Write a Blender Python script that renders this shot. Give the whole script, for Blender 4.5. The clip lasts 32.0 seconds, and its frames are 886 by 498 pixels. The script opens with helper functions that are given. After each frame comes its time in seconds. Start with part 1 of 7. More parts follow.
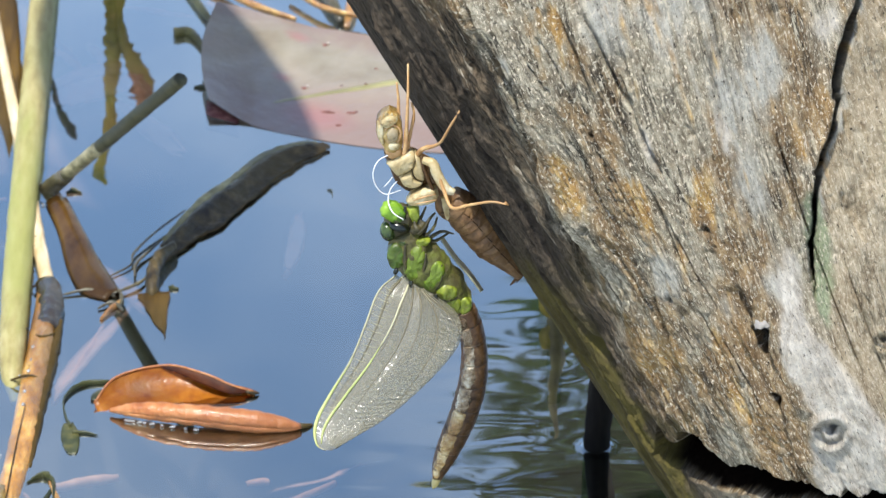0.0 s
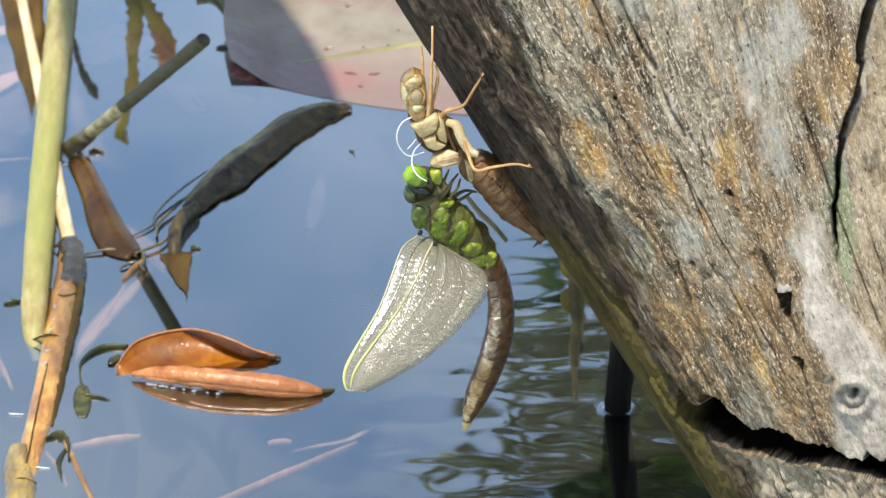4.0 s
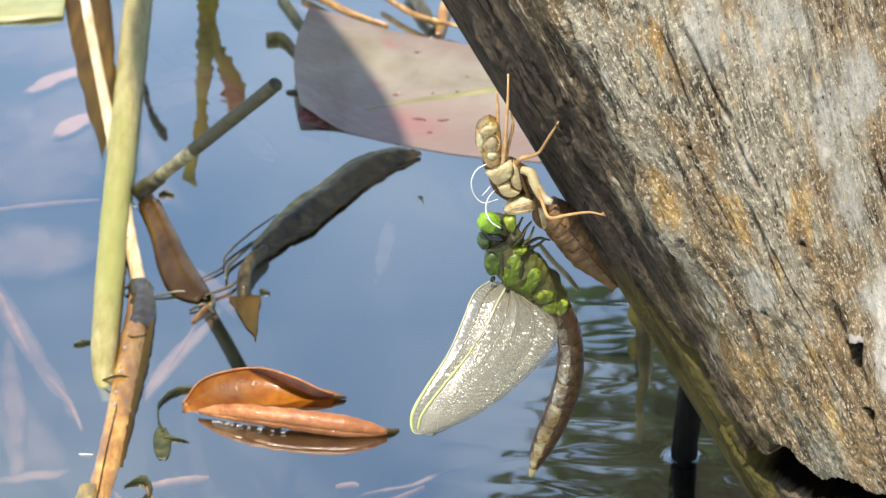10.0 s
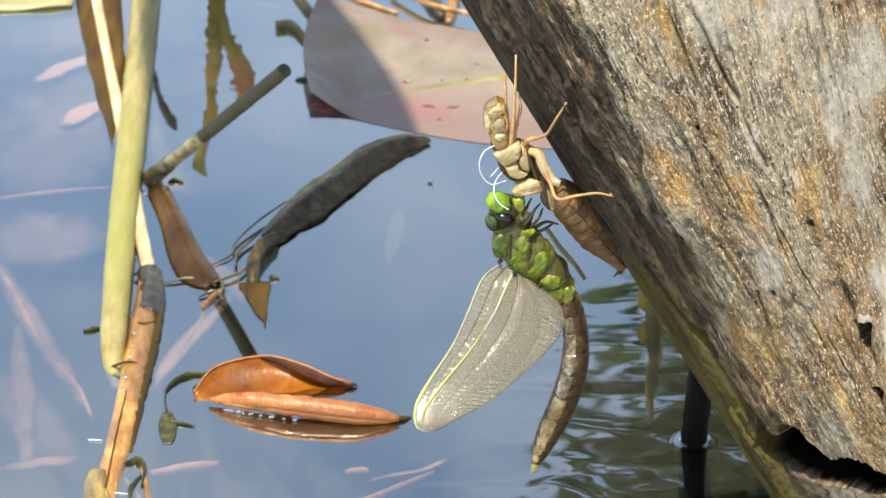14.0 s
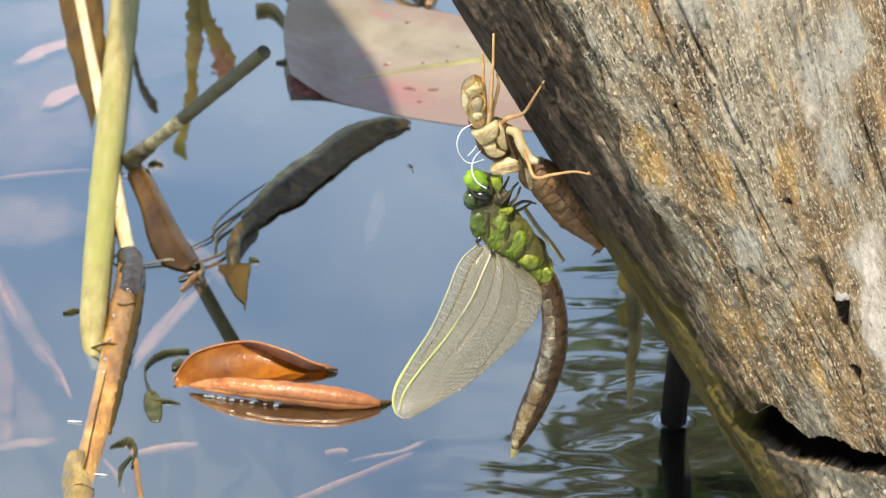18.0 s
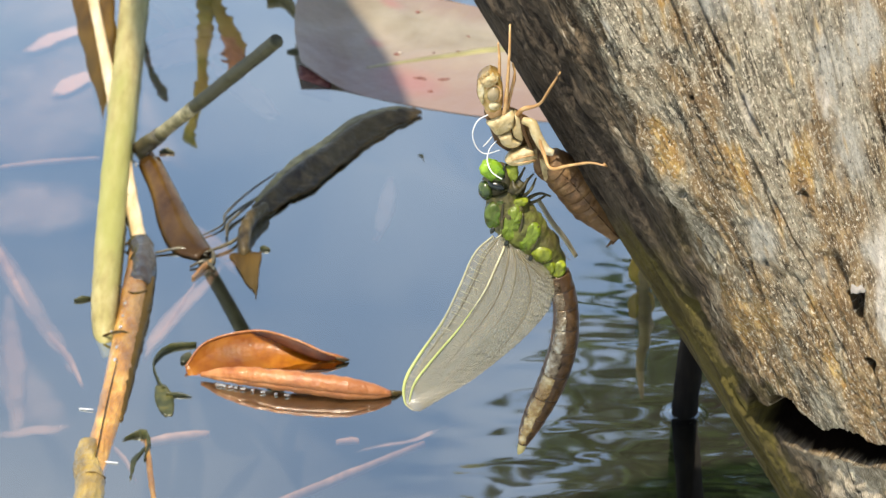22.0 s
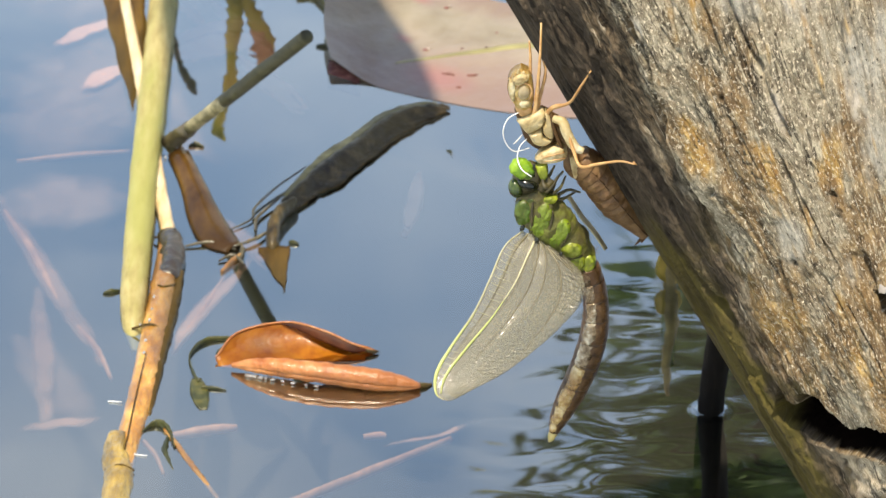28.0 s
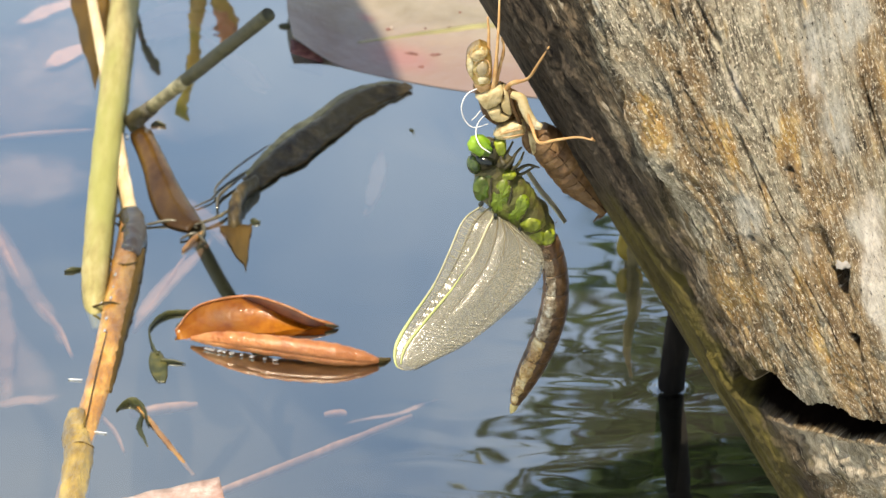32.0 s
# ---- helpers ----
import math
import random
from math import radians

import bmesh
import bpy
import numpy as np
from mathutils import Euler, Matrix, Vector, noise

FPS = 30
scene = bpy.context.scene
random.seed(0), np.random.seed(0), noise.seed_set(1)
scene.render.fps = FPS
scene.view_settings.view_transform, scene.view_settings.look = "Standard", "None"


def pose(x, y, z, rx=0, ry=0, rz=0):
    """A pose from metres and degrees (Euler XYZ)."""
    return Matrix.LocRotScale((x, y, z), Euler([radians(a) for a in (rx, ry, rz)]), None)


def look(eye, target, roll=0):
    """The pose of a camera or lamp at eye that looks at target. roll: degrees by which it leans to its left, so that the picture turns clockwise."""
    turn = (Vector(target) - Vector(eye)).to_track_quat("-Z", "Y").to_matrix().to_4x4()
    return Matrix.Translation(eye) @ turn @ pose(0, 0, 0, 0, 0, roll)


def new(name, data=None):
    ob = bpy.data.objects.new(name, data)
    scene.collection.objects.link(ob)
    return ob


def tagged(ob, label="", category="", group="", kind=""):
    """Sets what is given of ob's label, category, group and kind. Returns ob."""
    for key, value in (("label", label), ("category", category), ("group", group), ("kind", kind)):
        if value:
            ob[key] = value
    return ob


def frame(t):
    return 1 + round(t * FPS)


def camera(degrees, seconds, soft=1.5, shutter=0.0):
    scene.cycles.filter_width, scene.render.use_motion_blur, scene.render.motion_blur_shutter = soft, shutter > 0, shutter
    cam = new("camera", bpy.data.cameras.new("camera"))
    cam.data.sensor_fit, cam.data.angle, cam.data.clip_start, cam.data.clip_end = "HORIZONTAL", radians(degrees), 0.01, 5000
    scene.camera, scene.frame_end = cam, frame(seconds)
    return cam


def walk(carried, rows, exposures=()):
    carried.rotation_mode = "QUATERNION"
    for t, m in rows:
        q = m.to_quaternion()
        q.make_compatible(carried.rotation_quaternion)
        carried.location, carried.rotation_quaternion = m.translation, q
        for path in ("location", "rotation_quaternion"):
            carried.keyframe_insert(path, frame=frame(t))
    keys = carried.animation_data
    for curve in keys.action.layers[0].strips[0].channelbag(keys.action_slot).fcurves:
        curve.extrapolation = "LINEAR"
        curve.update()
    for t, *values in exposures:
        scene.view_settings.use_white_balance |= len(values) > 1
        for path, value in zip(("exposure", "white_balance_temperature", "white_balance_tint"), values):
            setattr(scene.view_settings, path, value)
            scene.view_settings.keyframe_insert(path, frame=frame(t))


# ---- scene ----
cam = camera(10.0, 32.0, soft=1.35)
# sharp on the insect and the log, softer towards the far water
cam.data.dof.use_dof, cam.data.dof.focus_distance, cam.data.dof.aperture_fstop = True, 1.09, 72
# seconds, eye x y z, pitch, yaw, roll
ROWS = [
    (0, 0.00856, -0.99780, 0.66501, 60.0994, -0.8010, -0.6982),
    (0.5, 0.00646, -0.99717, 0.66527, 60.0170, -0.7298, -0.7648),
    (1, 0.00755, -0.99766, 0.66483, 59.9685, -0.6142, -0.7617),
    (1.5, 0.00953, -0.99826, 0.66423, 59.8618, -0.5411, -0.7669),
    (2, 0.00817, -0.99965, 0.66448, 59.7521, -0.5654, -0.9275),
    (2.5, 0.00500, -0.99801, 0.66514, 59.6525, -0.5840, -0.7186),
    (3, 0.00763, -0.99850, 0.66433, 59.6523, -0.5739, -0.5695),
    (3.5, 0.00722, -0.99881, 0.66634, 59.6413, -0.6444, -0.5231),
    (5.5, 0.00474, -0.99994, 0.66572, 59.7113, -0.3598, -0.4630),
    (6, 0.00345, -0.99913, 0.66473, 59.7314, -0.2999, -0.5704),
    (6.5, -0.00037, -0.99883, 0.66565, 59.7074, -0.3019, -0.2803),
    (7, 0.00143, -0.99995, 0.66697, 59.7563, -0.1808, -0.2367),
    (7.5, 0.00170, -0.99937, 0.66632, 59.8496, -0.1301, -0.0385),
    (8, 0.00068, -1.00076, 0.66793, 59.8559, -0.1248, -0.1979),
    (8.5, -0.00277, -1.00003, 0.66914, 59.8401, -0.1572, -0.0572),
    (9, -0.00523, -1.00158, 0.67131, 59.9216, -0.1578, 0.2452),
    (9.5, -0.00261, -1.00358, 0.67178, 60.0406, -0.0905, 0.1195),
    (10, -0.00006, -1.00420, 0.66983, 60.1516, -0.0511, -0.0604),
    (10.5, -0.00128, -1.00342, 0.66945, 60.1889, -0.0574, -0.0470),
    (11, -0.00100, -1.00447, 0.66994, 60.2399, -0.0129, 0.0018),
    (11.5, 0.00172, -1.00608, 0.66864, 60.3183, 0.0137, 0.0181),
    (12, 0.00083, -1.00649, 0.66641, 60.3198, -0.0161, -0.0774),
    (12.5, -0.00054, -1.00521, 0.66603, 60.1845, 0.0290, -0.2017),
    (13, -0.00123, -1.00575, 0.66593, 60.1725, 0.0735, -0.1712),
    (13.5, 0.00112, -1.00539, 0.66509, 60.1989, 0.1568, -0.2077),
    (14, 0.00171, -1.00601, 0.66445, 60.2324, 0.1619, -0.3200),
    (14.5, 0.00128, -1.00546, 0.66456, 60.2274, 0.1013, -0.2668),
    (16.5, -0.00087, -1.00542, 0.66511, 60.3069, -0.0082, -0.0982),
    (17, 0.00207, -1.00703, 0.66517, 60.2980, 0.0399, -0.0751),
    (17.5, 0.00467, -1.00772, 0.66069, 60.3083, 0.0541, -0.1706),
    (18, 0.00432, -1.00737, 0.66100, 60.1824, 0.0310, -0.3212),
    (18.5, 0.00286, -1.00667, 0.66003, 60.1546, 0.0016, -0.1488),
    (19, 0.00504, -1.00783, 0.65952, 60.1300, 0.0130, -0.1345),
    (19.5, 0.00474, -1.00871, 0.66001, 60.0942, -0.0491, -0.1367),
    (20, 0.00342, -1.00835, 0.65969, 60.0902, -0.0739, -0.1234),
    (20.5, 0.00202, -1.00762, 0.66092, 60.0404, -0.0741, -0.0183),
    (21, 0.00430, -1.00870, 0.66033, 60.0891, -0.0135, 0.0031),
    (21.5, 0.00308, -1.00978, 0.66070, 60.0806, -0.0555, 0.0483),
    (22, -0.00083, -1.00769, 0.66179, 60.0455, -0.0816, 0.0899),
    (22.5, -0.00037, -1.00863, 0.66263, 60.0175, -0.0097, 0.0397),
    (23, 0.00194, -1.00825, 0.66169, 60.0417, 0.0710, 0.0153),
    (23.5, 0.00025, -1.00895, 0.66166, 60.0559, 0.0542, -0.0314),
    (24, -0.00247, -1.00888, 0.66429, 59.9681, 0.0130, 0.1302),
    (24.5, -0.00266, -1.00810, 0.66431, 59.9638, 0.0660, 0.2390),
    (25, -0.00318, -1.00935, 0.66640, 59.9767, 0.0468, 0.2777),
    (25.5, -0.00552, -1.00962, 0.66649, 60.0027, 0.0313, 0.2930),
    (27.5, -0.00365, -1.01248, 0.66667, 59.9621, 0.1512, 0.2374),
    (28, -0.00352, -1.01180, 0.66610, 59.9208, 0.1478, 0.3886),
    (28.5, 0.00016, -1.01329, 0.66516, 59.9318, 0.1453, 0.4687),
    (29, -0.00086, -1.01357, 0.66554, 59.9243, 0.0507, 0.5340),
    (29.5, -0.00210, -1.01278, 0.66444, 59.8821, -0.0021, 0.3543),
    (30, -0.00050, -1.01202, 0.66358, 59.8464, 0.0016, 0.5149),
    (30.5, 0.00035, -1.01390, 0.66312, 59.8697, -0.0746, 0.7182),
    (31, 0.00196, -1.01441, 0.66386, 59.8409, -0.0973, 0.6543),
    (31.5, 0.00112, -1.01291, 0.66278, 59.8512, -0.1247, 0.5362),
    (32, 0.00104, -1.01349, 0.66296, 59.8366, -0.1289, 0.5646),
]
walk(cam, [(t, pose(x, y, z, 90, 0, yaw) @ pose(0, 0, 0, pitch - 90, 0, 0) @ pose(0, 0, 0, 0, 0, roll)) for t, x, y, z, pitch, yaw, roll in ROWS],
     [(0.0, 0.53, 6100, 10.0), (1.0, 0.53, 6000, 10.0), (2.2, 0.52, 6300, 10.0), (3.5, 0.5, 6480, 10.0), (9.0, 0.55, 6600, 10.0), (13.0, 0.6, 7050, 11.0), (19.0, 0.58, 7150, 11.0), (25.0, 0.58, 7100, 11.0), (28.0, 0.6, 7400, 11.0), (32.0, 0.6, 7600, 11.0)])

# ---- light ----
SUN = Vector((-0.14, -0.2, 0.97)).normalized()
world = bpy.data.worlds.new("sky")
scene.world = world
world.use_nodes = True
wn = world.node_tree
sky = wn.nodes.new("ShaderNodeTexSky")
sky.sky_type = "NISHITA"
sky.sun_disc = False
sky.sun_elevation = math.asin(SUN.z)
sky.sun_rotation = math.atan2(SUN.x, SUN.y)
wn.nodes["Background"].inputs["Strength"].default_value = 0.15
# thin summer cloud, all round the sky
wc, wm, wz, wr, wx = (wn.nodes.new(k) for k in ("ShaderNodeTexCoord", "ShaderNodeMapping", "ShaderNodeTexNoise", "ShaderNodeValToRGB", "ShaderNodeMix"))
wm.inputs["Location"].default_value = (0.35, 0.0, 0.1)
wm.inputs["Scale"].default_value = (1, 1, 1.6)
wz.inputs["Scale"].default_value, wz.inputs["Detail"].default_value, wz.inputs["Roughness"].default_value = 7.0, 5, 0.55
wr.color_ramp.elements[0].position, wr.color_ramp.elements[1].position = 0.46, 0.82
wr.color_ramp.elements[1].color = (0.38, 0.38, 0.38, 1)
wx.data_type = "RGBA"
wx.inputs[7].default_value = (6.4, 6.6, 7.0, 1)
wn.links.new(wc.outputs["Generated"], wm.inputs["Vector"])
wn.links.new(wm.outputs[0], wz.inputs["Vector"])
wn.links.new(wz.outputs[0], wr.inputs[0])
wn.links.new(wr.outputs[0], wx.inputs[0])
wn.links.new(sky.outputs[0], wx.inputs[6])
wn.links.new(wx.outputs[2], wn.nodes["Background"].inputs["Color"])
sun = new("sun", bpy.data.lights.new("sun", "SUN"))
sun.data.energy, sun.data.angle, sun.data.color = 4.6, radians(0.9), (1.0, 0.94, 0.82)
sun.matrix_world = look(SUN * 5, (0, 0, 0))

# ---- materials ----
def tree(name):
    m = bpy.data.materials.new(name)
    m.use_nodes = True
    nt = m.node_tree
    return m, nt, nt.nodes["Principled BSDF"], nt.nodes.new, nt.links.new


def ramp(nt, stops):
    r = nt.nodes.new("ShaderNodeValToRGB")
    while len(r.color_ramp.elements) < len(stops):
        r.color_ramp.elements.new(0.5)
    for e, (at, c) in zip(r.color_ramp.elements, stops):
        e.position, e.color = at, (*c, 1)
    return r


def grain(nt, scale, stretch=(1, 1, 1), detail=5, rough=0.6, warp=0.0):
    c = nt.nodes.new("ShaderNodeTexCoord")
    mp = nt.nodes.new("ShaderNodeMapping")
    mp.inputs["Scale"].default_value = stretch
    n = nt.nodes.new("ShaderNodeTexNoise")
    n.inputs["Scale"].default_value = scale
    n.inputs["Detail"].default_value = detail
    n.inputs["Roughness"].default_value = rough
    n.inputs["Distortion"].default_value = warp
    nt.links.new(c.outputs["Object"], mp.inputs["Vector"])
    nt.links.new(mp.outputs[0], n.inputs["Vector"])
    return n


def mixed(nt, fac, a, b, mode="MIX"):
    m = nt.nodes.new("ShaderNodeMix")
    m.data_type, m.blend_type = "RGBA", mode
    for sock, v in ((m.inputs[0], fac), (m.inputs[6], a), (m.inputs[7], b)):
        if isinstance(v, bpy.types.NodeSocket):
            nt.links.new(v, sock)
        elif isinstance(v, tuple):
            sock.default_value = (*v, 1)
        else:
            sock.default_value = v
    return m.outputs[2]


def stuff(name, cols, scale=400, stretch=(1, 1, 1), rough=0.5, bump=0.3, big=None, through_light=0.0, coat=0.0):
    """A surface with fine grain between cols and a larger stain (big) over it."""
    m, nt, b, node, link = tree(name)
    n = grain(nt, scale, stretch)
    lo, hi = 0.32, 0.68
    r = ramp(nt, [(lo + (hi - lo) * i / max(1, len(cols) - 1), c) for i, c in enumerate(cols)])
    link(n.outputs[0], r.inputs[0])
    col = r.outputs[0]
    n2 = grain(nt, scale * 0.17, stretch, 3)
    r2 = ramp(nt, [(0.42, (0, 0, 0)), (0.62, (1, 1, 1))])
    link(n2.outputs[0], r2.inputs[0])
    col = mixed(nt, r2.outputs[0], col, mixed(nt, 0.75, col, big if big else tuple(c * 0.6 for c in cols[0])))
    link(col, b.inputs["Base Color"])
    b.inputs["Roughness"].default_value = rough
    b.inputs["Coat Weight"].default_value = coat
    b.inputs["Coat Roughness"].default_value = 0.12
    if bump:
        bp = node("ShaderNodeBump")
        bp.inputs["Strength"].default_value = bump
        bp.inputs["Distance"].default_value = 0.0004
        n3 = grain(nt, scale * 2.3, stretch, 4)
        link(n3.outputs[0], bp.inputs["Height"])
        link(bp.outputs[0], b.inputs["Normal"])
        link(bp.outputs[0], b.inputs["Coat Normal"])
    if through_light:
        t = node("ShaderNodeBsdfTranslucent")
        link(col, t.inputs["Color"])
        s = node("ShaderNodeMixShader")
        s.inputs[0].default_value = through_light
        link(b.outputs[0], s.inputs[1])
        link(t.outputs[0], s.inputs[2])
        link(s.outputs[0], nt.nodes["Material Output"].inputs[0])
    return m


def silted(name, cols, cover):
    """A dead leaf under water, sunk into the silt towards its edges; also the painted haze."""
    m = stuff(name, cols, 60, rough=0.8, bump=0)
    nt = m.node_tree
    node, link = nt.nodes.new, nt.links.new
    uv, sep, n = node("ShaderNodeUVMap"), node("ShaderNodeSeparateXYZ"), grain(nt, 120, detail=4)
    link(uv.outputs[0], sep.inputs[0])
    edge = []
    for k in (0, 1):
        a, b = node("ShaderNodeMath"), node("ShaderNodeMath")
        a.operation, b.operation = "MULTIPLY", "SINE"
        a.inputs[1].default_value = math.pi
        link(sep.outputs[k], a.inputs[0])
        link(a.outputs[0], b.inputs[0])
        edge.append(b.outputs[0])
    p, q, w = node("ShaderNodeMath"), node("ShaderNodeMath"), node("ShaderNodeMapRange")
    p.operation, q.operation = "MULTIPLY", "MULTIPLY_ADD"
    link(edge[0], p.inputs[0])
    link(edge[1], p.inputs[1])
    link(n.outputs[0], q.inputs[0])
    q.inputs[1].default_value = 1.3
    link(p.outputs[0], q.inputs[2])
    lo, hi = (0.7, 1.45) if cover < 1 else (0.75, 1.1)
    for k, v in enumerate((lo, hi, 0.0, cover)):
        w.inputs[k + 1].default_value = v
    link(q.outputs[0], w.inputs[0])
    tr, mx = node("ShaderNodeBsdfTransparent"), node("ShaderNodeMixShader")
    link(w.outputs[0], mx.inputs[0])
    link(tr.outputs[0], mx.inputs[1])
    link(nt.nodes["Principled BSDF"].outputs[0], mx.inputs[2])
    link(mx.outputs[0], nt.nodes["Material Output"].inputs[0])
    return m


def water_material():
    m, nt, b, node, link = tree("pond_water")
    nt.nodes.remove(b)
    gl, tr, mx = node("ShaderNodeBsdfGlossy"), node("ShaderNodeBsdfTransparent"), node("ShaderNodeMixShader")
    gl.inputs["Roughness"].default_value = 0.022
    gl.inputs["Color"].default_value = (0.95, 1.0, 0.95, 1)
    tr.inputs["Color"].default_value = (0.8, 0.8, 0.76, 1)
    fr, fm = node("ShaderNodeFresnel"), node("ShaderNodeMath")
    fr.inputs["IOR"].default_value = 1.33
    fm.operation, fm.use_clamp = "MULTIPLY", True
    fm.inputs[1].default_value = 10.0
    link(fr.outputs[0], fm.inputs[0])
    link(fm.outputs[0], mx.inputs[0])
    # ripples run with the sheet; they are lively near the log and calm among the reeds
    fine = grain(nt, 1.0, (46, 92, 1), 0.5, 0.3, 0.4)
    slow = grain(nt, 1.0, (14, 26, 1), 1, 0.4, 0.0)
    geo, sep = node("ShaderNodeNewGeometry"), node("ShaderNodeSeparateXYZ")
    link(geo.outputs["Position"], sep.inputs[0])
    side = node("ShaderNodeMath")
    side.operation = "MULTIPLY_ADD"
    side.inputs[1].default_value, side.inputs[2].default_value = -0.42, 0.065
    link(sep.outputs[1], side.inputs[0])
    far = node("ShaderNodeMath")
    far.operation = "ADD"
    link(sep.outputs[0], far.inputs[0])
    link(side.outputs[0], far.inputs[1])
    lively = node("ShaderNodeMapRange")
    for k, v in enumerate((0.03, 0.085, 0.008, 1.0)):
        lively.inputs[k + 1].default_value = v
    link(far.outputs[0], lively.inputs[0])
    b1, b2 = node("ShaderNodeBump"), node("ShaderNodeBump")
    b1.inputs["Distance"].default_value = 0.00022
    b2.inputs["Distance"].default_value = 0.0004
    b2.inputs["Strength"].default_value = 0.2
    link(lively.outputs[0], b1.inputs["Strength"])
    link(fine.outputs[0], b1.inputs["Height"])
    link(slow.outputs[0], b2.inputs["Height"])
    link(b1.outputs[0], b2.inputs["Normal"])
    link(b2.outputs[0], gl.inputs["Normal"])
    link(tr.outputs[0], mx.inputs[1])
    link(gl.outputs[0], mx.inputs[2])
    link(mx.outputs[0], nt.nodes["Material Output"].inputs[0])
    return m


def wood_material():
    """Bleached, split wood; its grain follows the map "grain", its stained patches and painted shade the log's own
    weights.
    """
    m, nt, b, node, link = tree("weathered_log_wood")
    uv = node("ShaderNodeUVMap")
    uv.uv_map = "grain"

    def fibre(sx, sy, detail=5, rough=0.6, warp=0.0, dx=0.0):
        mp, n = node("ShaderNodeMapping"), node("ShaderNodeTexNoise")
        mp.inputs["Scale"].default_value = (sx, sy, 1)
        mp.inputs["Location"].default_value = (dx, dx, 0)
        n.inputs["Scale"].default_value = 1.0
        n.inputs["Detail"].default_value = detail
        n.inputs["Roughness"].default_value = rough
        n.inputs["Distortion"].default_value = warp
        link(uv.outputs[0], mp.inputs[0])
        link(mp.outputs[0], n.inputs["Vector"])
        return n.outputs[0]

    def weight(name):
        w = node("ShaderNodeAttribute")
        w.attribute_name = name
        return w.outputs["Fac"]

    def times(x, y):
        k = node("ShaderNodeMath")
        k.operation = "MULTIPLY"
        link(x, k.inputs[0])
        link(y, k.inputs[1])
        return k.outputs[0]

    def between(x, lo, hi):
        r = node("ShaderNodeMapRange")
        r.inputs[1].default_value, r.inputs[2].default_value = lo, hi
        link(x, r.inputs[0])
        return r.outputs[0]

    def line(x, width):
        """Thin lines where the noise passes its middle."""
        k, q = node("ShaderNodeMath"), node("ShaderNodeMath")
        k.operation, q.operation = "SUBTRACT", "ABSOLUTE"
        k.inputs[1].default_value = 0.5
        link(x, k.inputs[0])
        link(k.outputs[0], q.inputs[0])
        return between(q.outputs[0], width, width * 0.3)

    base = ramp(nt, [(0.33, (0.085, 0.064, 0.042)), (0.43, (0.23, 0.188, 0.13)), (0.52, (0.375, 0.328, 0.24)), (0.62, (0.64, 0.57, 0.435))])
    link(fibre(460, 170, 10, 0.8, 0.15), base.inputs[0])
    col = base.outputs[0]
    greyramp = ramp(nt, [(0.34, (0.22, 0.217, 0.195)), (0.5, (0.39, 0.382, 0.342)), (0.66, (0.58, 0.56, 0.5))])
    link(fibre(420, 150, 8, 0.75, 0.3, 4.0), greyramp.inputs[0])
    col = mixed(nt, weight("grey"), col, greyramp.outputs[0])
    warmramp = ramp(nt, [(0.34, (0.17, 0.08, 0.02)), (0.5, (0.42, 0.245, 0.075)), (0.64, (0.74, 0.53, 0.21))])
    link(fibre(800, 130, 8, 0.72, 0.5, 9.0), warmramp.inputs[0])
    col = mixed(nt, weight("warm"), col, warmramp.outputs[0])
    paleramp = ramp(nt, [(0.34, (0.29, 0.255, 0.21)), (0.5, (0.51, 0.47, 0.41)), (0.66, (0.72, 0.68, 0.61))])
    link(fibre(480, 200, 8, 0.72, 0.4, 2.0), paleramp.inputs[0])
    col = mixed(nt, weight("pale"), col, paleramp.outputs[0])
    umber = ramp(nt, [(0.34, (0.07, 0.04, 0.017)), (0.5, (0.24, 0.152, 0.072)), (0.64, (0.52, 0.37, 0.19))])
    link(fibre(480, 160, 8, 0.78, 0.4, 45.0), umber.inputs[0])
    col = mixed(nt, weight("umber"), col, umber.outputs[0])
    tanramp = ramp(nt, [(0.34, (0.21, 0.155, 0.095)), (0.5, (0.42, 0.345, 0.235)), (0.66, (0.64, 0.56, 0.42))])
    link(fibre(540, 220, 8, 0.78, 0.4, 6.0), tanramp.inputs[0])
    col = mixed(nt, weight("tan"), col, tanramp.outputs[0])
    algae = mixed(nt, between(fibre(500, 320, 7, 0.7, 0.5, 19.0), 0.38, 0.62), (0.16, 0.2, 0.12), (0.38, 0.44, 0.27))
    col = mixed(nt, weight("algae"), col, algae)
    # black weathering in broken streaks, drying cracks, bleached splinters and dust
    col = mixed(nt, times(between(fibre(230, 44, 10, 0.8, 0.25, 13.0), 0.5, 0.4), weight("sooty")), col, (0.035, 0.028, 0.02))
    col = mixed(nt, times(line(fibre(120, 9, 6, 0.55, 0.2, 15.0), 0.014), weight("sooty")), col, (0.02, 0.016, 0.012))
    col = mixed(nt, times(line(fibre(270, 20, 5, 0.55, 0.25, 16.0), 0.014), weight("sooty")), col, (0.03, 0.024, 0.017))
    col = mixed(nt, times(between(fibre(900, 150, 5, 0.7, 0.3, 17.0), 0.57, 0.64), weight("sooty")), col, (0.68, 0.62, 0.47))
    col = mixed(nt, between(fibre(1100, 700, 3, 0.6, 0.0, 23.0), 0.66, 0.74), col, (0.62, 0.57, 0.47))
    col = mixed(nt, between(fibre(1200, 600, 3, 0.6, 0.0, 25.0), 0.62, 0.7), col, (0.05, 0.04, 0.03))
    col = mixed(nt, times(between(fibre(900, 230, 6, 0.75, 0.3, 51.0), 0.4, 0.33), weight("coarse")), col, (0.04, 0.031, 0.022))
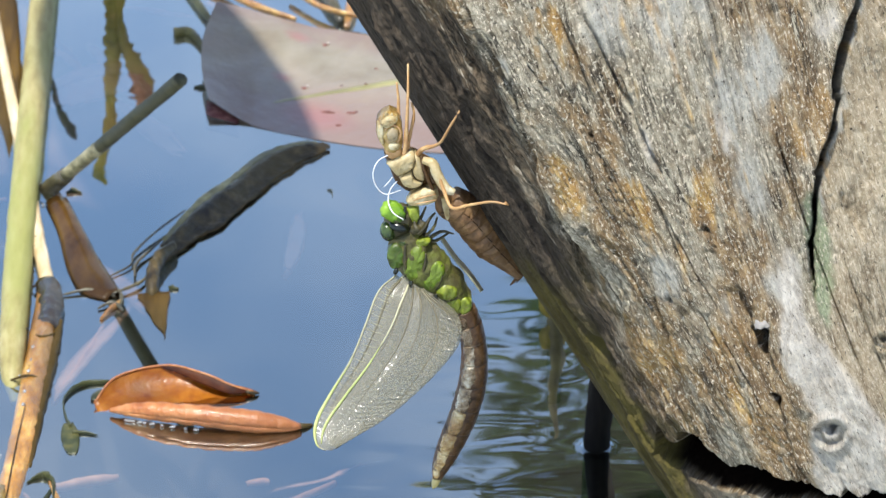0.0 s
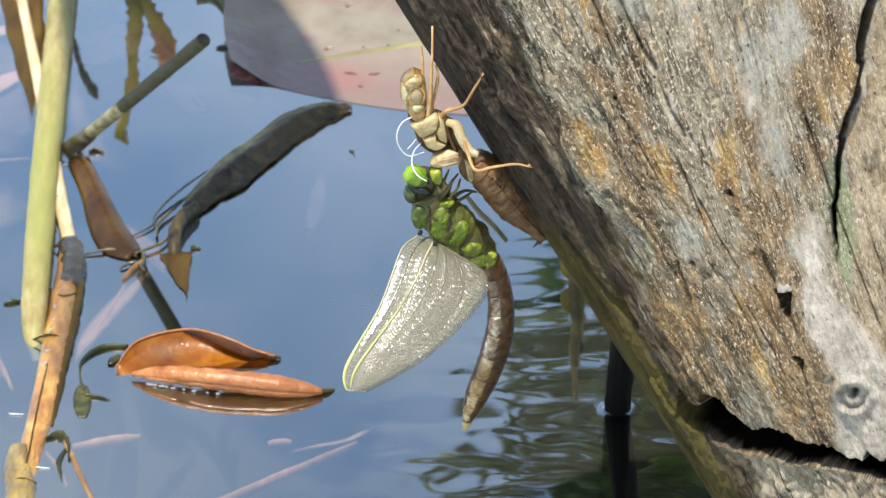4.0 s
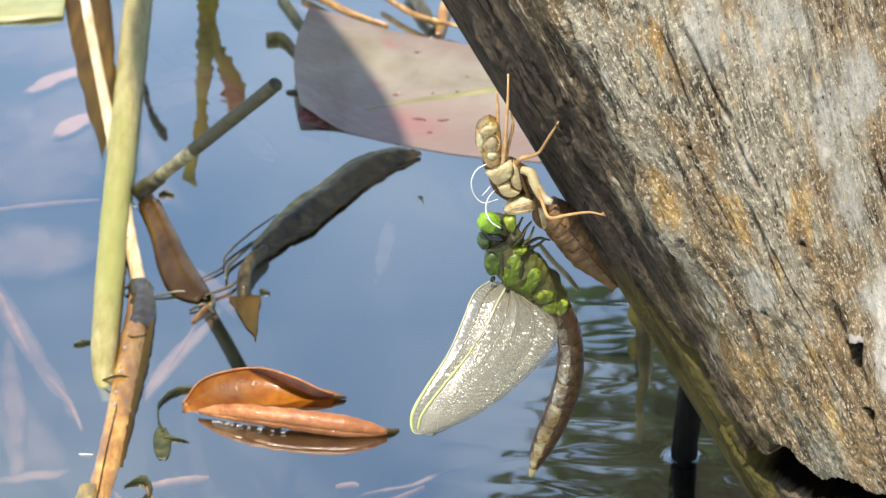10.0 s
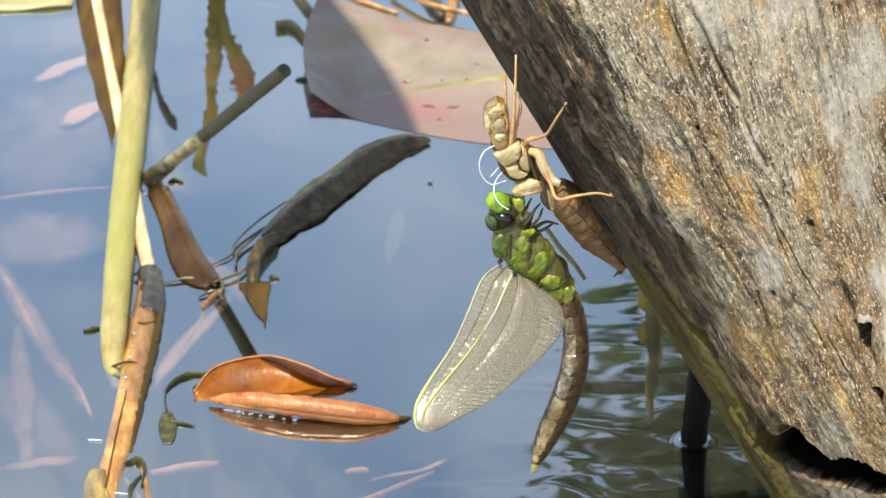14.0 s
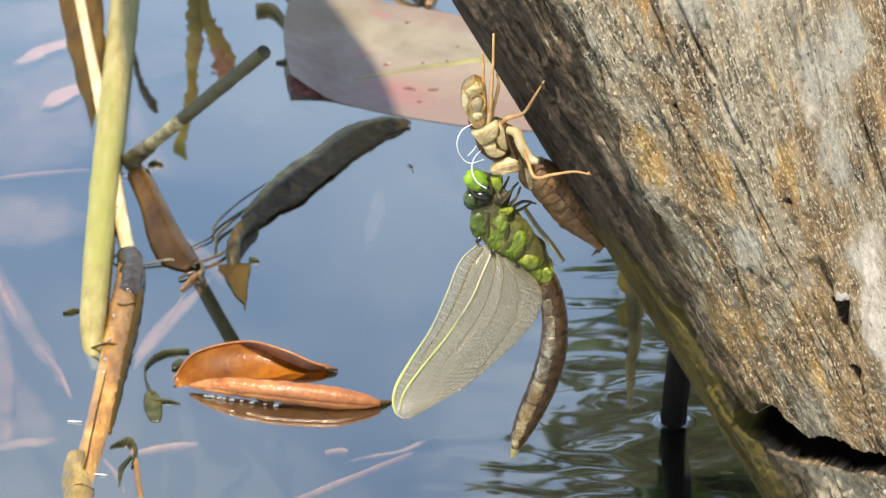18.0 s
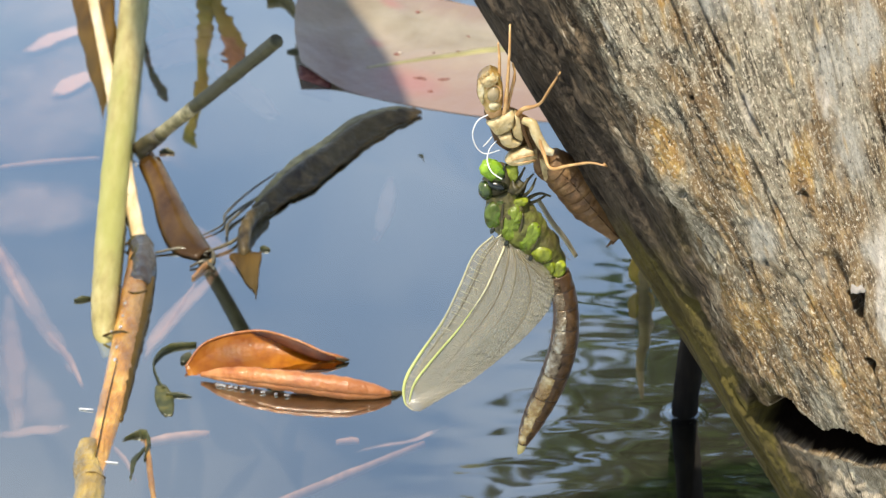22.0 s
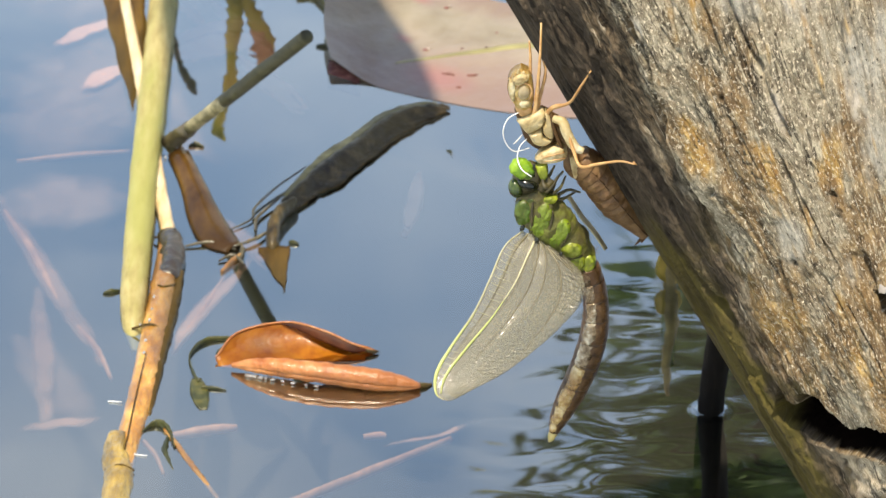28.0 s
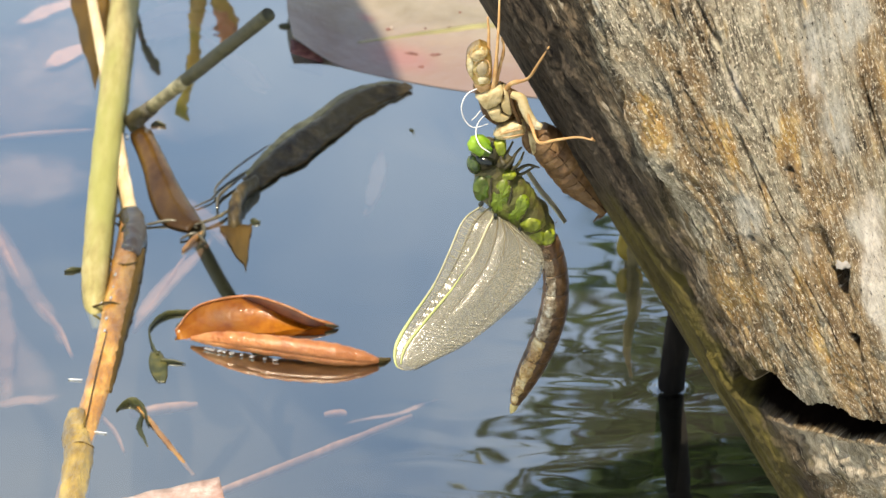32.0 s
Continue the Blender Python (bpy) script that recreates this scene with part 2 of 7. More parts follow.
    col = mixed(nt, times(between(fibre(950, 170, 5, 0.7, 0.4, 53.0), 0.61, 0.68), weight("coarse")), col, (0.6, 0.535, 0.42))
    grit = times(between(fibre(2000, 900, 4, 0.7, 0.0, 61.0), 0.54, 0.64), weight("coarse"))
    col = mixed(nt, grit, col, (0.76, 0.68, 0.53))
    pits = mixed(nt, between(fibre(2300, 1000, 4, 0.7, 0.0, 67.0), 0.45, 0.34), (0, 0, 0), (0.42, 0.42, 0.42))
    col = mixed(nt, pits, col, (0.045, 0.034, 0.024))
    col = mixed(nt, 1.0, col, (1.16, 1.16, 1.15), "MULTIPLY")
    # dark wood of the left side, its turned-away shade put into the colours
    edge_dark = mixed(nt, between(fibre(420, 60, 9, 0.8, 0.3, 29.0), 0.4, 0.64), (0.018, 0.013, 0.009), (0.15, 0.115, 0.08))
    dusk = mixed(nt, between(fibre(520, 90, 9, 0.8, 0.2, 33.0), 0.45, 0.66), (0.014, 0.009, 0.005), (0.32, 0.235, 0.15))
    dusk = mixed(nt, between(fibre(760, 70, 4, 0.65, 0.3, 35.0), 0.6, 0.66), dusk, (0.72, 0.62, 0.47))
    col = mixed(nt, weight("flank_shade"), col, dusk)
    col = mixed(nt, weight("edge_shade"), col, edge_dark)
    moss = mixed(nt, between(fibre(260, 40, 6, 0.65, 0.5, 31.0), 0.3, 0.7), (0.04, 0.03, 0.01), (0.19, 0.155, 0.034))
    col = mixed(nt, weight("moss"), col, moss)
    # rotted pocket: the lip's shade is put into this near-black, gloss removed too
    col = mixed(nt, weight("rot_shade"), col, (0.006, 0.004, 0.003))
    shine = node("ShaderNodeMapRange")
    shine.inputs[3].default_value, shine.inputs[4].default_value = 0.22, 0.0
    link(weight("rot_shade"), shine.inputs[0])
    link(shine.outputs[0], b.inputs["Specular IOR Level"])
    link(col, b.inputs["Base Color"])
    b.inputs["Roughness"].default_value = 0.78
    bp, bq = node("ShaderNodeBump"), node("ShaderNodeBump")
    bp.inputs["Distance"].default_value = 0.0011
    bq.inputs["Strength"].default_value, bq.inputs["Distance"].default_value = 1.0, 0.0012
    link(weight("coarse"), bp.inputs["Strength"])
    link(fibre(640, 270, 8, 0.8, 0.15, 37.0), bp.inputs["Height"])
    link(fibre(1700, 1100, 5, 0.8, 0.1, 41.0), bq.inputs["Height"])
    link(bp.outputs[0], bq.inputs["Normal"])
    link(bq.outputs[0], b.inputs["Normal"])
    return m


def lily_material():
    """Tan-green in the middle, rosy towards the edges and round the bites."""
    m = stuff("lily_pad_pink", [(0.185, 0.15, 0.1), (0.25, 0.213, 0.148), (0.31, 0.265, 0.19)], 60, rough=0.33, bump=0.6, big=(0.28, 0.2, 0.15), coat=0.6)
    nt = m.node_tree
    node, link = nt.nodes.new, nt.links.new
    b = nt.nodes["Principled BSDF"]
    b.inputs["Coat Roughness"].default_value = 0.22
    col = b.inputs["Base Color"].links[0].from_socket
    uv, sep, n = node("ShaderNodeUVMap"), node("ShaderNodeSeparateXYZ"), grain(nt, 90, detail=4)
    link(uv.outputs[0], sep.inputs[0])
    # towards the front edge and the back edge
    for lo, hi in ((0.5, 0.85), (0.2, 0.02)):
        k, w = node("ShaderNodeMath"), node("ShaderNodeMapRange")
        k.operation = "MULTIPLY_ADD"
        k.inputs[1].default_value = 0.5
        link(n.outputs[0], k.inputs[0])
        link(sep.outputs[1], k.inputs[2])
        for i, v in enumerate((lo + 0.25, hi + 0.25, 0.0, 0.7)):
            w.inputs[i + 1].default_value = v
        link(k.outputs[0], w.inputs[0])
        col = mixed(nt, w.outputs[0], col, (0.205, 0.135, 0.11))
    # a red flush round the bites
    for at, r in (((0.46, 0.8), 0.16), ((0.4, 0.13), 0.06), ((0.33, 0.52), 0.05)):
        d, w = node("ShaderNodeVectorMath"), node("ShaderNodeMapRange")
        d.operation = "DISTANCE"
        d.inputs[1].default_value = (at[0], at[1], 0)
        link(uv.outputs[0], d.inputs[0])
        for i, v in enumerate((r, r * 0.2, 0.0, 0.6)):
            w.inputs[i + 1].default_value = v
        link(d.outputs["Value"], w.inputs[0])
        col = mixed(nt, w.outputs[0], col, (0.3, 0.115, 0.1))
    link(col, b.inputs["Base Color"])
    return m


def wing_material():
    m, nt, b, node, link = tree("wing_membrane")
    b.inputs["Base Color"].default_value = (0.34, 0.32, 0.245, 1)
    b.inputs["Roughness"].default_value = 0.14
    b.inputs["Specular IOR Level"].default_value = 0.9
    tl, tr = node("ShaderNodeBsdfTranslucent"), node("ShaderNodeBsdfTransparent")
    tl.inputs["Color"].default_value = (0.4, 0.38, 0.26, 1)
    m1, m2 = node("ShaderNodeMixShader"), node("ShaderNodeMixShader")
    m1.inputs[0].default_value = 0.4
    # fine net of veins, closer and paler than the skin between them
    uv, mp, net = node("ShaderNodeUVMap"), node("ShaderNodeMapping"), node("ShaderNodeTexVoronoi")
    mp.inputs["Scale"].default_value = (96, 40, 1)
    net.feature = "DISTANCE_TO_EDGE"
    net.inputs["Scale"].default_value = 1.0
    link(uv.outputs[0], mp.inputs["Vector"])
    link(mp.outputs[0], net.inputs["Vector"])
    sep, wave, mw = node("ShaderNodeSeparateXYZ"), node("ShaderNodeTexWave"), node("ShaderNodeMapping")
    link(uv.outputs[0], sep.inputs[0])
    mw.inputs["Rotation"].default_value = (0, 0, 0.28)
    wave.inputs["Scale"].default_value, wave.inputs["Distortion"].default_value = 15.0, 5.0
    wave.inputs["Detail"].default_value, wave.inputs["Detail Scale"].default_value = 2.5, 0.7
    link(uv.outputs[0], mw.inputs["Vector"])
    link(mw.outputs[0], wave.inputs["Vector"])
    cloud, mq = node("ShaderNodeTexNoise"), node("ShaderNodeMapping")
    mq.inputs["Scale"].default_value = (5, 9, 1)
    cloud.inputs["Scale"].default_value, cloud.inputs["Detail"].default_value = 1.0, 4
    link(uv.outputs[0], mq.inputs["Vector"])
    link(mq.outputs[0], cloud.inputs["Vector"])
    # clear cells, denser veins and ribs
    r = ramp(nt, [(0.0, (0.4, 0.4, 0.4)), (0.09, (0.58, 0.58, 0.58))])
    link(net.outputs[0], r.inputs[0])
    r2 = ramp(nt, [(0.3, (0.86, 0.86, 0.86)), (0.7, (1.1, 1.1, 1.1))])
    link(cloud.outputs[0], r2.inputs[0])
    r3 = ramp(nt, [(0.15, (1.03, 1.03, 1.03)), (0.85, (0.96, 0.96, 0.96))])
    link(wave.outputs[0], r3.inputs[0])
    clear = mixed(nt, 1.0, mixed(nt, 1.0, r.outputs[0], r2.outputs[0], "MULTIPLY"), r3.outputs[0], "MULTIPLY")
    link(clear, m2.inputs[0])
    b.inputs["Coat Weight"].default_value, b.inputs["Coat Roughness"].default_value = 0.4, 0.1
    # the ribs stand highest towards the trailing edge and the tip
    tall = node("ShaderNodeMapRange")
    for k, v in enumerate((0.1, 0.95, 0.15, 1.0)):
        tall.inputs[k + 1].default_value = v
    link(sep.outputs[1], tall.inputs[0])
    bp, bq, bn = node("ShaderNodeBump"), node("ShaderNodeBump"), node("ShaderNodeBump")
    bp.inputs["Distance"].default_value = 0.0002
    bq.inputs["Strength"].default_value, bq.inputs["Distance"].default_value = 0.16, 0.0004
    bn.inputs["Strength"].default_value, bn.inputs["Distance"].default_value = 0.3, 0.00004
    link(tall.outputs[0], bp.inputs["Strength"])
    link(wave.outputs[0], bp.inputs["Height"])
    crimp, mc = node("ShaderNodeTexNoise"), node("ShaderNodeMapping")
    mc.inputs["Scale"].default_value = (26, 20, 1)
    crimp.inputs["Scale"].default_value, crimp.inputs["Detail"].default_value = 1.0, 2
    link(uv.outputs[0], mc.inputs["Vector"])
    link(mc.outputs[0], crimp.inputs["Vector"])
    link(crimp.outputs[0], bq.inputs["Height"])
    link(net.outputs[0], bn.inputs["Height"])
    link(bp.outputs[0], bq.inputs["Normal"])
    link(bq.outputs[0], bn.inputs["Normal"])
    for sock in (b.inputs["Normal"], b.inputs["Coat Normal"]):
        link(bn.outputs[0], sock)
    link(bp.outputs[0], tl.inputs["Normal"])
    link(b.outputs[0], m1.inputs[1])
    link(tl.outputs[0], m1.inputs[2])
    link(m1.outputs[0], m2.inputs[1])
    link(tr.outputs[0], m2.inputs[2])
    link(m2.outputs[0], nt.nodes["Material Output"].inputs[0])
    return m


WATER, WOOD, WING = water_material(), wood_material(), wing_material()
MUD = stuff("pond_mud", [(0.01, 0.009, 0.007), (0.02, 0.017, 0.013), (0.035, 0.029, 0.022)], 25, rough=0.9, bump=0)
REED = stuff("reed_green", [(0.23, 0.185, 0.07), (0.33, 0.28, 0.115), (0.41, 0.355, 0.17)], 420, (1, 0.2, 1), 0.5, 0.5, (0.27, 0.28, 0.075))
REEDPALE = stuff("reed_sheath", [(0.5, 0.4, 0.24), (0.62, 0.53, 0.37), (0.74, 0.66, 0.5)], 420, (1, 0.3, 1), 0.5, 0.4, (0.5, 0.42, 0.26))
STRAW = stuff("wet_straw", [(0.19, 0.068, 0.005), (0.46, 0.21, 0.022), (0.74, 0.46, 0.11)], 240, (1, 0.4, 1), 0.36, 0.7, (0.14, 0.06, 0.009), coat=1.0)
OLIVEWET = stuff("wet_olive_stem", [(0.1, 0.06, 0.006), (0.28, 0.18, 0.025), (0.5, 0.35, 0.07)], 200, (1, 0.4, 1), 0.34, 0.8, (0.16, 0.13, 0.03), coat=1.0)
BROWNREED = stuff("rotten_brown_reed", [(0.03, 0.016, 0.002), (0.075, 0.04, 0.005), (0.14, 0.08, 0.014)], 200, (1, 0.2, 1), 0.5, 0.5, (0.04, 0.027, 0.004))
PINKWET = stuff("wet_pink_leaf", [(0.3, 0.19, 0.15), (0.46, 0.33, 0.28), (0.62, 0.5, 0.45)], 420, rough=0.3, bump=0.9, big=(0.36, 0.2, 0.15), coat=0.5)
PADGREEN = stuff("pad_green", [(0.25, 0.27, 0.11), (0.34, 0.36, 0.17), (0.42, 0.43, 0.23)], 90, rough=0.35, bump=0.2, big=(0.3, 0.26, 0.11), coat=0.3)
PALESTRAW = stuff("bleached_straw", [(0.4, 0.25, 0.09), (0.64, 0.5, 0.29), (0.84, 0.76, 0.58)], 240, (1, 0.2, 1), 0.3, 0.3, (0.62, 0.46, 0.25), coat=0.5)
WETDARK = stuff("wet_black_joint", [(0.012, 0.009, 0.006), (0.04, 0.028, 0.016), (0.12, 0.08, 0.04)], 140, (1, 0.7, 1), 0.15, 0.7, (0.02, 0.014, 0.008), coat=1.0)
DARKSTEM = stuff("dark_stem", [(0.035, 0.03, 0.02), (0.09, 0.075, 0.04), (0.15, 0.13, 0.07)], 320, (1, 0.3, 1), 0.35, 0.5, (0.03, 0.03, 0.02), coat=0.3)
# two stub colours: one for its shaded top, one for its sunlit stretch
STUB = stuff("stub_olive", [(0.03, 0.03, 0.016), (0.055, 0.056, 0.03), (0.09, 0.085, 0.045)], 420, rough=0.55, bump=0.4, big=(0.06, 0.06, 0.04))
STUBLIT = stuff("stub_lit", [(0.1, 0.095, 0.045), (0.27, 0.24, 0.13), (0.46, 0.42, 0.27)], 420, rough=0.55, bump=0.4)
BLACKLEAF = stuff("rotten_leaf", [(0.014, 0.01, 0.005), (0.045, 0.032, 0.013), (0.14, 0.1, 0.043)], 300, rough=0.42, bump=1.0, big=(0.075, 0.052, 0.012), coat=0.2)
GREYFOLD = stuff("grey_leaf_fold", [(0.07, 0.06, 0.04), (0.16, 0.14, 0.1), (0.3, 0.27, 0.2)], 300, rough=0.5, bump=0.6)
OLIVE = stuff("olive_edge", [(0.13, 0.11, 0.03), (0.26, 0.215, 0.065), (0.36, 0.31, 0.12)], 300, rough=0.4, bump=0.3)
SHEATH = stuff("brown_sheath", [(0.035, 0.015, 0.002), (0.105, 0.05, 0.007), (0.2, 0.11, 0.022)], 120, (1, 0.4, 1), 0.35, 0.6, (0.035, 0.016, 0.003), through_light=0.3, coat=0.6)
RUST = stuff("rust_leaf", [(0.34, 0.085, 0.002), (0.52, 0.175, 0.005), (0.62, 0.25, 0.015)], 200, rough=0.42, bump=0.5, big=(0.12, 0.022, 0.004), through_light=0.5, coat=0.3)
RUSTPALE = stuff("rust_leaf_back", [(0.38, 0.12, 0.03), (0.54, 0.21, 0.065), (0.66, 0.31, 0.12)], 300, (1, 0.5, 1), 0.38, 0.9, (0.34, 0.12, 0.04), coat=0.4, through_light=0.22)
# dark maroon that carries the rim's shadow inside the leaf
RUSTSHADE = stuff("rust_leaf_shade", [(0.02, 0.004, 0.001), (0.045, 0.009, 0.002), (0.09, 0.022, 0.003)], 160, rough=0.5, bump=0.5, big=(0.02, 0.004, 0.001), through_light=0.15)
LILY = lily_material()
LILYRED = stuff("lily_spot", [(0.08, 0.025, 0.02), (0.17, 0.06, 0.05), (0.27, 0.13, 0.1)], 600, rough=0.4, bump=0.2)
LILYPALE = stuff("lily_scar", [(0.5, 0.42, 0.34), (0.62, 0.54, 0.46)], 400, rough=0.25, bump=0.2, coat=0.6)
VEIN = stuff("lily_vein", [(0.26, 0.235, 0.1), (0.34, 0.31, 0.13)], 200, rough=0.4, bump=0.1)
PINKSTEM = stuff("sunken_stem", [(0.3, 0.15, 0.08), (0.44, 0.23, 0.13), (0.58, 0.33, 0.2)], 300, rough=0.7, bump=0, big=(0.26, 0.13, 0.08))
SUNKEN = silted("sunken_sheet", [(0.26, 0.15, 0.105), (0.36, 0.215, 0.155), (0.46, 0.28, 0.205)], 0.95)
HAZE = silted("haze_sheet", [(0.3, 0.19, 0.15), (0.42, 0.28, 0.22), (0.5, 0.35, 0.28)], 0.34)
PALESILT = silted("silted_leaf", [(0.62, 0.4, 0.32), (0.76, 0.53, 0.44), (0.86, 0.64, 0.54)], 1.0)
PINKLEAF = silted("sunken_pink_leaf", [(0.6, 0.34, 0.24), (0.74, 0.45, 0.33), (0.84, 0.55, 0.42)], 1.0)
WEED = stuff("pond_weed", [(0.02, 0.026, 0.008), (0.05, 0.055, 0.016), (0.11, 0.1, 0.03)], 300, rough=0.4, bump=0.2)
LEAFGREEN = stuff("bush_leaf", [(0.03, 0.055, 0.015), (0.055, 0.09, 0.02), (0.1, 0.13, 0.03)], 30, rough=0.45, bump=0, through_light=0.3)
YELLOWREED = stuff("yellow_sedge", [(0.14, 0.14, 0.018), (0.36, 0.29, 0.04), (0.52, 0.36, 0.08)], 160, rough=0.5, bump=0.3, big=(0.46, 0.19, 0.04), through_light=0.25)
HUSK = stuff("dry_husk", [(0.12, 0.085, 0.025), (0.23, 0.17, 0.06), (0.34, 0.26, 0.1)], 160, rough=0.6, bump=0.3)
TWIG = stuff("twig_bark", [(0.03, 0.025, 0.02), (0.07, 0.055, 0.04), (0.1, 0.08, 0.06)], 120, rough=0.8, bump=0.3)
BLACKSTICK = stuff("black_stick", [(0.006, 0.005, 0.004), (0.014, 0.011, 0.009), (0.03, 0.024, 0.018)], 260, (1, 1, 0.2), 0.85, 0.5)
GREEN = stuff("thorax_green", [(0.03, 0.06, 0.003), (0.09, 0.2, 0.005), (0.19, 0.33, 0.012)], 300, rough=0.42, bump=0.6, big=(0.04, 0.045, 0.008))
LIME = stuff("lime_face", [(0.06, 0.14, 0.006), (0.15, 0.29, 0.01), (0.25, 0.4, 0.028)], 420, rough=0.45, bump=0.4, big=(0.1, 0.2, 0.01))
YELLOWGREEN = stuff("thorax_lime", [(0.09, 0.11, 0.008), (0.24, 0.3, 0.015), (0.38, 0.42, 0.04)], 420, rough=0.4, bump=0.35, big=(0.1, 0.12, 0.01))
EYEDARK = stuff("eye_dark", [(0.004, 0.005, 0.003), (0.01, 0.012, 0.006), (0.02, 0.024, 0.01)], 500, rough=0.22, bump=0, coat=0.3)
EYEOLIVE = stuff("eye_olive", [(0.02, 0.035, 0.008), (0.045, 0.07, 0.014), (0.075, 0.105, 0.024)], 500, rough=0.25, bump=0, coat=0.3)
LIMEDEEP = stuff("thorax_bright", [(0.07, 0.11, 0.006), (0.17, 0.27, 0.01), (0.3, 0.42, 0.025)], 300, rough=0.45, bump=1.0, big=(0.09, 0.1, 0.012), coat=0.1)
THORAX = stuff("thorax_olive", [(0.035, 0.03, 0.006), (0.1, 0.11, 0.014), (0.18, 0.21, 0.03)], 420, rough=0.6, bump=1.0, big=(0.06, 0.045, 0.015))
FUZZ = stuff("brown_fuzz", [(0.14, 0.09, 0.04), (0.28, 0.2, 0.1)], 400, rough=0.6, bump=0)
GOLD = stuff("abdomen_gold", [(0.2, 0.1, 0.025), (0.55, 0.36, 0.13), (0.85, 0.72, 0.42)], 330, rough=0.26, bump=1.0, big=(0.22, 0.11, 0.035), coat=1.0)
SEAM = stuff("thorax_brown", [(0.025, 0.02, 0.006), (0.055, 0.045, 0.013), (0.11, 0.095, 0.026)], 500, rough=0.5, bump=0.4)
ABDOMEN = stuff("abdomen_brown", [(0.03, 0.015, 0.005), (0.07, 0.036, 0.013), (0.13, 0.072, 0.028)], 520, rough=0.3, bump=0.6, big=(0.09, 0.045, 0.018), coat=0.15)
SILVER = stuff("abdomen_flank", [(0.08, 0.045, 0.018), (0.32, 0.24, 0.15), (0.75, 0.7, 0.56)], 330, rough=0.26, bump=1.0, big=(0.12, 0.07, 0.03), coat=0.8)
RING = stuff("abdomen_ring", [(0.03, 0.018, 0.01), (0.06, 0.035, 0.02)], 600, rough=0.4, bump=0.2)
PALETIP = stuff("pale_tip", [(0.5, 0.42, 0.16), (0.66, 0.58, 0.28)], 500, rough=0.3, bump=0.1, through_light=0.3)
VEINLIME = stuff("wing_vein_lime", [(0.4, 0.44, 0.14), (0.54, 0.57, 0.22)], 300, rough=0.4, bump=0)
VEINDARK = stuff("wing_fold_dark", [(0.1, 0.085, 0.05), (0.18, 0.155, 0.09)], 300, rough=0.4, bump=0)
FARWING = stuff("far_wing_skin", [(0.2, 0.17, 0.11), (0.34, 0.3, 0.2), (0.46, 0.42, 0.3)], 300, (1, 1, 0.3), 0.3, 0.5, through_light=0.35)
VEINPALE = stuff("wing_vein", [(0.38, 0.36, 0.22), (0.5, 0.47, 0.31)], 300, rough=0.4, bump=0)
SHELL = stuff("shell_tan", [(0.3, 0.19, 0.06), (0.62, 0.52, 0.29), (0.82, 0.77, 0.57)], 380, rough=0.4, bump=1.0, big=(0.5, 0.38, 0.18), through_light=0.2, coat=0.3)
SHELLBROWN = stuff("shell_brown", [(0.035, 0.017, 0.006), (0.085, 0.042, 0.015), (0.16, 0.09, 0.035)], 420, rough=0.4, bump=0.8, big=(0.07, 0.035, 0.012))
SHELLLEG = stuff("shell_leg", [(0.38, 0.2, 0.07), (0.52, 0.3, 0.12), (0.62, 0.42, 0.2)], 380, rough=0.4, bump=0.3)
SHELLGOLD = stuff("shell_gold", [(0.3, 0.16, 0.03), (0.55, 0.38, 0.12), (0.74, 0.6, 0.28)], 420, rough=0.25, bump=0.9, big=(0.36, 0.2, 0.05), through_light=0.35, coat=0.6)
SHELLTAN = stuff("shell_abdomen", [(0.085, 0.038, 0.012), (0.18, 0.092, 0.034), (0.31, 0.18, 0.075)], 420, rough=0.45, bump=0.9, big=(0.15, 0.085, 0.035), through_light=0.25)
PEARL = stuff("shell_eye", [(0.3, 0.22, 0.1), (0.48, 0.4, 0.26)], 300, rough=0.12, bump=0, coat=1.0)
DROP = bpy.data.materials.new("water_bead")
DROP.use_nodes = True
DROP.node_tree.nodes["Principled BSDF"].inputs["Transmission Weight"].default_value = 0.7
DROP.node_tree.nodes["Principled BSDF"].inputs["Roughness"].default_value = 0.05
THREAD = stuff("white_thread", [(0.78, 0.8, 0.82), (0.85, 0.87, 0.88)], 300, rough=0.35, bump=0)

for m_, d in ((STRAW, 0.0018), (OLIVEWET, 0.0018), (WETDARK, 0.002), (RUSTPALE, 0.0006), (LILY, 0.0008), (SILVER, 0.0009), (GOLD, 0.0009)):
    next(n for n in m_.node_tree.nodes if n.type == "BUMP").inputs["Distance"].default_value = d
for m_ in (STRAW, OLIVEWET):
    m_.node_tree.nodes["Principled BSDF"].inputs["Specular IOR Level"].default_value = 1.0
for m_ in (SILVER, GOLD):
    m_.node_tree.nodes["Principled BSDF"].inputs["Metallic"].default_value = 0.45
for m_, k in ((BLACKSTICK, 0.12), (BLACKLEAF, 0.25), (SHEATH, 0.2), (BROWNREED, 0.25), (STUB, 0.3), (SHELLBROWN, 0.25), (RUSTSHADE, 0.15), (ABDOMEN, 0.35), (LILYRED, 0.3), (REED, 0.35)):
    m_.node_tree.nodes["Principled BSDF"].inputs["Specular IOR Level"].default_value = k

# ---- builders (all in millimetres) ----
MM = 0.001


def thing(name, at, label, category, group=""):
    e = new(name)
    e.location = Vector(at) * MM
    return tagged(e, label, category, group)


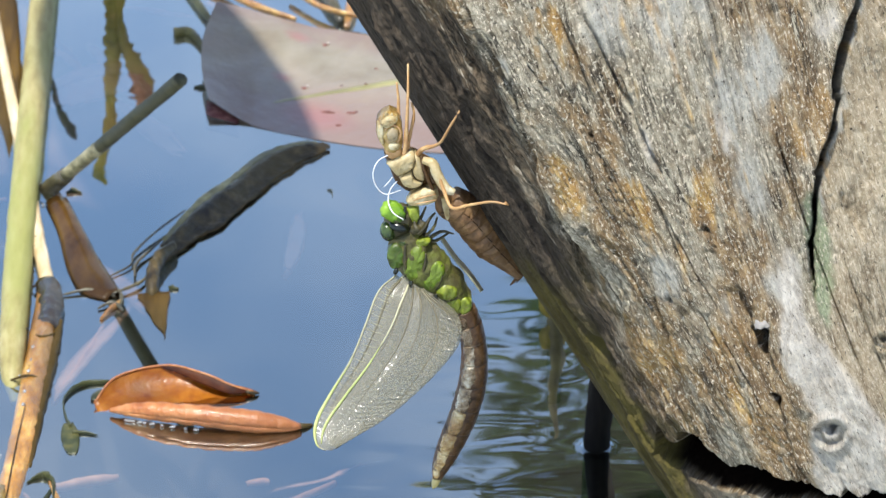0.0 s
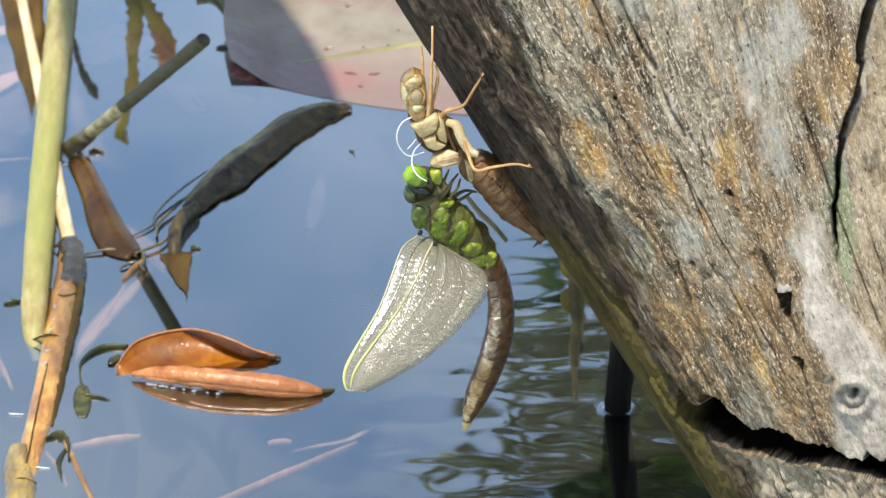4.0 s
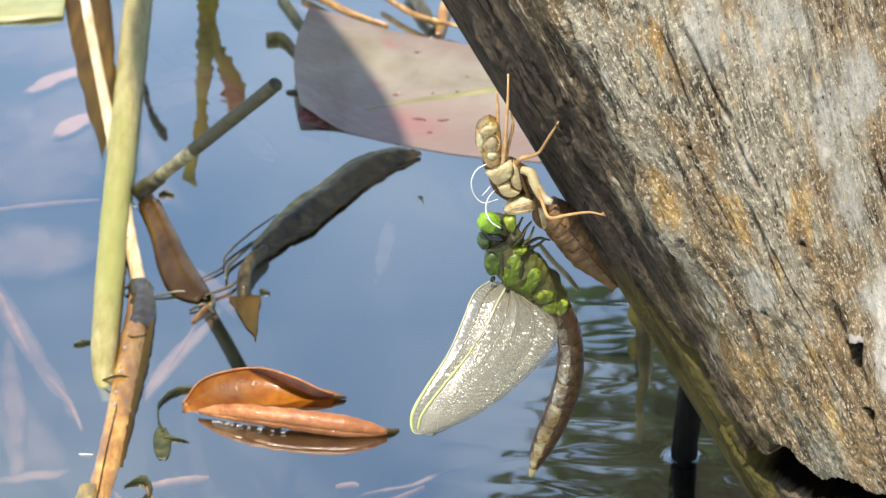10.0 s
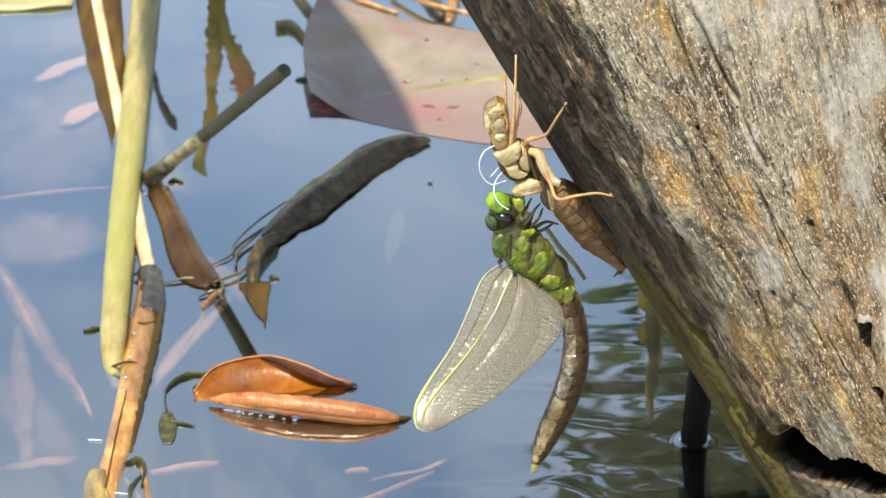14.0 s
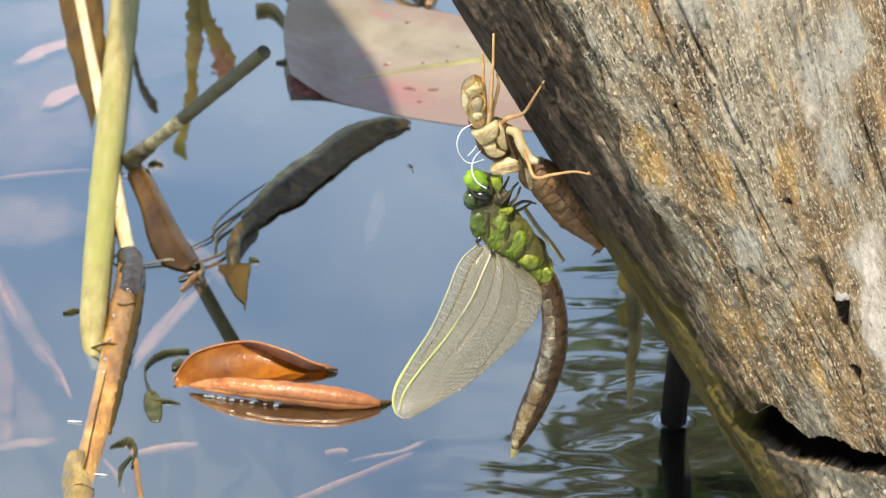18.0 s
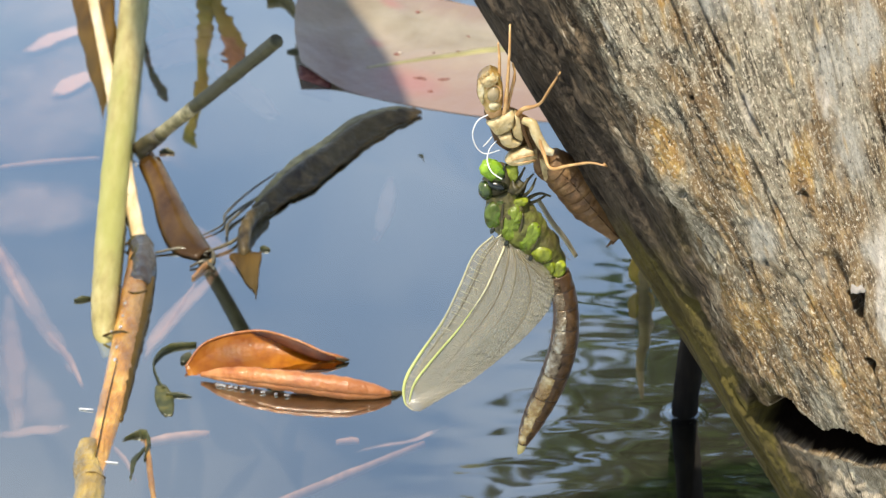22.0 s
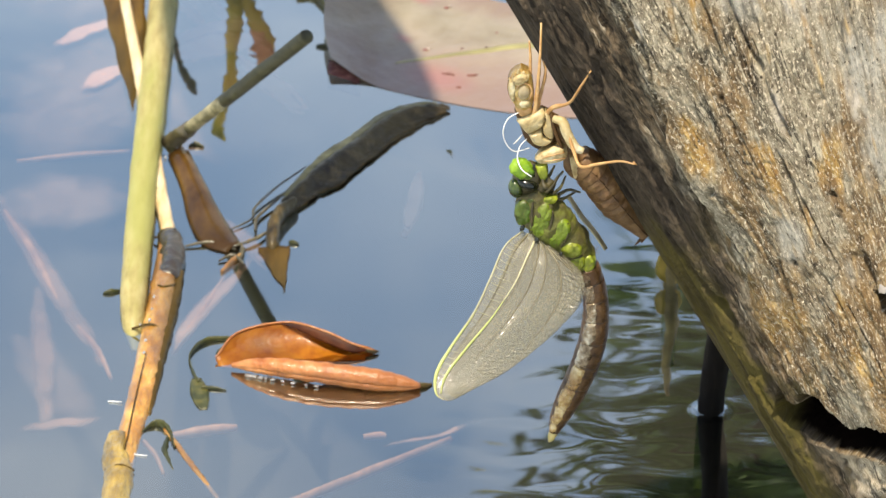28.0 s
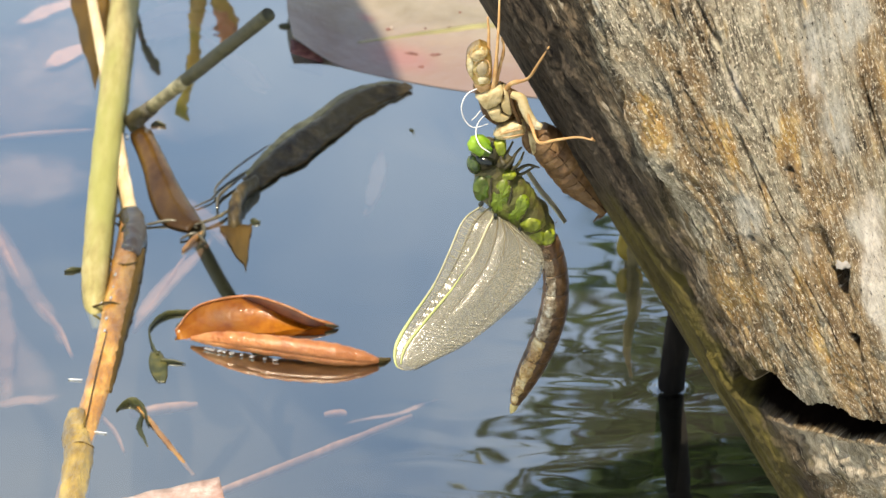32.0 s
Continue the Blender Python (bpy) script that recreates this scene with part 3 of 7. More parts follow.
def part(name, bm, material, parent, label="", smooth=True):
    """Links a bmesh, in world millimetres, as one mesh under a thing or under a part."""
    base, p = Vector((0, 0, 0)), parent
    while p:
        base += p.location
        p = p.parent
    bmesh.ops.recalc_face_normals(bm, faces=bm.faces[:])
    me = bpy.data.meshes.new(name)
    for v in bm.verts:
        v.co = v.co * MM - base
    bm.to_mesh(me)
    bm.free()
    for f in me.polygons:
        f.use_smooth = smooth
    me.materials.append(material)
    ob = new(name, me)
    ob.parent = parent
    if label:
        tagged(ob, label)
    return ob


def curve_points(pts, n):
    """A smooth line through pts, n pieces between each two."""
    P = [Vector(p) for p in pts]
    if len(P) == 2:
        return [P[0].lerp(P[1], i / n) for i in range(n + 1)]
    Q = [2 * P[0] - P[1], *P, 2 * P[-1] - P[-2]]
    out = []
    for k in range(1, len(Q) - 2):
        a, b, c, d = Q[k - 1 : k + 3]
        for i in range(n):
            t = i / n
            out.append(0.5 * (2 * b + (c - a) * t + (2 * a - 5 * b + 4 * c - d) * t * t + (3 * b - a - 3 * c + d) * t**3))
    return out + [P[-1]]


def tube(pts, radii, sides=12, n=8, flat=1.0, rough=0.0, seed=0, bm=None):
    """A round stem through pts; radii are spread along it; flat squeezes it in depth; rough makes it uneven."""
    bm = bm or bmesh.new()
    line = curve_points(pts, n)
    rings = []
    side = None
    for i, p in enumerate(line):
        d = (line[min(i + 1, len(line) - 1)] - line[max(i - 1, 0)]).normalized()
        if side is None:
            side = d.cross(Vector((0, 1, 0))) if abs(d.y) < 0.95 else d.cross(Vector((0, 0, 1)))
        side = (side - d * side.dot(d)).normalized()
        up = d.cross(side)
        f = i / (len(line) - 1) * (len(radii) - 1)
        k = min(int(f), len(radii) - 2)
        r = radii[k] + (radii[k + 1] - radii[k]) * (f - k)
        ring = []
        for j in range(sides):
            a = 2 * math.pi * j / sides
            w = r * (1 + rough * noise.noise((p * 0.6 + Vector((math.cos(a), math.sin(a), seed)) * 1.3)))
            ring.append(bm.verts.new(p + (side * math.cos(a) + up * math.sin(a) * flat) * w))
        rings.append(ring)
    for a, b in zip(rings, rings[1:]):
        for j in range(sides):
            bm.faces.new((a[j], a[(j + 1) % sides], b[(j + 1) % sides], b[j]))
    bm.faces.new(rings[0][::-1])
    bm.faces.new(rings[-1])
    return bm


def blob(at, radii, turn=(0, 0, 0), u=20, v=14, rough=0.0, seed=0.0, bm=None, square=1.0):
    """An egg with half axes radii, turned by Euler degrees; a square below 1 makes it boxier."""
    bm = bm or bmesh.new()
    m = Euler([radians(a) for a in turn]).to_matrix()
    made = bmesh.ops.create_uvsphere(bm, u_segments=u, v_segments=v, radius=1)["verts"]
    for w in made:
        k = 1 + rough * noise.noise(w.co * 2.2 + Vector((seed, seed, 0)))
        c = Vector([math.copysign(abs(a) ** square, a) for a in w.co]) if square != 1.0 else w.co
        w.co = m @ Vector((c.x * radii[0] * k, c.y * radii[1] * k, c.z * radii[2] * k)) + Vector(at)
    return bm


def sheet(f, nu, nv, thick=0.25):
    """A thin solid sheet: f(u, v) gives a point for u and v from 0 to 1."""
    bm = bmesh.new()
    top = [[bm.verts.new(f(i / nu, j / nv)) for j in range(nv + 1)] for i in range(nu + 1)]
    nrm = {}
    for i in range(nu + 1):
        for j in range(nv + 1):
            a = top[min(i + 1, nu)][j].co - top[max(i - 1, 0)][j].co
            b = top[i][min(j + 1, nv)].co - top[i][max(j - 1, 0)].co
            c = a.cross(b)
            nrm[i, j] = c.normalized() if c.length > 1e-9 else Vector((0, 0, 1))
    at = {top[i][j]: (i / nu, j / nv) for i in range(nu + 1) for j in range(nv + 1)}
    low = [[bm.verts.new(top[i][j].co - nrm[i, j] * thick) for j in range(nv + 1)] for i in range(nu + 1)]
    for i in range(nu):
        for j in range(nv):
            bm.faces.new((top[i][j], top[i + 1][j], top[i + 1][j + 1], top[i][j + 1]))
            bm.faces.new((low[i][j + 1], low[i + 1][j + 1], low[i + 1][j], low[i][j]))
    for i in range(nu):
        for j in (0, nv):
            bm.faces.new((top[i][j], top[i + 1][j], low[i + 1][j], low[i][j]))
    for j in range(nv):
        for i in (0, nu):
            bm.faces.new((top[i][j], top[i][j + 1], low[i][j + 1], low[i][j]))
    at.update({low[i][j]: (i / nu, j / nv) for i in range(nu + 1) for j in range(nv + 1)})
    uv = bm.loops.layers.uv.verify()
    for f in bm.faces:
        for k in f.loops:
            k[uv].uv = at[k.vert]
    return bm


def plate(outline, y, out, thick=1.2, seed=0, crumple=0.12):
    """A bulging plate seen from the front: outline in x and z, its rim at depth y, its middle out nearer."""
    bm = bmesh.new()
    line = curve_points([(a, 0, b) for a, b in [*outline, outline[0]]], 5)[:-1]
    mid = sum(line, Vector()) / len(line)
    rings = []
    for s, h in ((0.96, -thick / out), (1.0, 0.0), (0.93, 0.5), (0.8, 0.8), (0.6, 0.94), (0.3, 1.0)):
        ring = []
        for p in line:
            q = mid + (p - mid) * s
            ring.append(bm.verts.new((q.x, y - out * h + crumple * out * noise.noise((q.x * 0.7, q.z * 0.7, seed)) + 0.5 * crumple * noise.noise((q.x * 2, q.z * 2, seed)), q.z)))
        rings.append(ring)
    n = len(line)
    for a, b in zip(rings, rings[1:]):
        for j in range(n):
            bm.faces.new((a[j], a[(j + 1) % n], b[(j + 1) % n], b[j]))
    bm.faces.new(rings[0][::-1])
    bm.faces.new(rings[-1])
    return bm


def oval(x, z, rx, rz, lean=0.0, n=9, uneven=0.12, seed=0):
    """An uneven oval outline, leaning by degrees."""
    c, s = math.cos(radians(lean)), math.sin(radians(lean))
    out = []
    for k in range(n):
        a = 2 * math.pi * k / n
        w = 1 + uneven * noise.noise((k * 1.7, seed, 4))
        p, q = rx * w * math.cos(a), rz * w * math.sin(a)
        out.append((x + p * c + q * s, z - p * s + q * c))
    return out


def along(pts, t):
    """The point at t (0 to 1) of a bent line."""
    f = t * (len(pts) - 1)
    k = min(int(f), len(pts) - 2)
    return Vector(pts[k]).lerp(Vector(pts[k + 1]), f - k)


def smooth_along(pts, t):
    line = curve_points(pts, 10)
    return along(line, t)


# ---- water and bed ----
def flat_grid(name, size, n, z, material, label, category):
    bm = bmesh.new()
    bmesh.ops.create_grid(bm, x_segments=n, y_segments=n, size=size)
    me = bpy.data.meshes.new(name)
    bm.to_mesh(me)
    bm.free()
    me.materials.append(material)
    ob = new(name, me)
    ob.location.z = z
    return tagged(ob, label, category, kind="structure")


water = flat_grid("water", 400, 4, 0, WATER, "still blue pond water with small ripples beside the log", "water")
water.visible_shadow = False
flat_grid("ground", 400, 4, -0.07, MUD, "dark muddy bed of the pond under the water", "ground")


# ---- the log ----
def lattice(x, y, z):
    """Smooth random values in -1 to 1 over three coordinate arrays."""
    def h(i, j, k):
        v = np.sin(i * 127.1 + j * 311.7 + k * 74.7) * 43758.5453
        return v - np.floor(v)
    xi, yi, zi = np.floor(x), np.floor(y), np.floor(z)
    fx, fy, fz = x - xi, y - yi, z - zi
    fx, fy, fz = (f * f * (3 - 2 * f) for f in (fx, fy, fz))
    out = 0
    for a in (0, 1):
        for b in (0, 1):
            for c in (0, 1):
                w = (fx if a else 1 - fx) * (fy if b else 1 - fy) * (fz if c else 1 - fz)
                out = out + w * h(xi + a, yi + b, zi + c)
    return 2 * out - 1


def step(a, b, x):
    t = np.clip((x - a) / (b - a), 0, 1)
    return t * t * (3 - 2 * t)


LOG_O = Vector((2.78, -7.6, 157.1))
LOG_X, LOG_Y, LOG_Z = Vector((0.8507, 0.2615, 0.456)), Vector((0, 0.8675, -0.4974)), Vector((-0.5257, 0.4232, 0.738))
LOG_M = Matrix((LOG_X, LOG_Y, LOG_Z)).transposed().to_4x4()


# the front of the log: across from its edge, and how far it comes forward
PROFILE_X = np.array([0, 0.6, 3, 8, 12, 18, 26, 38, 60, 90, 115, 130, 136.0])
PROFILE_Y = -np.array([0, 7, 17, 26, 32.5, 42.5, 49.5, 54.5, 57, 53, 40, 20, 0.0])


def on_log(x, l, out=0.0):
    """A point in world millimetres on the log's front: x across it from its edge, l down it, lifted by out."""
    y = float(np.interp(x, PROFILE_X, PROFILE_Y))
    return LOG_O + LOG_X * x + LOG_Y * (y - out) - LOG_Z * l


def pocket(x):
    """The upper lip and the floor of the rotted pocket, at x across."""
    o = x * 0
    jag = 1.9 * lattice(x / 2.0, o, o + 51) + 0.7 * lattice(x / 0.9, o, o + 53)
    top = np.interp(x, [3, 6.5, 8.2, 12.8, 14.6, 20, 26.3, 30, 60], [118, 112.5, 117.2, 118.5, 126, 131.4, 138.3, 144.5, 160]) + jag
    low = np.interp(x, [3, 7.3, 12.8, 17.6, 23.8, 30, 60], [118, 127, 131.8, 137.8, 143, 149, 164]) + 0.8 * lattice(x / 3.4, o, o + 55)
    return top, low


def stains_and_shade(x, l):
    """The log's patches of colour and its painted shade: weights from 0 to 1."""
    o = x * 0
    n1 = lattice(x / 5, l / 9, o + 101) + 0.6 * lattice(x / 2, l / 4, o + 103)
    n2 = lattice(x / 3, l / 6, o + 107) + 0.6 * lattice(x / 1.2, l / 2.4, o + 109)
    # dark edge where the log turns under, shade painted in
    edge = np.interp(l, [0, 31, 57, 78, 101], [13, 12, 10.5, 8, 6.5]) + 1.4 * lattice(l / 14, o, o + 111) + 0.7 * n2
    edge_shade = 1 - step(edge - 1.6, edge + 0.8, x)
    moss = 0.6 * (1 - step(4.5, 8.5, x + 1.2 * n2)) * step(62, 95, l) * step(-0.35, 0.5, n1) + 0.35 * step(0.2, 0.9, n2) * (1 - step(14, 26, x)) * step(60, 90, l)
    band = np.interp(l, [40, 60, 90, 130, 170], [3.0, 3.8, 4.6, 5.0, 5.4]) + 0.6 * n2
    moss = moss + 0.85 * (1 - step(band - 1.0, band + 0.6, x)) * step(60, 88, l + 6 * n1)
    warm = 0.0
    for c in STAIN_WARM:
        warm = warm + spot(x, l, *c)
    pale = 0.0
    for c in STAIN_PALE:
        pale = pale + spot(x, l, *c)
    grey = 0.0
    for c in STAIN_GREY:
        grey = grey + spot(x, l, *c)
    algae = 0.0
    for c in STAIN_ALGAE:
        algae = algae + spot(x, l, *c)
    off, mound = x - split_line(l), x - ridge_line(l)
    tan = step(0.5, 6.0, off + 1.5 * n2) * (1 - 0.75 * step(0.2, 1.2, off) * (1 - step(2.5, 6.0, off + n2)))
    grey = grey + 0.9 * step(0.0, 1.0, off) * (1 - step(2.0, 5.5, off + n2)) * (1 - step(94, 106, l))
    tan = np.clip(tan + step(1.0, 4.0, mound + n2) * step(98, 108, l), 0, 1)
    pale = pale + 1.1 * np.exp(-((mound / np.where(mound > 0, 2.6, 6.0)) ** 2)) * step(108, 118, l)
    n4 = lattice((x + 0.25 * l) / 6.5, l / 24, o + 121) + 0.6 * lattice((x + 0.25 * l) / 2.6, l / 9, o + 123)
    umber = step(-0.2, 0.6, n4 + 0.3 * n2 + 0.4 * (1 - step(22, 44, x)) + 0.6 * step(86, 98, l) * (1 - step(30, 36, x)))
    algae = step(0.3, 0.85, algae + 0.3 * n2)
    n3 = lattice((x + 0.3 * l) / 1.6, l / 14, o + 113) + 0.7 * lattice((x + 0.3 * l) / 0.7, l / 6, o + 115)
    warm = step(0.12, 0.75, warm + 0.2 * n2 + 0.38 * n3)
    pale = step(0.3, 1.0, pale + 0.25 * n2)
    grey = step(0.2, 1.0, grey + 0.2 * n1 + 0.3 * n3)
    sooty = np.clip(0.25 + 0.55 * step(-0.3, 0.6, n1) - 0.8 * pale - 0.55 * grey - 0.3 * tan - 0.3 * algae - 0.35 * warm, 0, 1)
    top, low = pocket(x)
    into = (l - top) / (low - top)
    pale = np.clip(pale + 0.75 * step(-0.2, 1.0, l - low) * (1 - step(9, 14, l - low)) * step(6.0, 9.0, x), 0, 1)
    # weight of the rotted pocket, painted with the shade under its lip
    rot_shade = step(-0.5, 0.1, l - top) * (1 - step(-0.9, 0.1, l - low)) * step(3.0, 5.5, x)
    tan = np.clip(tan + 0.8 * step(-0.5, 0.4, l - low) * (1 - step(7, 12, l - low)) * step(3.0, 6.0, x), 0, 1)
    coarse = np.clip(1 - 0.55 * grey - 0.45 * pale - 0.3 * tan, 0.25, 1) * (1 - 0.7 * rot_shade)
    # shaded side as far as the long crack, put into the colour
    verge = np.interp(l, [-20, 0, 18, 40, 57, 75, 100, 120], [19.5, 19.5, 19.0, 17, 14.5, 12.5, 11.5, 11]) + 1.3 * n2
    flank_shade = (1 - step(verge - 2.2, verge + 0.6, x)) * (0.68 + 0.25 * step(-0.4, 0.5, n1))
    return {"rot_shade": rot_shade, "flank_shade": flank_shade, "edge_shade": edge_shade, "moss": np.clip(moss, 0, 0.9), "warm": warm * 0.95 * (1 - edge_shade), "pale": pale * 0.9, "grey": grey * 0.8, "sooty": sooty, "umber": umber * 0.9 * (1 - grey) * (1 - pale), "tan": tan * 0.85 * (1 - edge_shade), "algae": algae * 0.85, "coarse": coarse}


# how far down, how far across, how deep
CRACKS = (
    ((12.6, 39.0, 57.0, 73.7), (20.1, 18.0, 13.4, 12.3), 2.6),
    ((25.5, 40.6, 55.1, 70.6), (38.7, 37.8, 36.5, 34.3), 1.8),
    ((24.3, 40.0, 48.8), (34.5, 32.5, 30.9), 1.6),
    ((21.2, 38.0, 54.0, 67.9), (9.1, 7.8, 7.7, 7.5), 1.6),
    ((83.1, 98.0, 109.4), (20.5, 17.5, 15.4), 1.4),
    ((45.4, 62.9, 76.4), (59.4, 51.3, 43.6), 1.2),
)
# across, down, half width, half length
STAIN_WARM = ((39.2, 75.8, 2.4, 6), (62, 76, 3.4, 5), (71, 72.6, 2.4, 4), (16.5, 102, 3.6, 8), (26.6, 102.4, 1.6, 5), (30.4, 105.6, 1.5, 7), (25.3, 124, 2.2, 6), (33.3, 28, 2.4, 5), (18.6, 54, 1.6, 4), (17.4, 61, 1.6, 4), (11.5, 98, 1.6, 9), (28.5, 69.7, 2.2, 5), (23.8, 110.4, 1.6, 8))
STAIN_PALE = ((80.7, 58.7, 4, 4), (38.5, 113, 2.4, 7), (32, 137, 3.5, 5), (41.7, 108, 3.4, 7), (50, 66, 2, 6), (46, 98, 3, 6), (38, 130, 6, 10), (37, 142, 9, 8), (36, 60, 1.6, 6))
STAIN_GREY = ((56.4, 38, 9, 12), (55.4, 61, 8, 10), (49, 78, 4.5, 9), (41.6, 98.7, 4, 6), (66, 58, 4, 10), (20.2, 30.1, 1.8, 3), (31, 97.8, 2.6, 5), (42, 33, 5, 10), (24, 86, 3, 6))
STAIN_ALGAE = ((58, 88.3, 2.2, 3.5), (54.6, 95, 2.8, 5), (52, 102.5, 3.2, 5), (47.5, 109, 1.6, 5))


def split_line(l):
    """Where the long split runs across the log, l down it."""
    o = l * 0
    at = np.interp(l, [40, 57.9, 67.8, 71.5, 77.6, 85.7, 88.3, 94.8, 101, 107, 112], [107, 88.9, 77.7, 75.3, 69.9, 60.5, 57.3, 53.3, 50, 46.5, 44])
    return at + 0.7 * lattice(l / 3.1, o, o + 71) + 0.3 * lattice(l / 1.1, o, o + 72)


def ridge_line(l):
    return np.interp(l, [100, 110, 117.6, 126.7, 136.2, 150, 170], [45, 43.6, 42.4, 43.0, 43.2, 44.5, 47])


def grain_map(x, l):
    """Across the fibres: they run along the log at its edge and turn steeper towards the middle of its front."""
    w = np.clip((x - 4) / 62, 0, 1)
    return x + 0.32 * (l - 70) * w * w * (3 - 2 * w)


def spot(x, l, cx, cl, rx, rl):
    """A soft spot, stretched down the grain."""
    q = (x - cx) + 0.35 * (l - cl) * np.clip((cx - 4) / 50, 0, 1)
    return np.exp(-((q / rx) ** 2 + ((l - cl) / rl) ** 2))


def log_relief(x, l, s):
    """How far the log's wood stands out (mm) at x across and l down; s runs round the log."""
    g = grain_map(x, l) + (s - x)
    o = s * 0
    smooth = np.clip(stains_and_shade(x, l)["grey"] + stains_and_shade(x, l)["pale"], 0, 1)
    r = 1.5 * lattice(g / 11, l / 60, o) + 0.9 * lattice(g / 4.5, l / 30, o + 7) + 0.7 * lattice(s / 6, l / 8, o + 5)
    wob = g + 0.35 * lattice(s / 8, l / 22, o + 3) + 0.1 * lattice(s / 2.5, l / 7, o + 4)
    rough = 0.3 * (1 - 2 * np.abs(lattice(wob / 2.6, l / 26, o + 11))) + 0.14 * lattice(wob / 0.9, l / 10, o + 19)
    rough += 0.24 * lattice(s / 1.2, l / 1.6, o + 23) + 0.24 * lattice(s / 0.7, l / 0.9, o + 29)
    r += rough * (1 - 0.3 * smooth)
    # drying cracks along the grain
    for scale, run, deep, thin, seed in ((7.5, 170, 2.4, 0.045, 31), (4.2, 120, 1.6, 0.05, 37), (2.4, 70, 1.0, 0.06, 43)):
        cr = np.abs(lattice(wob / scale, l / run, o + seed))
        r -= deep * (1 - step(0.0, thin, cr)) * step(-0.1, 0.35, lattice(s / 11, l / 16, o + seed + 5)) * (1 - 0.7 * smooth)
    # the long open cracks
    for cl, cx, deep in CRACKS:
        at = np.interp(l, cl, cx) + 0.5 * lattice(l / 5, o, o + 91) + 0.25 * lattice(l / 1.6, o, o + 93)
        on = step(cl[0], cl[0] + 8, l) * (1 - step(cl[-1] - 8, cl[-1], l))
        r -= on * deep * np.exp(-(((x - at) / 0.45) ** 2))
        r += on * 0.45 * deep * step(0.2, 1.0, x - at) * (1 - step(1.5, 6, x - at))
    # splinters that lift off
    sp = lattice(wob / 1.4, l / 11, o + 81)
    r += 0.9 * step(0.55, 0.75, sp) * step(0.1, 0.5, lattice(s / 9, l / 14, o + 83)) * (1 - smooth)
    # grub holes
    for hx, hl, hr in ((16.4, 68.4, 0.6), (36.5, 81.6, 0.55), (9.0, 30.0, 0.4), (27.0, 52.0, 0.4), (22.5, 90.0, 0.45)):
        r -= 3.0 * np.exp(-(((x - hx) / hr) ** 2 + ((l - hl) / (hr * 1.4)) ** 2) ** 2)
    r += 1.4 * np.exp(-((x - 10.4) ** 2 + (l - 29.5) ** 2) / 1.2)
    # pocket rotted out under an overhanging lip, and the ledge below it
    top, low = pocket(x)
    inside = step(-0.2, 0.2, l - top) * (1 - step(-0.2, 0.4, l - low)) * step(3.2, 6.5, x)
    into = np.clip((l - top) / (low - top), 0, 1)
    r -= 24 * inside * (1 - into) ** 0.8 + inside * (1.5 * lattice(x / 2.2, l / 2.2, s * 0 + 63) + 0.8 * lattice(x / 0.9, l / 0.9, s * 0 + 65))
    ledge = step(-0.5, 1.5, l - low) * step(3.0, 8.0, x)
    r += ledge * (1.2 * lattice(x / 3.1, l / 3.5, s * 0 + 61) + 0.7 * lattice(x / 1.1, l / 1.2, s * 0 + 67) - 0.5)
    # split in the wood: the near lip stands over the far side
    off = x - split_line(l)
    fade = 1 - step(92, 110, l)
    r -= fade * 3.6 * step(-0.4, 0.2, off) * (1 - step(6, 26, off))
    open_ = np.interp(l, [55, 66, 70, 78, 86, 90, 100, 108], [1.1, 1.5, 1.2, 1.0, 0.8, 0.4, 0.35, 0.0])
    r -= 9.0 * np.exp(-(((off - 0.5) / (open_ + 0.05)) ** 4)) * step(0.0, 0.35, open_)
    r += fade * 1.2 * np.exp(-(((off + 2.2) / 2.0) ** 2))
    # swollen ridge with knots below the split
    mound = x - ridge_line(l)
    r += 4.6 * np.exp(-((mound / np.where(mound > 0, 2.4, 6.5)) ** 2)) * step(100, 119, l)
    for kx, kl, kr in ((35.8, 131.4, 1.0), (54.6, 121.2, 0.65)):
        d = np.hypot(x - kx, (l - kl) * 0.95) / kr
        r += kr * (1.3 * np.exp(-(((d - 3.3) / 0.9) ** 2)) - 1.5 * np.exp(-(((d - 2.2) / 0.6) ** 2)) - 0.6 * np.exp(-((d / 1.2) ** 2)))
        r -= kr * 4.5 * np.exp(-((np.hypot(x - kx - 0.5 * kr, l - kl + 0.9 * kr) / (0.85 * kr)) ** 4))
    # torn nick beside the loose flake
    nick = np.interp(l, [88, 96.2, 100, 104.8, 108, 114, 120.4, 128, 135], [37.5, 35.6, 34.6, 34.4, 34.6, 33.2, 30.2, 28.2, 25.4]) + 0.45 * lattice(l / 2.2, l * 0, s * 0 + 73)
    on = step(92, 97, l) * (1 - step(132, 140, l))
    r -= 2.4 * np.exp(-(((x - nick) / 0.75) ** 2)) * step(94, 97, l) * (1 - step(100, 104, l))
    r += 1.7 * step(-0.2, 0.5, x - nick) * (1 - step(3, 12, x - nick)) * on
    r -= 1.0 * step(-5.0, -2.0, x - nick) * (1 - step(-0.8, -0.2, x - nick)) * step(93, 96, l) * (1 - step(103, 108, l))
    # torn three-cornered hole under the chip, and a smaller one down the edge
    for hx, hl, hw, hh in ((33.8, 107.6, 2.1, 3.1), (30.0, 120.2, 1.2, 2.0)):
        p, q = (x - hx) * 0.85 + (l - hl) * 0.53, (l - hl) * 0.85 - (x - hx) * 0.53
        wide = hw * np.clip((hh - q) / (1.8 * hh), 0, 1)
        r -= 7.0 * (1 - step(wide - 0.25, wide + 0.25, np.abs(p - 0.2 * q))) * step(-hh, -hh + 0.5, q) * step(0.0, 0.3, wide)
    return r


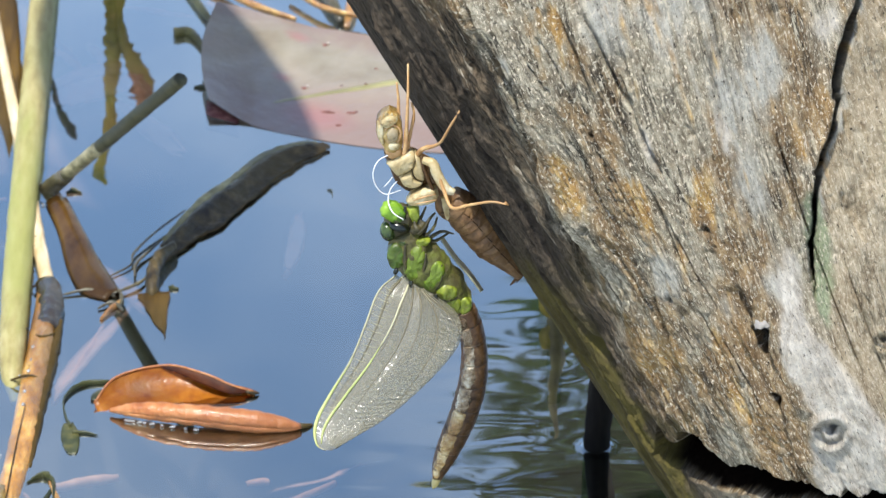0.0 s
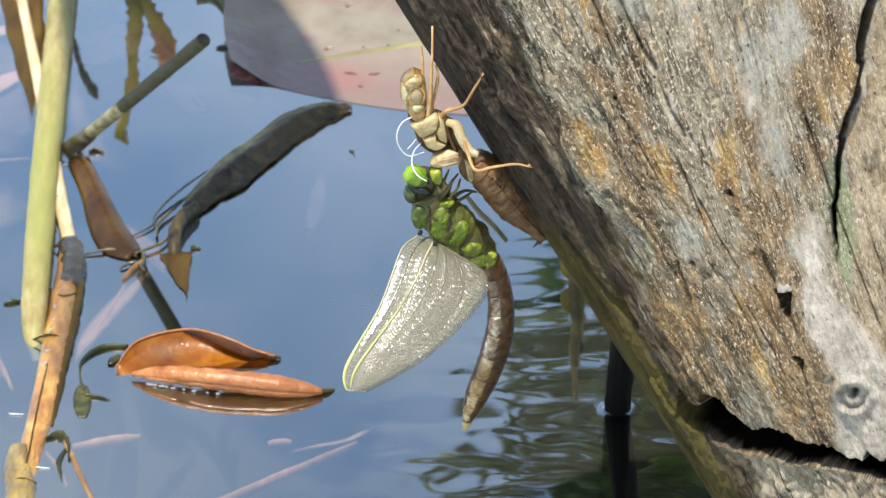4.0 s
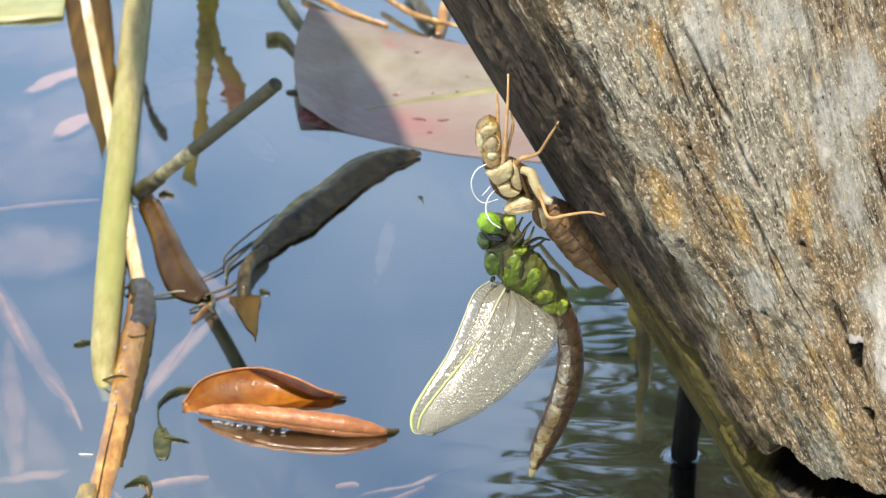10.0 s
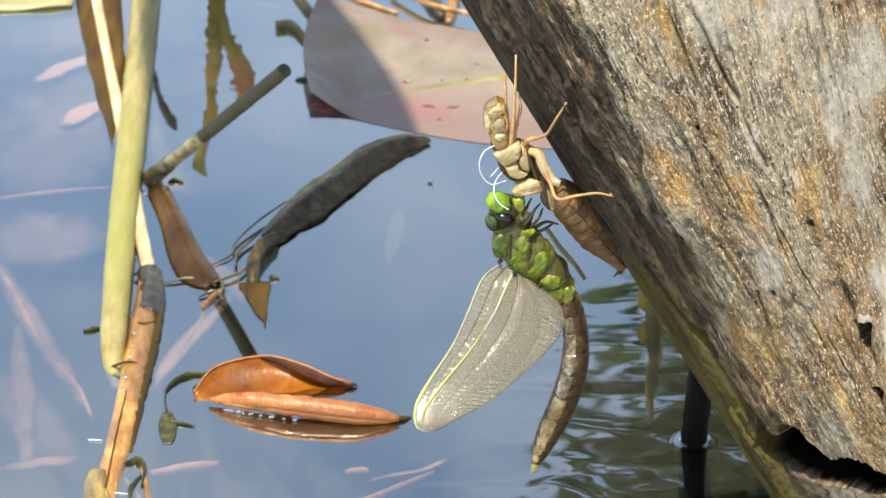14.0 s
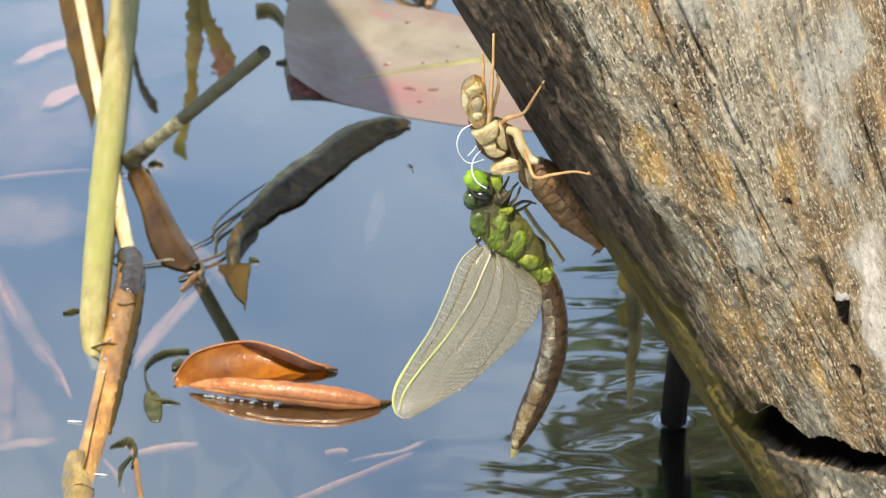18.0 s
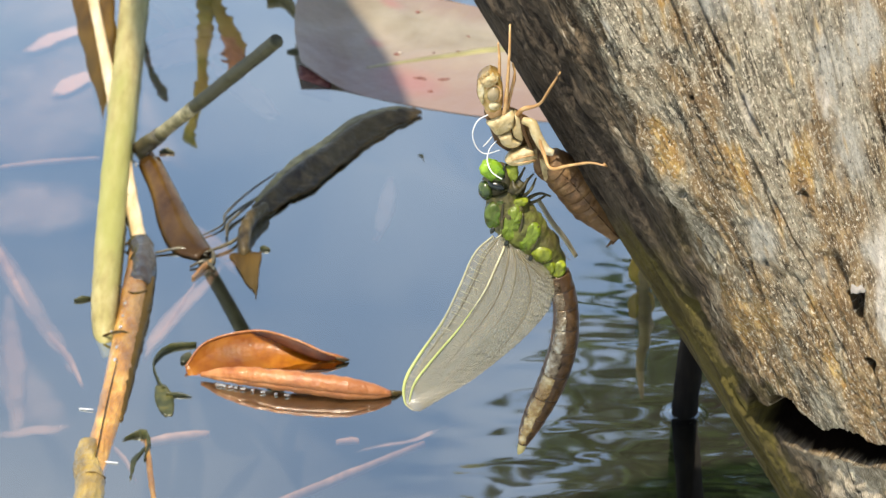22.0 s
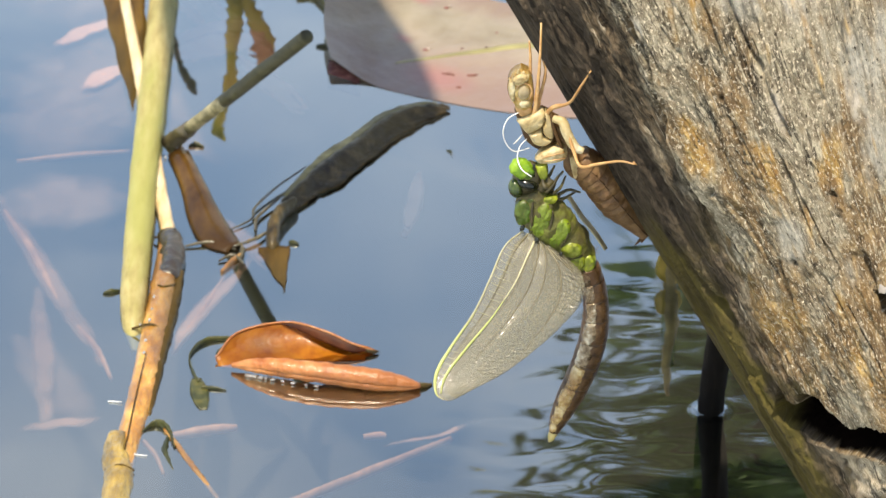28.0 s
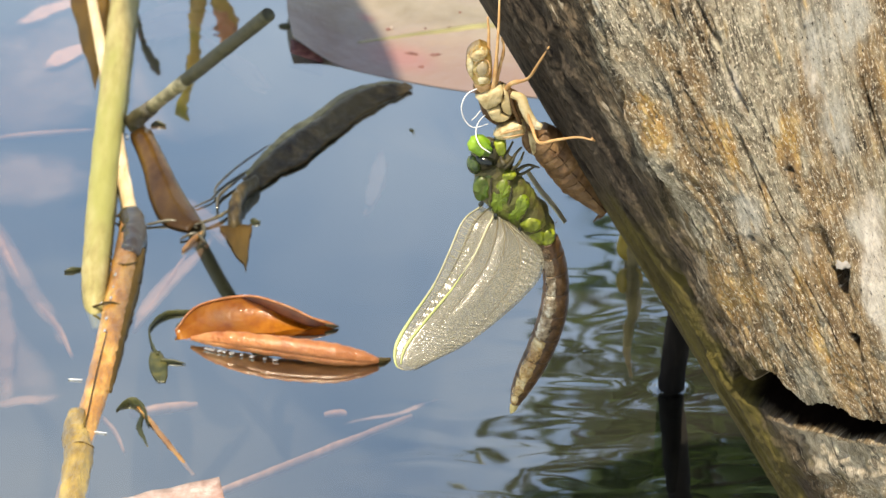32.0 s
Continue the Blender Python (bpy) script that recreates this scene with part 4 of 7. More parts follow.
def build_log():
    ls = np.concatenate([np.linspace(-75, -24, 20)[:-1], np.linspace(-24, 162, 500)[:-1], np.linspace(162, 420, 50)])
    fx = np.concatenate([np.linspace(0, 0.6, 12), np.linspace(0.6, 136, 900)[1:]])
    fy = np.interp(fx, PROFILE_X, PROFILE_Y)
    for _ in range(60):
        fy[1:-1] = (fy[:-2] + 2 * fy[1:-1] + fy[2:]) / 4
    run = np.concatenate([[0], np.cumsum(np.hypot(np.diff(fx), np.diff(fy)))])
    front = np.interp(98, fx, run)
    even = np.concatenate([np.linspace(0, front, 500), np.linspace(front, run[-1], 60)[1:]])
    turn = np.linspace(0, np.pi, 60)[1:-1]
    px = np.concatenate([np.interp(even, run, fx), 68 + 68 * np.cos(turn)])
    py = np.concatenate([np.interp(even, run, fy), 46 * np.sin(turn)])
    ph = px
    arc = np.concatenate([[0], np.cumsum(np.hypot(np.diff(px), np.diff(py)))])
    tx, ty = np.gradient(px), np.gradient(py)
    n = np.hypot(tx, ty) + 1e-9
    nx, ny = ty / n, -tx / n
    out = np.sign((px - 68) * nx + py * ny)
    nx, ny = nx * out, ny * out
    L, S = np.meshgrid(ls, arc, indexing="ij")
    X = np.broadcast_to(px, L.shape)
    r = log_relief(X, L, S)
    r = r * np.clip(np.minimum(arc, arc[-1] - arc) / 14, 0.05, 1)
    co = np.stack([px + nx * r, py + ny * r, -L], -1).reshape(-1, 3) * MM
    nl, na = len(ls), len(ph)
    i, j = np.meshgrid(np.arange(nl - 1), np.arange(na), indexing="ij")
    k = (j + 1) % na
    faces = np.stack([i * na + j, (i + 1) * na + j, (i + 1) * na + k, i * na + k], -1).reshape(-1, 4)
    me = bpy.data.meshes.new("trunk")
    me.from_pydata(co.tolist(), [], faces.tolist() + [list(range(na)), list(range(nl * na - 1, (nl - 1) * na - 1, -1))])
    me.validate()
    for f in me.polygons:
        f.use_smooth = True
    me.materials.append(WOOD)
    grain_uv = me.uv_layers.new(name="grain")
    gu = np.stack([(grain_map(X, L) + (S - X)) * MM, L * MM], -1).reshape(-1, 2)
    loops = np.empty(len(me.loops), dtype=np.int32)
    me.loops.foreach_get("vertex_index", loops)
    grain_uv.data.foreach_set("uv", gu[loops].ravel())
    for name, w in stains_and_shade(X, L).items():
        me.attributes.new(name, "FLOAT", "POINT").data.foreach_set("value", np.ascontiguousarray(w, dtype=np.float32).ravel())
    log = new("log")
    log.matrix_world = Matrix.Translation(LOG_O * MM) @ LOG_M
    tagged(log, "weathered grey-brown log leaning out of the pond, mossy underneath", "log")
    body = new("trunk", me)
    body.parent = log
    return log


LOG = build_log()


def log_part(name, bm, material, label=""):
    """As part(), for a piece of the log that is given in world millimetres."""
    inv = (Matrix.Translation(LOG_O * MM) @ LOG_M).inverted()
    bmesh.ops.recalc_face_normals(bm, faces=bm.faces[:])
    for v in bm.verts:
        v.co = inv @ (v.co * MM)
    me = bpy.data.meshes.new(name)
    bm.to_mesh(me)
    bm.free()
    me.materials.append(material)
    ob = new(name, me)
    ob.parent = LOG
    return tagged(ob, label) if label else ob


def flake(u, v):
    p, q = 2.9 * (u - 0.5) + 0.3 * noise.noise((u * 3, v * 3, 7)), 1.9 * (v - 0.5) * (1 - 0.35 * u) + 0.3 * noise.noise((u * 4, v * 4, 1))
    return on_log(35.3 + 0.85 * p - 0.53 * q, 104.6 + 0.53 * p + 0.85 * q, 2.0 + 0.9 * v)


GREYWOOD = stuff("bleached_flake", [(0.18, 0.165, 0.145), (0.28, 0.26, 0.235), (0.38, 0.355, 0.32)], 500, rough=0.8, bump=0.5)
log_part("flake", sheet(flake, 8, 8, 0.5), GREYWOOD, "loose bleached flake of wood")

# ---- reeds and stems ----
reed = thing("reed", (-86.2, 95.0, 0.0), "pale green-yellow reed slanting up out of the water", "reed")
RB, RM, RT = Vector((-86.0, 104.0, 1.4)), Vector((-86.9, 178.6, 2.4)), Vector((-87.2, 280.6, 2.6))
up = (RT - RB).normalized()
RLINE = [RB + Vector((1.4, -13, -5.0)), RB + Vector((0.5, -5, -1.0)), RB + up * 12, RM, RT, RT + up * 90]
part("stem", tube(RLINE, [1.0, 2.9, 3.6, 3.85, 3.9, 3.8], 24, 20, rough=0.06), REED, reed)
side_ = up.cross(Vector((0, -0.87, 0.5))).normalized()
part("loose_sheath", sheet(lambda u, v: RB.lerp(RT, 0.3 + 0.31 * u) - side_ * (3.5 + 0.45 * v * math.sin(math.pi * min(1, 0.25 + u))) + Vector((0, -1.1 + 2.6 * v, 1.6 - 2.4 * v)), 18, 5, 0.2), REEDPALE, reed, "bleached loose edge of the leaf sheath")
for q, w in ((0.22, 0.25), (0.235, 0.18), (0.3, 0.15)):
    c = RB.lerp(RT, q)
    part("scar", tube([c - side_ * 2.2 + Vector((0, -2.3, 2.6)), c + Vector((0, -3.0 - w, 3.0)), c + side_ * 2.4 + Vector((0, -2.0, 2.4 - w))], [0.06, 0.14, 0.06], 6, 6, 1, 0.4), DARKSTEM, reed, "dark scar across the reed")
rnd = random.Random(12)
bm = bmesh.new()
for k in range(46):
    c = RB.lerp(RT, rnd.uniform(0.05, 1.1)) + side_ * (3.7 * rnd.uniform(0.8, 1.03)) + Vector((0, -rnd.uniform(0.2, 1.4), rnd.uniform(0.2, 1.2)))
    r = rnd.uniform(0.12, 0.36)
    blob(c, (r, r * 1.5, r), (0, 0, 0), 6, 5, bm=bm)
part("crust", bm, DARKSTEM, reed, "dark specks of dried algae")

straw = thing("floating_reed", (-78.5, 141.5, 0.0), "wet golden-brown broken stem floating beside the reed", "reed")
part("upper_piece", tube([(-103.5, 310.7, 2.5), (-95.6, 257.7, 2.5), (-90.2, 221.5, 2.2), (-83.4, 174.9, 1.6), (-78.5, 141.3, 1.0)], [1.5, 1.6, 1.7, 1.8, 2.0], 14, 10, 0.8, 0.2), PALESTRAW, straw, "bleached upper piece")
part("lower_piece", tube([(-78.0, 139.8, 1.0), (-79.2, 105.3, 1.0), (-81.4, 65.9, 0.0), (-84.5, 33.6, -1.0), (-88.0, -0.5, -3.0)], [2.9, 3.4, 3.3, 3.1, 2.4], 14, 10, 0.7, 0.1, 3), STRAW, straw)
part("swollen_end", tube([(-86.2, 44.5, 0.2), (-86.0, 34.0, 0.0), (-84.8, 27.5, -0.2), (-84.9, 14.0, -0.6), (-85.6, -6.0, -1.5)], [2.6, 3.4, 3.7, 3.6, 3.2], 16, 10, 0.75, 0.12, 6), OLIVEWET, straw, "swollen olive-gold wet end")
part("end_ring", tube([(-88.2, 28.4, 0.6), (-84.6, 27.6, 2.7), (-81.1, 28.4, 0.6)], [0.25, 0.3, 0.25], 8, 8, 1, 0.3, 6), BROWNREED, straw, "ridge round the stem")
part("joint", tube([(-78.5, 142.0, 1.4), (-77.1, 130.7, 1.2), (-78.0, 119.5, 1.0)], [3.1, 3.6, 3.2], 14, 6, 0.8, 0.15, 5), WETDARK, straw, "wet blackened joint")

part("bark_edge", tube([(-74.5, 123.8, 1.0), (-75.4, 108.1, 1.0), (-76.9, 91.7, 0.8), (-78.0, 73.2, 0.4), (-79.0, 55.3, 0.0)], [0.8, 1.3, 1.5, 1.3, 0.6], 10, 12, 0.8, 0.5, 8), BROWNREED, straw, "knobbly dark brown edge")
part("crease", tube([(-81.0, 79.5, 3.2), (-82.5, 59.0, 2.6), (-83.8, 36.9, 1.8), (-84.8, 29.9, 1.4)], [0.1, 0.2, 0.2, 0.15], 6, 10, 1, 0.4, 4), BROWNREED, straw, "dark lengthwise crease")
for k, (a, b, c) in enumerate((((-85.5, 94.4, 1.2), (-80.6, 93.1, 3.3), (-76.1, 92.4, 1.2)), ((-82.3, 140.9, 1.2), (-78.3, 139.2, 3.4), (-74.9, 140.6, 1.2)), ((-82.0, 117.7, 1.2), (-78.4, 111.6, 3.6), (-74.7, 117.4, 1.2)))):
    part("ring", tube([a, b, c], [0.3, 0.32, 0.3], 8, 8, 1, 0.3, k), BROWNREED, straw, "ridge round the stem")

# beads added to stand for white glints along the wet stem
for q, r in (((-78.6, 133.6, 2.9), 0.5), ((-80.5, 107.2, 3.2), 0.55), ((-80.7, 101.0, 3.2), 0.4), ((-81.0, 95.5, 3.2), 0.5), ((-81.5, 85.7, 3.1), 0.45), ((-81.6, 79.8, 3.0), 0.5), ((-83.3, 94.2, 2.6), 0.3)):
    part("glint_bead", blob(q, (r * 0.8, r * 1.6, r * 0.5), (0, 0, -12), 10, 8), DROP, straw, "bead of water set for a glint")

brown = thing("sunken_reed", (-101.8, 266.0, 0.0), "dark brown rotting reed lying half under water", "reed")
BR_A = [Vector((-110.6, 322.7, 0.2)), Vector((-105.8, 286.5, 0.2)), Vector((-101.9, 262.1, 0.2)), Vector((-97.3, 235.5, 0.0)), Vector((-92.5, 208.8, -0.6))]
BR_B = [Vector((-96.9, 322.2, 0.4)), Vector((-93.4, 286.1, 0.4)), Vector((-91.5, 261.9, 0.3)), Vector((-90.7, 235.4, 0.0)), Vector((-92.0, 207.8, -0.6))]
part("blade", sheet(lambda u, v: smooth_along(BR_A, u).lerp(smooth_along(BR_B, u), v) + Vector((0.8 * noise.noise((u * 9, v, 3)), 0, 0.5 * math.sin(math.pi * v) + 0.3 * noise.noise((u * 8, v * 3, 1)))), 24, 8, 0.3), BROWNREED, brown)

stub = thing("cut_stub", (-80.6, 194.0, 0.0), "cut olive-brown plant stub leaning out of the water", "stub")
SB, ST = Vector((-81.5, 195.5, -1)), Vector((-43.2, 154.0, 53.6))
# shade and sun on the shaft are put into its two colours
part("shaded_shaft", tube([SB.lerp(ST, 0.42), ST.lerp(SB, 0.02), ST], [1.85, 1.9, 1.75], 16, 8, 1, 0.1), STUB, stub)
part("sunlit_shaft", tube([SB.lerp(ST, 0.15), SB.lerp(ST, 0.425)], [1.8, 1.88], 16, 6, 1, 0.1), STUBLIT, stub, "stretch coloured pale for the sun on it")
part("wet_foot", tube([SB - (ST - SB) * 0.15, SB.lerp(ST, 0.16)], [2.6, 2.1], 16, 6, 1, 0.2), DARKSTEM, stub, "dark wet foot")

# beads added to stand for the glints at the stub's foot
for q, r in (((-80.3, 193.1, 0.5), 0.5), ((-79.1, 191.4, 0.4), 0.35), ((-81.9, 185.7, 0.4), 0.4)):
    part("glint_bead", blob(q, (r, r, r * 0.8), (0, 0, 0), 10, 8), DROP, stub, "bead of water set for a glint")

black = thing("dead_leaf", (-49.2, 139.9, 0.0), "blackened curled dead leaf lying on the water", "leaf")
BK_U = [Vector((-50.0, 160.6, 1.5)), Vector((-43.4, 177.4, 1.5)), Vector((-37.5, 189.1, 1.5)), Vector((-31.5, 196.7, 1.5)), Vector((-24.4, 208.5, 1.5)), Vector((-17.2, 214.1, 1.4)), Vector((-11.0, 216.2, 1.2)), Vector((-5.2, 215.3, 0.8))]
BK_L = [Vector((-46.3, 154.3, 0.6)), Vector((-39.0, 164.2, 0.6)), Vector((-34.9, 167.2, 0.6)), Vector((-27.2, 180.4, 0.6)), Vector((-20.2, 192.7, 0.6)), Vector((-14.1, 202.1, 0.6)), Vector((-8.9, 208.4, 0.6)), Vector((-5.0, 213.2, 0.6))]


def black_leaf(u, v):
    p = smooth_along(BK_U, u).lerp(smooth_along(BK_L, u), 0.06 + 0.8 * v)
    ragged = 0.6 * noise.noise((u * 11, 3, 2)) + 0.4 * noise.noise((u * 27, 5, 2))
    p += Vector((0.6, -0.8, 0)) * ragged * v**3
    ridge = 2.2 * math.exp(-(((v - 0.42) / 0.22) ** 2)) * math.sin(math.pi * min(1, 0.12 + 0.9 * u)) ** 0.6
    p.z += ridge + 0.5 * noise.noise((u * 12, v * 4, 0)) * math.sin(math.pi * v) + 0.45 * noise.noise((u * 30, v * 7, 5))
    return p


part("blade", sheet(black_leaf, 60, 16, 0.4), BLACKLEAF, black)
part("rim", sheet(lambda u, v: black_leaf(0.02 + 0.9 * u, 0.2 * v) + Vector((-0.5 * (1 - v), 0.5 * (1 - v) + 0.4 * noise.noise((u * 14, 1, 1)), 0.35)), 40, 4, 0.2), OLIVE, black, "olive-tan upper rim of the leaf")
part("pale_fold", sheet(lambda u, v: black_leaf(0.04 + 0.4 * u, 0.26 + 0.1 * v) + Vector((0, 0, 0.4)), 24, 3, 0.15), GREYFOLD, black, "dry greyish fold")
part("strand", tube([(-63.0, 146.2, 0.5), (-57.3, 152.0, 0.8), (-56.6, 157.8, 1.0), (-51.0, 168.0, 1.6), (-43.6, 178.4, 2.0)], [0.2, 0.3, 0.35, 0.3, 0.2], 8, 10, 1, 0.3), DARKSTEM, black, "thin dark strand")
part("stalk", tube([(-46.6, 158.5, 1.6), (-49.6, 152.6, 2.2), (-51.2, 146.0, 2.0), (-51.2, 139.5, 0.8), (-50.7, 136.9, -2.0)], [2.3, 2.5, 2.5, 2.3, 2.0], 14, 8, 0.7, 0.25), BLACKLEAF, black, "bent black stalk")
part("withered_end", sheet(lambda u, v: Vector((-55.0, 137.2, 0.4)).lerp(Vector((-46.5, 138.0, 0.6)), u).lerp(Vector((-47.4, 114.6, 0.2)), v * (0.7 + 0.3 * u)) + Vector((0.5 * noise.noise((u * 5, v * 5, 2)), 0, 0.3 * noise.noise((u * 4, v * 4, 6)))), 8, 12, 0.25), BROWNREED, black, "dark brown withered end")
part("fringe", sheet(lambda u, v: black_leaf(0.03 + 0.92 * u, 0.8 + 0.2 * v) + Vector((0.5, -0.7, 0.12)) * (v * (0.4 + 0.8 * noise.noise((u * 30, 2, 8)))), 60, 3, 0.15), BROWNREED, black, "brown frayed lower edge")

sheath = thing("leaf_sheath", (-70.0, 159.4, 0.0), "brown rotting leaf sheath floating between the stems", "leaf")
SH_A = [Vector((-81.3, 186.6, 0.6)), Vector((-77.2, 170.5, 0.6)), Vector((-74.1, 152.3, 0.6)), Vector((-69.8, 139.1, 0.5)), Vector((-63.0, 134.5, 0.3))]
SH_B = [Vector((-75.7, 189.1, 0.6)), Vector((-70.4, 171.3, 1.0)), Vector((-66.4, 157.6, 1.0)), Vector((-62.7, 147.5, 0.8)), Vector((-59.5, 139.4, 0.3))]
part("blade", sheet(lambda u, v: smooth_along(SH_A, u).lerp(smooth_along(SH_B, u), v) + Vector((0, 0, 1.2 * math.sin(math.pi * v) + 0.2 * noise.noise((u * 7, v * 4, 5)))), 20, 8, 0.3), SHEATH, sheath)

# ---- lily pad ----
lily = thing("lily_pad", (-4.9, 251.8, 0.0), "pinkish-brown lily pad lying flat on the water", "leaf")
LT = [Vector((-37.1, 292.1, 3.0)), Vector((-24.5, 291.4, 1.5)), Vector((-6.6, 283.8, 1.0)), Vector((16.0, 275.2, 1.0)), Vector((41.4, 264.7, 1.0))]
LB = [Vector((-38.5, 236.9, 1.2)), Vector((-23.6, 226.7, 0.1)), Vector((-4.9, 218.4, 0.1)), Vector((15.3, 212.5, 0.1)), Vector((44.6, 208.5, 0.1))]


def pad(u, v):
    p = smooth_along(LT, u).lerp(smooth_along(LB, u), v)
    edge = max(0, 1 - u / 0.22)
    p.x -= 3.2 * math.sin(math.pi * v) * edge
    p.z += 3.0 * edge**1.5 + 0.6 * (1 - v * v) * noise.noise((u * 6, v * 4, 0)) + 2.0 * math.exp(-(((u - 0.2) / 0.13) ** 2 + ((v - 0.12) / 0.28) ** 2))
    return p


part("blade", sheet(pad, 60, 30, 0.12), LILY, lily, smooth=False)
part("midrib", sheet(lambda u, v: pad(0.3 + 0.7 * u, 0.75 - 0.58 * u) + Vector((0, (1.0 + 3.6 * u) * (v - 0.5), 0.16)), 40, 3, 0.1), VEIN, lily, "faint yellow midrib")
part("flap", sheet(lambda u, v: Vector((-39.3, 241.7, 1.0)).lerp(Vector((-30.6, 234.9, 1.0)), u) + Vector((0.5 * u, -12 * v + 1.5 * u * v, -2.5 * v)), 8, 8, 0.3), LILYRED, lily, "torn red-brown flap")
for k, (q, r, long) in enumerate((((-6.2, 273.5), 1.2, 1.0), ((-12.5, 248.8), 1.3, 1.0), ((-5.7, 234.7), 1.1, 2.6), ((1.7, 234.7), 1.0, 2.4), ((-2.5, 226.8), 1.0, 1.4), ((8.6, 258.9), 0.6, 1.2), ((-1.0, 250.0), 0.5, 1.4), ((5.0, 251.0), 0.5, 1.2))):
    uv_ = min(((a / 60, b / 40) for a in range(61) for b in range(41)), key=lambda p: (pad(*p).xy - Vector(q)).length)
    at = pad(*uv_)
    part("spot", blob(at + Vector((0, 0, 0.1)), (r * 0.6 * long, r * 0.6, 0.25), (0, 0, 8 - 12 * (k % 3)), 18, 10, 0.9, k), LILYRED, lily, "dark red bite mark")
    if k < 2:
        part("bite_rim", blob(at + Vector((0.9, 0.5, 0.35)), (0.5, 0.4, 0.4), (0, 0, 0), 10, 8, 0.3, k), LILYPALE, lily, "pale raised rim of the bite")
# ---- curled rust leaf ----
rust = thing("rust_leaf", (-38.1, 77.8, 0.0), "curled rust-orange dead leaf floating on the water", "leaf")
BACK0 = [Vector((-62.6, 77.1, 0.0)), Vector((-53.0, 77.4, -0.6)), Vector((-41.6, 77.9, -0.6)), Vector((-33.9, 80.8, -0.4)), Vector((-28.4, 84.2, 0.2)), Vector((-23.5, 84.4, 0.4))]
BACK1 = [Vector((-63.5, 79.4, 1.2)), Vector((-58.2, 86.8, 4.2)), Vector((-46.1, 89.9, 5.6)), Vector((-36.3, 87.1, 4.8)), Vector((-28.9, 84.3, 2.8)), Vector((-23.0, 84.1, 0.9))]


def back_lobe(u, v):
    a, b = smooth_along(BACK0, u), smooth_along(BACK1, u)
    p = a.lerp(b, v)
    p.y += 2.6 * math.sin(math.pi * v) * math.sin(math.pi * u)
    p.z -= 0.9 * math.sin(math.pi * v) * math.sin(math.pi * u)
    p.z += 0.3 * noise.noise((u * 6, v * 3, 4))
    return p


part("back_lobe", sheet(back_lobe, 30, 14, 0.3), RUST, rust)
part("rim", tube([p + Vector((0, -0.2, 0.1)) for p in BACK1], [0.25, 0.3, 0.28, 0.28, 0.2], 8, 8), RUSTPALE, rust, "lighter curled rim")
# the shadow below the rim is put into this curl's dark colour
part("curled_rim", sheet(lambda u, v: smooth_along(BACK1, 0.36 + 0.56 * u) + Vector((0.4 * v, -2.4 * v * math.sin(math.pi * u) ** 0.7, -(1.5 * v + 0.7 * v * v) * math.sin(math.pi * u) ** 0.7)), 20, 8, 0.2), RUSTSHADE, rust, "inward curl of the rim, coloured maroon for its shadow")
ROLL = [Vector((-59.4, 75.6, 1.3)), Vector((-51.4, 73.0, 2.7)), Vector((-38.6, 69.6, 3.3)), Vector((-24.4, 67.4, 2.8)), Vector((-11.5, 67.2, 1.0))]


def front_roll(u, v):
    c = smooth_along(ROLL, u)
    w = float(np.interp(u, [0, 0.12, 0.3, 0.55, 0.78, 0.93, 1], [0.5, 1.5, 2.3, 2.8, 2.9, 2.0, 0.7]))
    a = radians(180 - 360 * v)
    rib = 0.13 * math.sin(u * 84 + 3 * math.sin(u * 7)) * math.sin(math.pi * u) + 0.25 * noise.noise((u * 7, v * 3, 8))
    return c + Vector((0, math.cos(a) * (w + rib), math.sin(a) * (w + rib)))


for k, u in enumerate((0.14, 0.17, 0.2, 0.24, 0.27, 0.31, 0.36, 0.41, 0.47, 0.52)):
    part("glint_bead", blob(smooth_along(ROLL, u) * 1.0 + Vector((0, -2.0, 0.45 - smooth_along(ROLL, u).z)), (0.5 + 0.3 * (k % 2), 0.3, 0.3), (0, 0, 8), 10, 6), DROP, rust, "bead of water set for a glint")
part("front_roll", sheet(front_roll, 60, 16, 0.3), RUSTPALE, rust, "rolled paler underside")
part("stalk", tube([(-12.9, 68.0, 0.8), (-10.6, 68.3, 0.6), (-8.7, 69.5, 0.2)], [0.8, 0.7, 0.3], 8, 4), BLACKLEAF, rust, "black leaf stalk")
part("tip", tube([(-25.8, 83.8, 1.4), (-23.5, 84.0, 0.8), (-22.4, 84.4, 0.4)], [0.5, 0.6, 0.2], 8, 4), BLACKLEAF, rust, "black withered tip")

# ---- weeds and scraps on the water ----
weed = thing("weed_strand", (-67.7, 90.2, 0.0), "thin dark green curl of pond weed afloat", "weed")
part("strand", tube([(-60.8, 92.6, 0.5), (-67.6, 91.4, 0.6), (-71.6, 85.0, 0.6), (-71.2, 77.5, 0.5), (-69.6, 71.5, 0.4)], [0.5, 0.9, 0.5, 0.45, 0.7], 8, 10, 0.5, 0.4), WEED, weed)
part("frond", sheet(lambda u, v: Vector((-70.2, 73.5, 0.4)).lerp(Vector((-68.6, 59.0, 0.2)), u) + Vector((4.6 * (v - 0.5) * math.sin(math.pi * (0.12 + 0.8 * u)) ** 0.7, 0, 0.3 * noise.noise((u * 4, v * 3, 2)))), 12, 5, 0.2), WEED, weed, "broad dark green frond")
part("side_shoot", tube([(-69.0, 68.5, 0.4), (-66.0, 68.6, 0.4), (-62.6, 67.4, 0.3)], [0.8, 0.6, 0.15], 8, 6, 0.5, 0.3), WEED, weed)
part("leaflet", blob((-63.6, 86.0, 0.5), (1.3, 2.6, 0.5), (0, 0, -25), 12, 8, 0.2), WEED, weed)
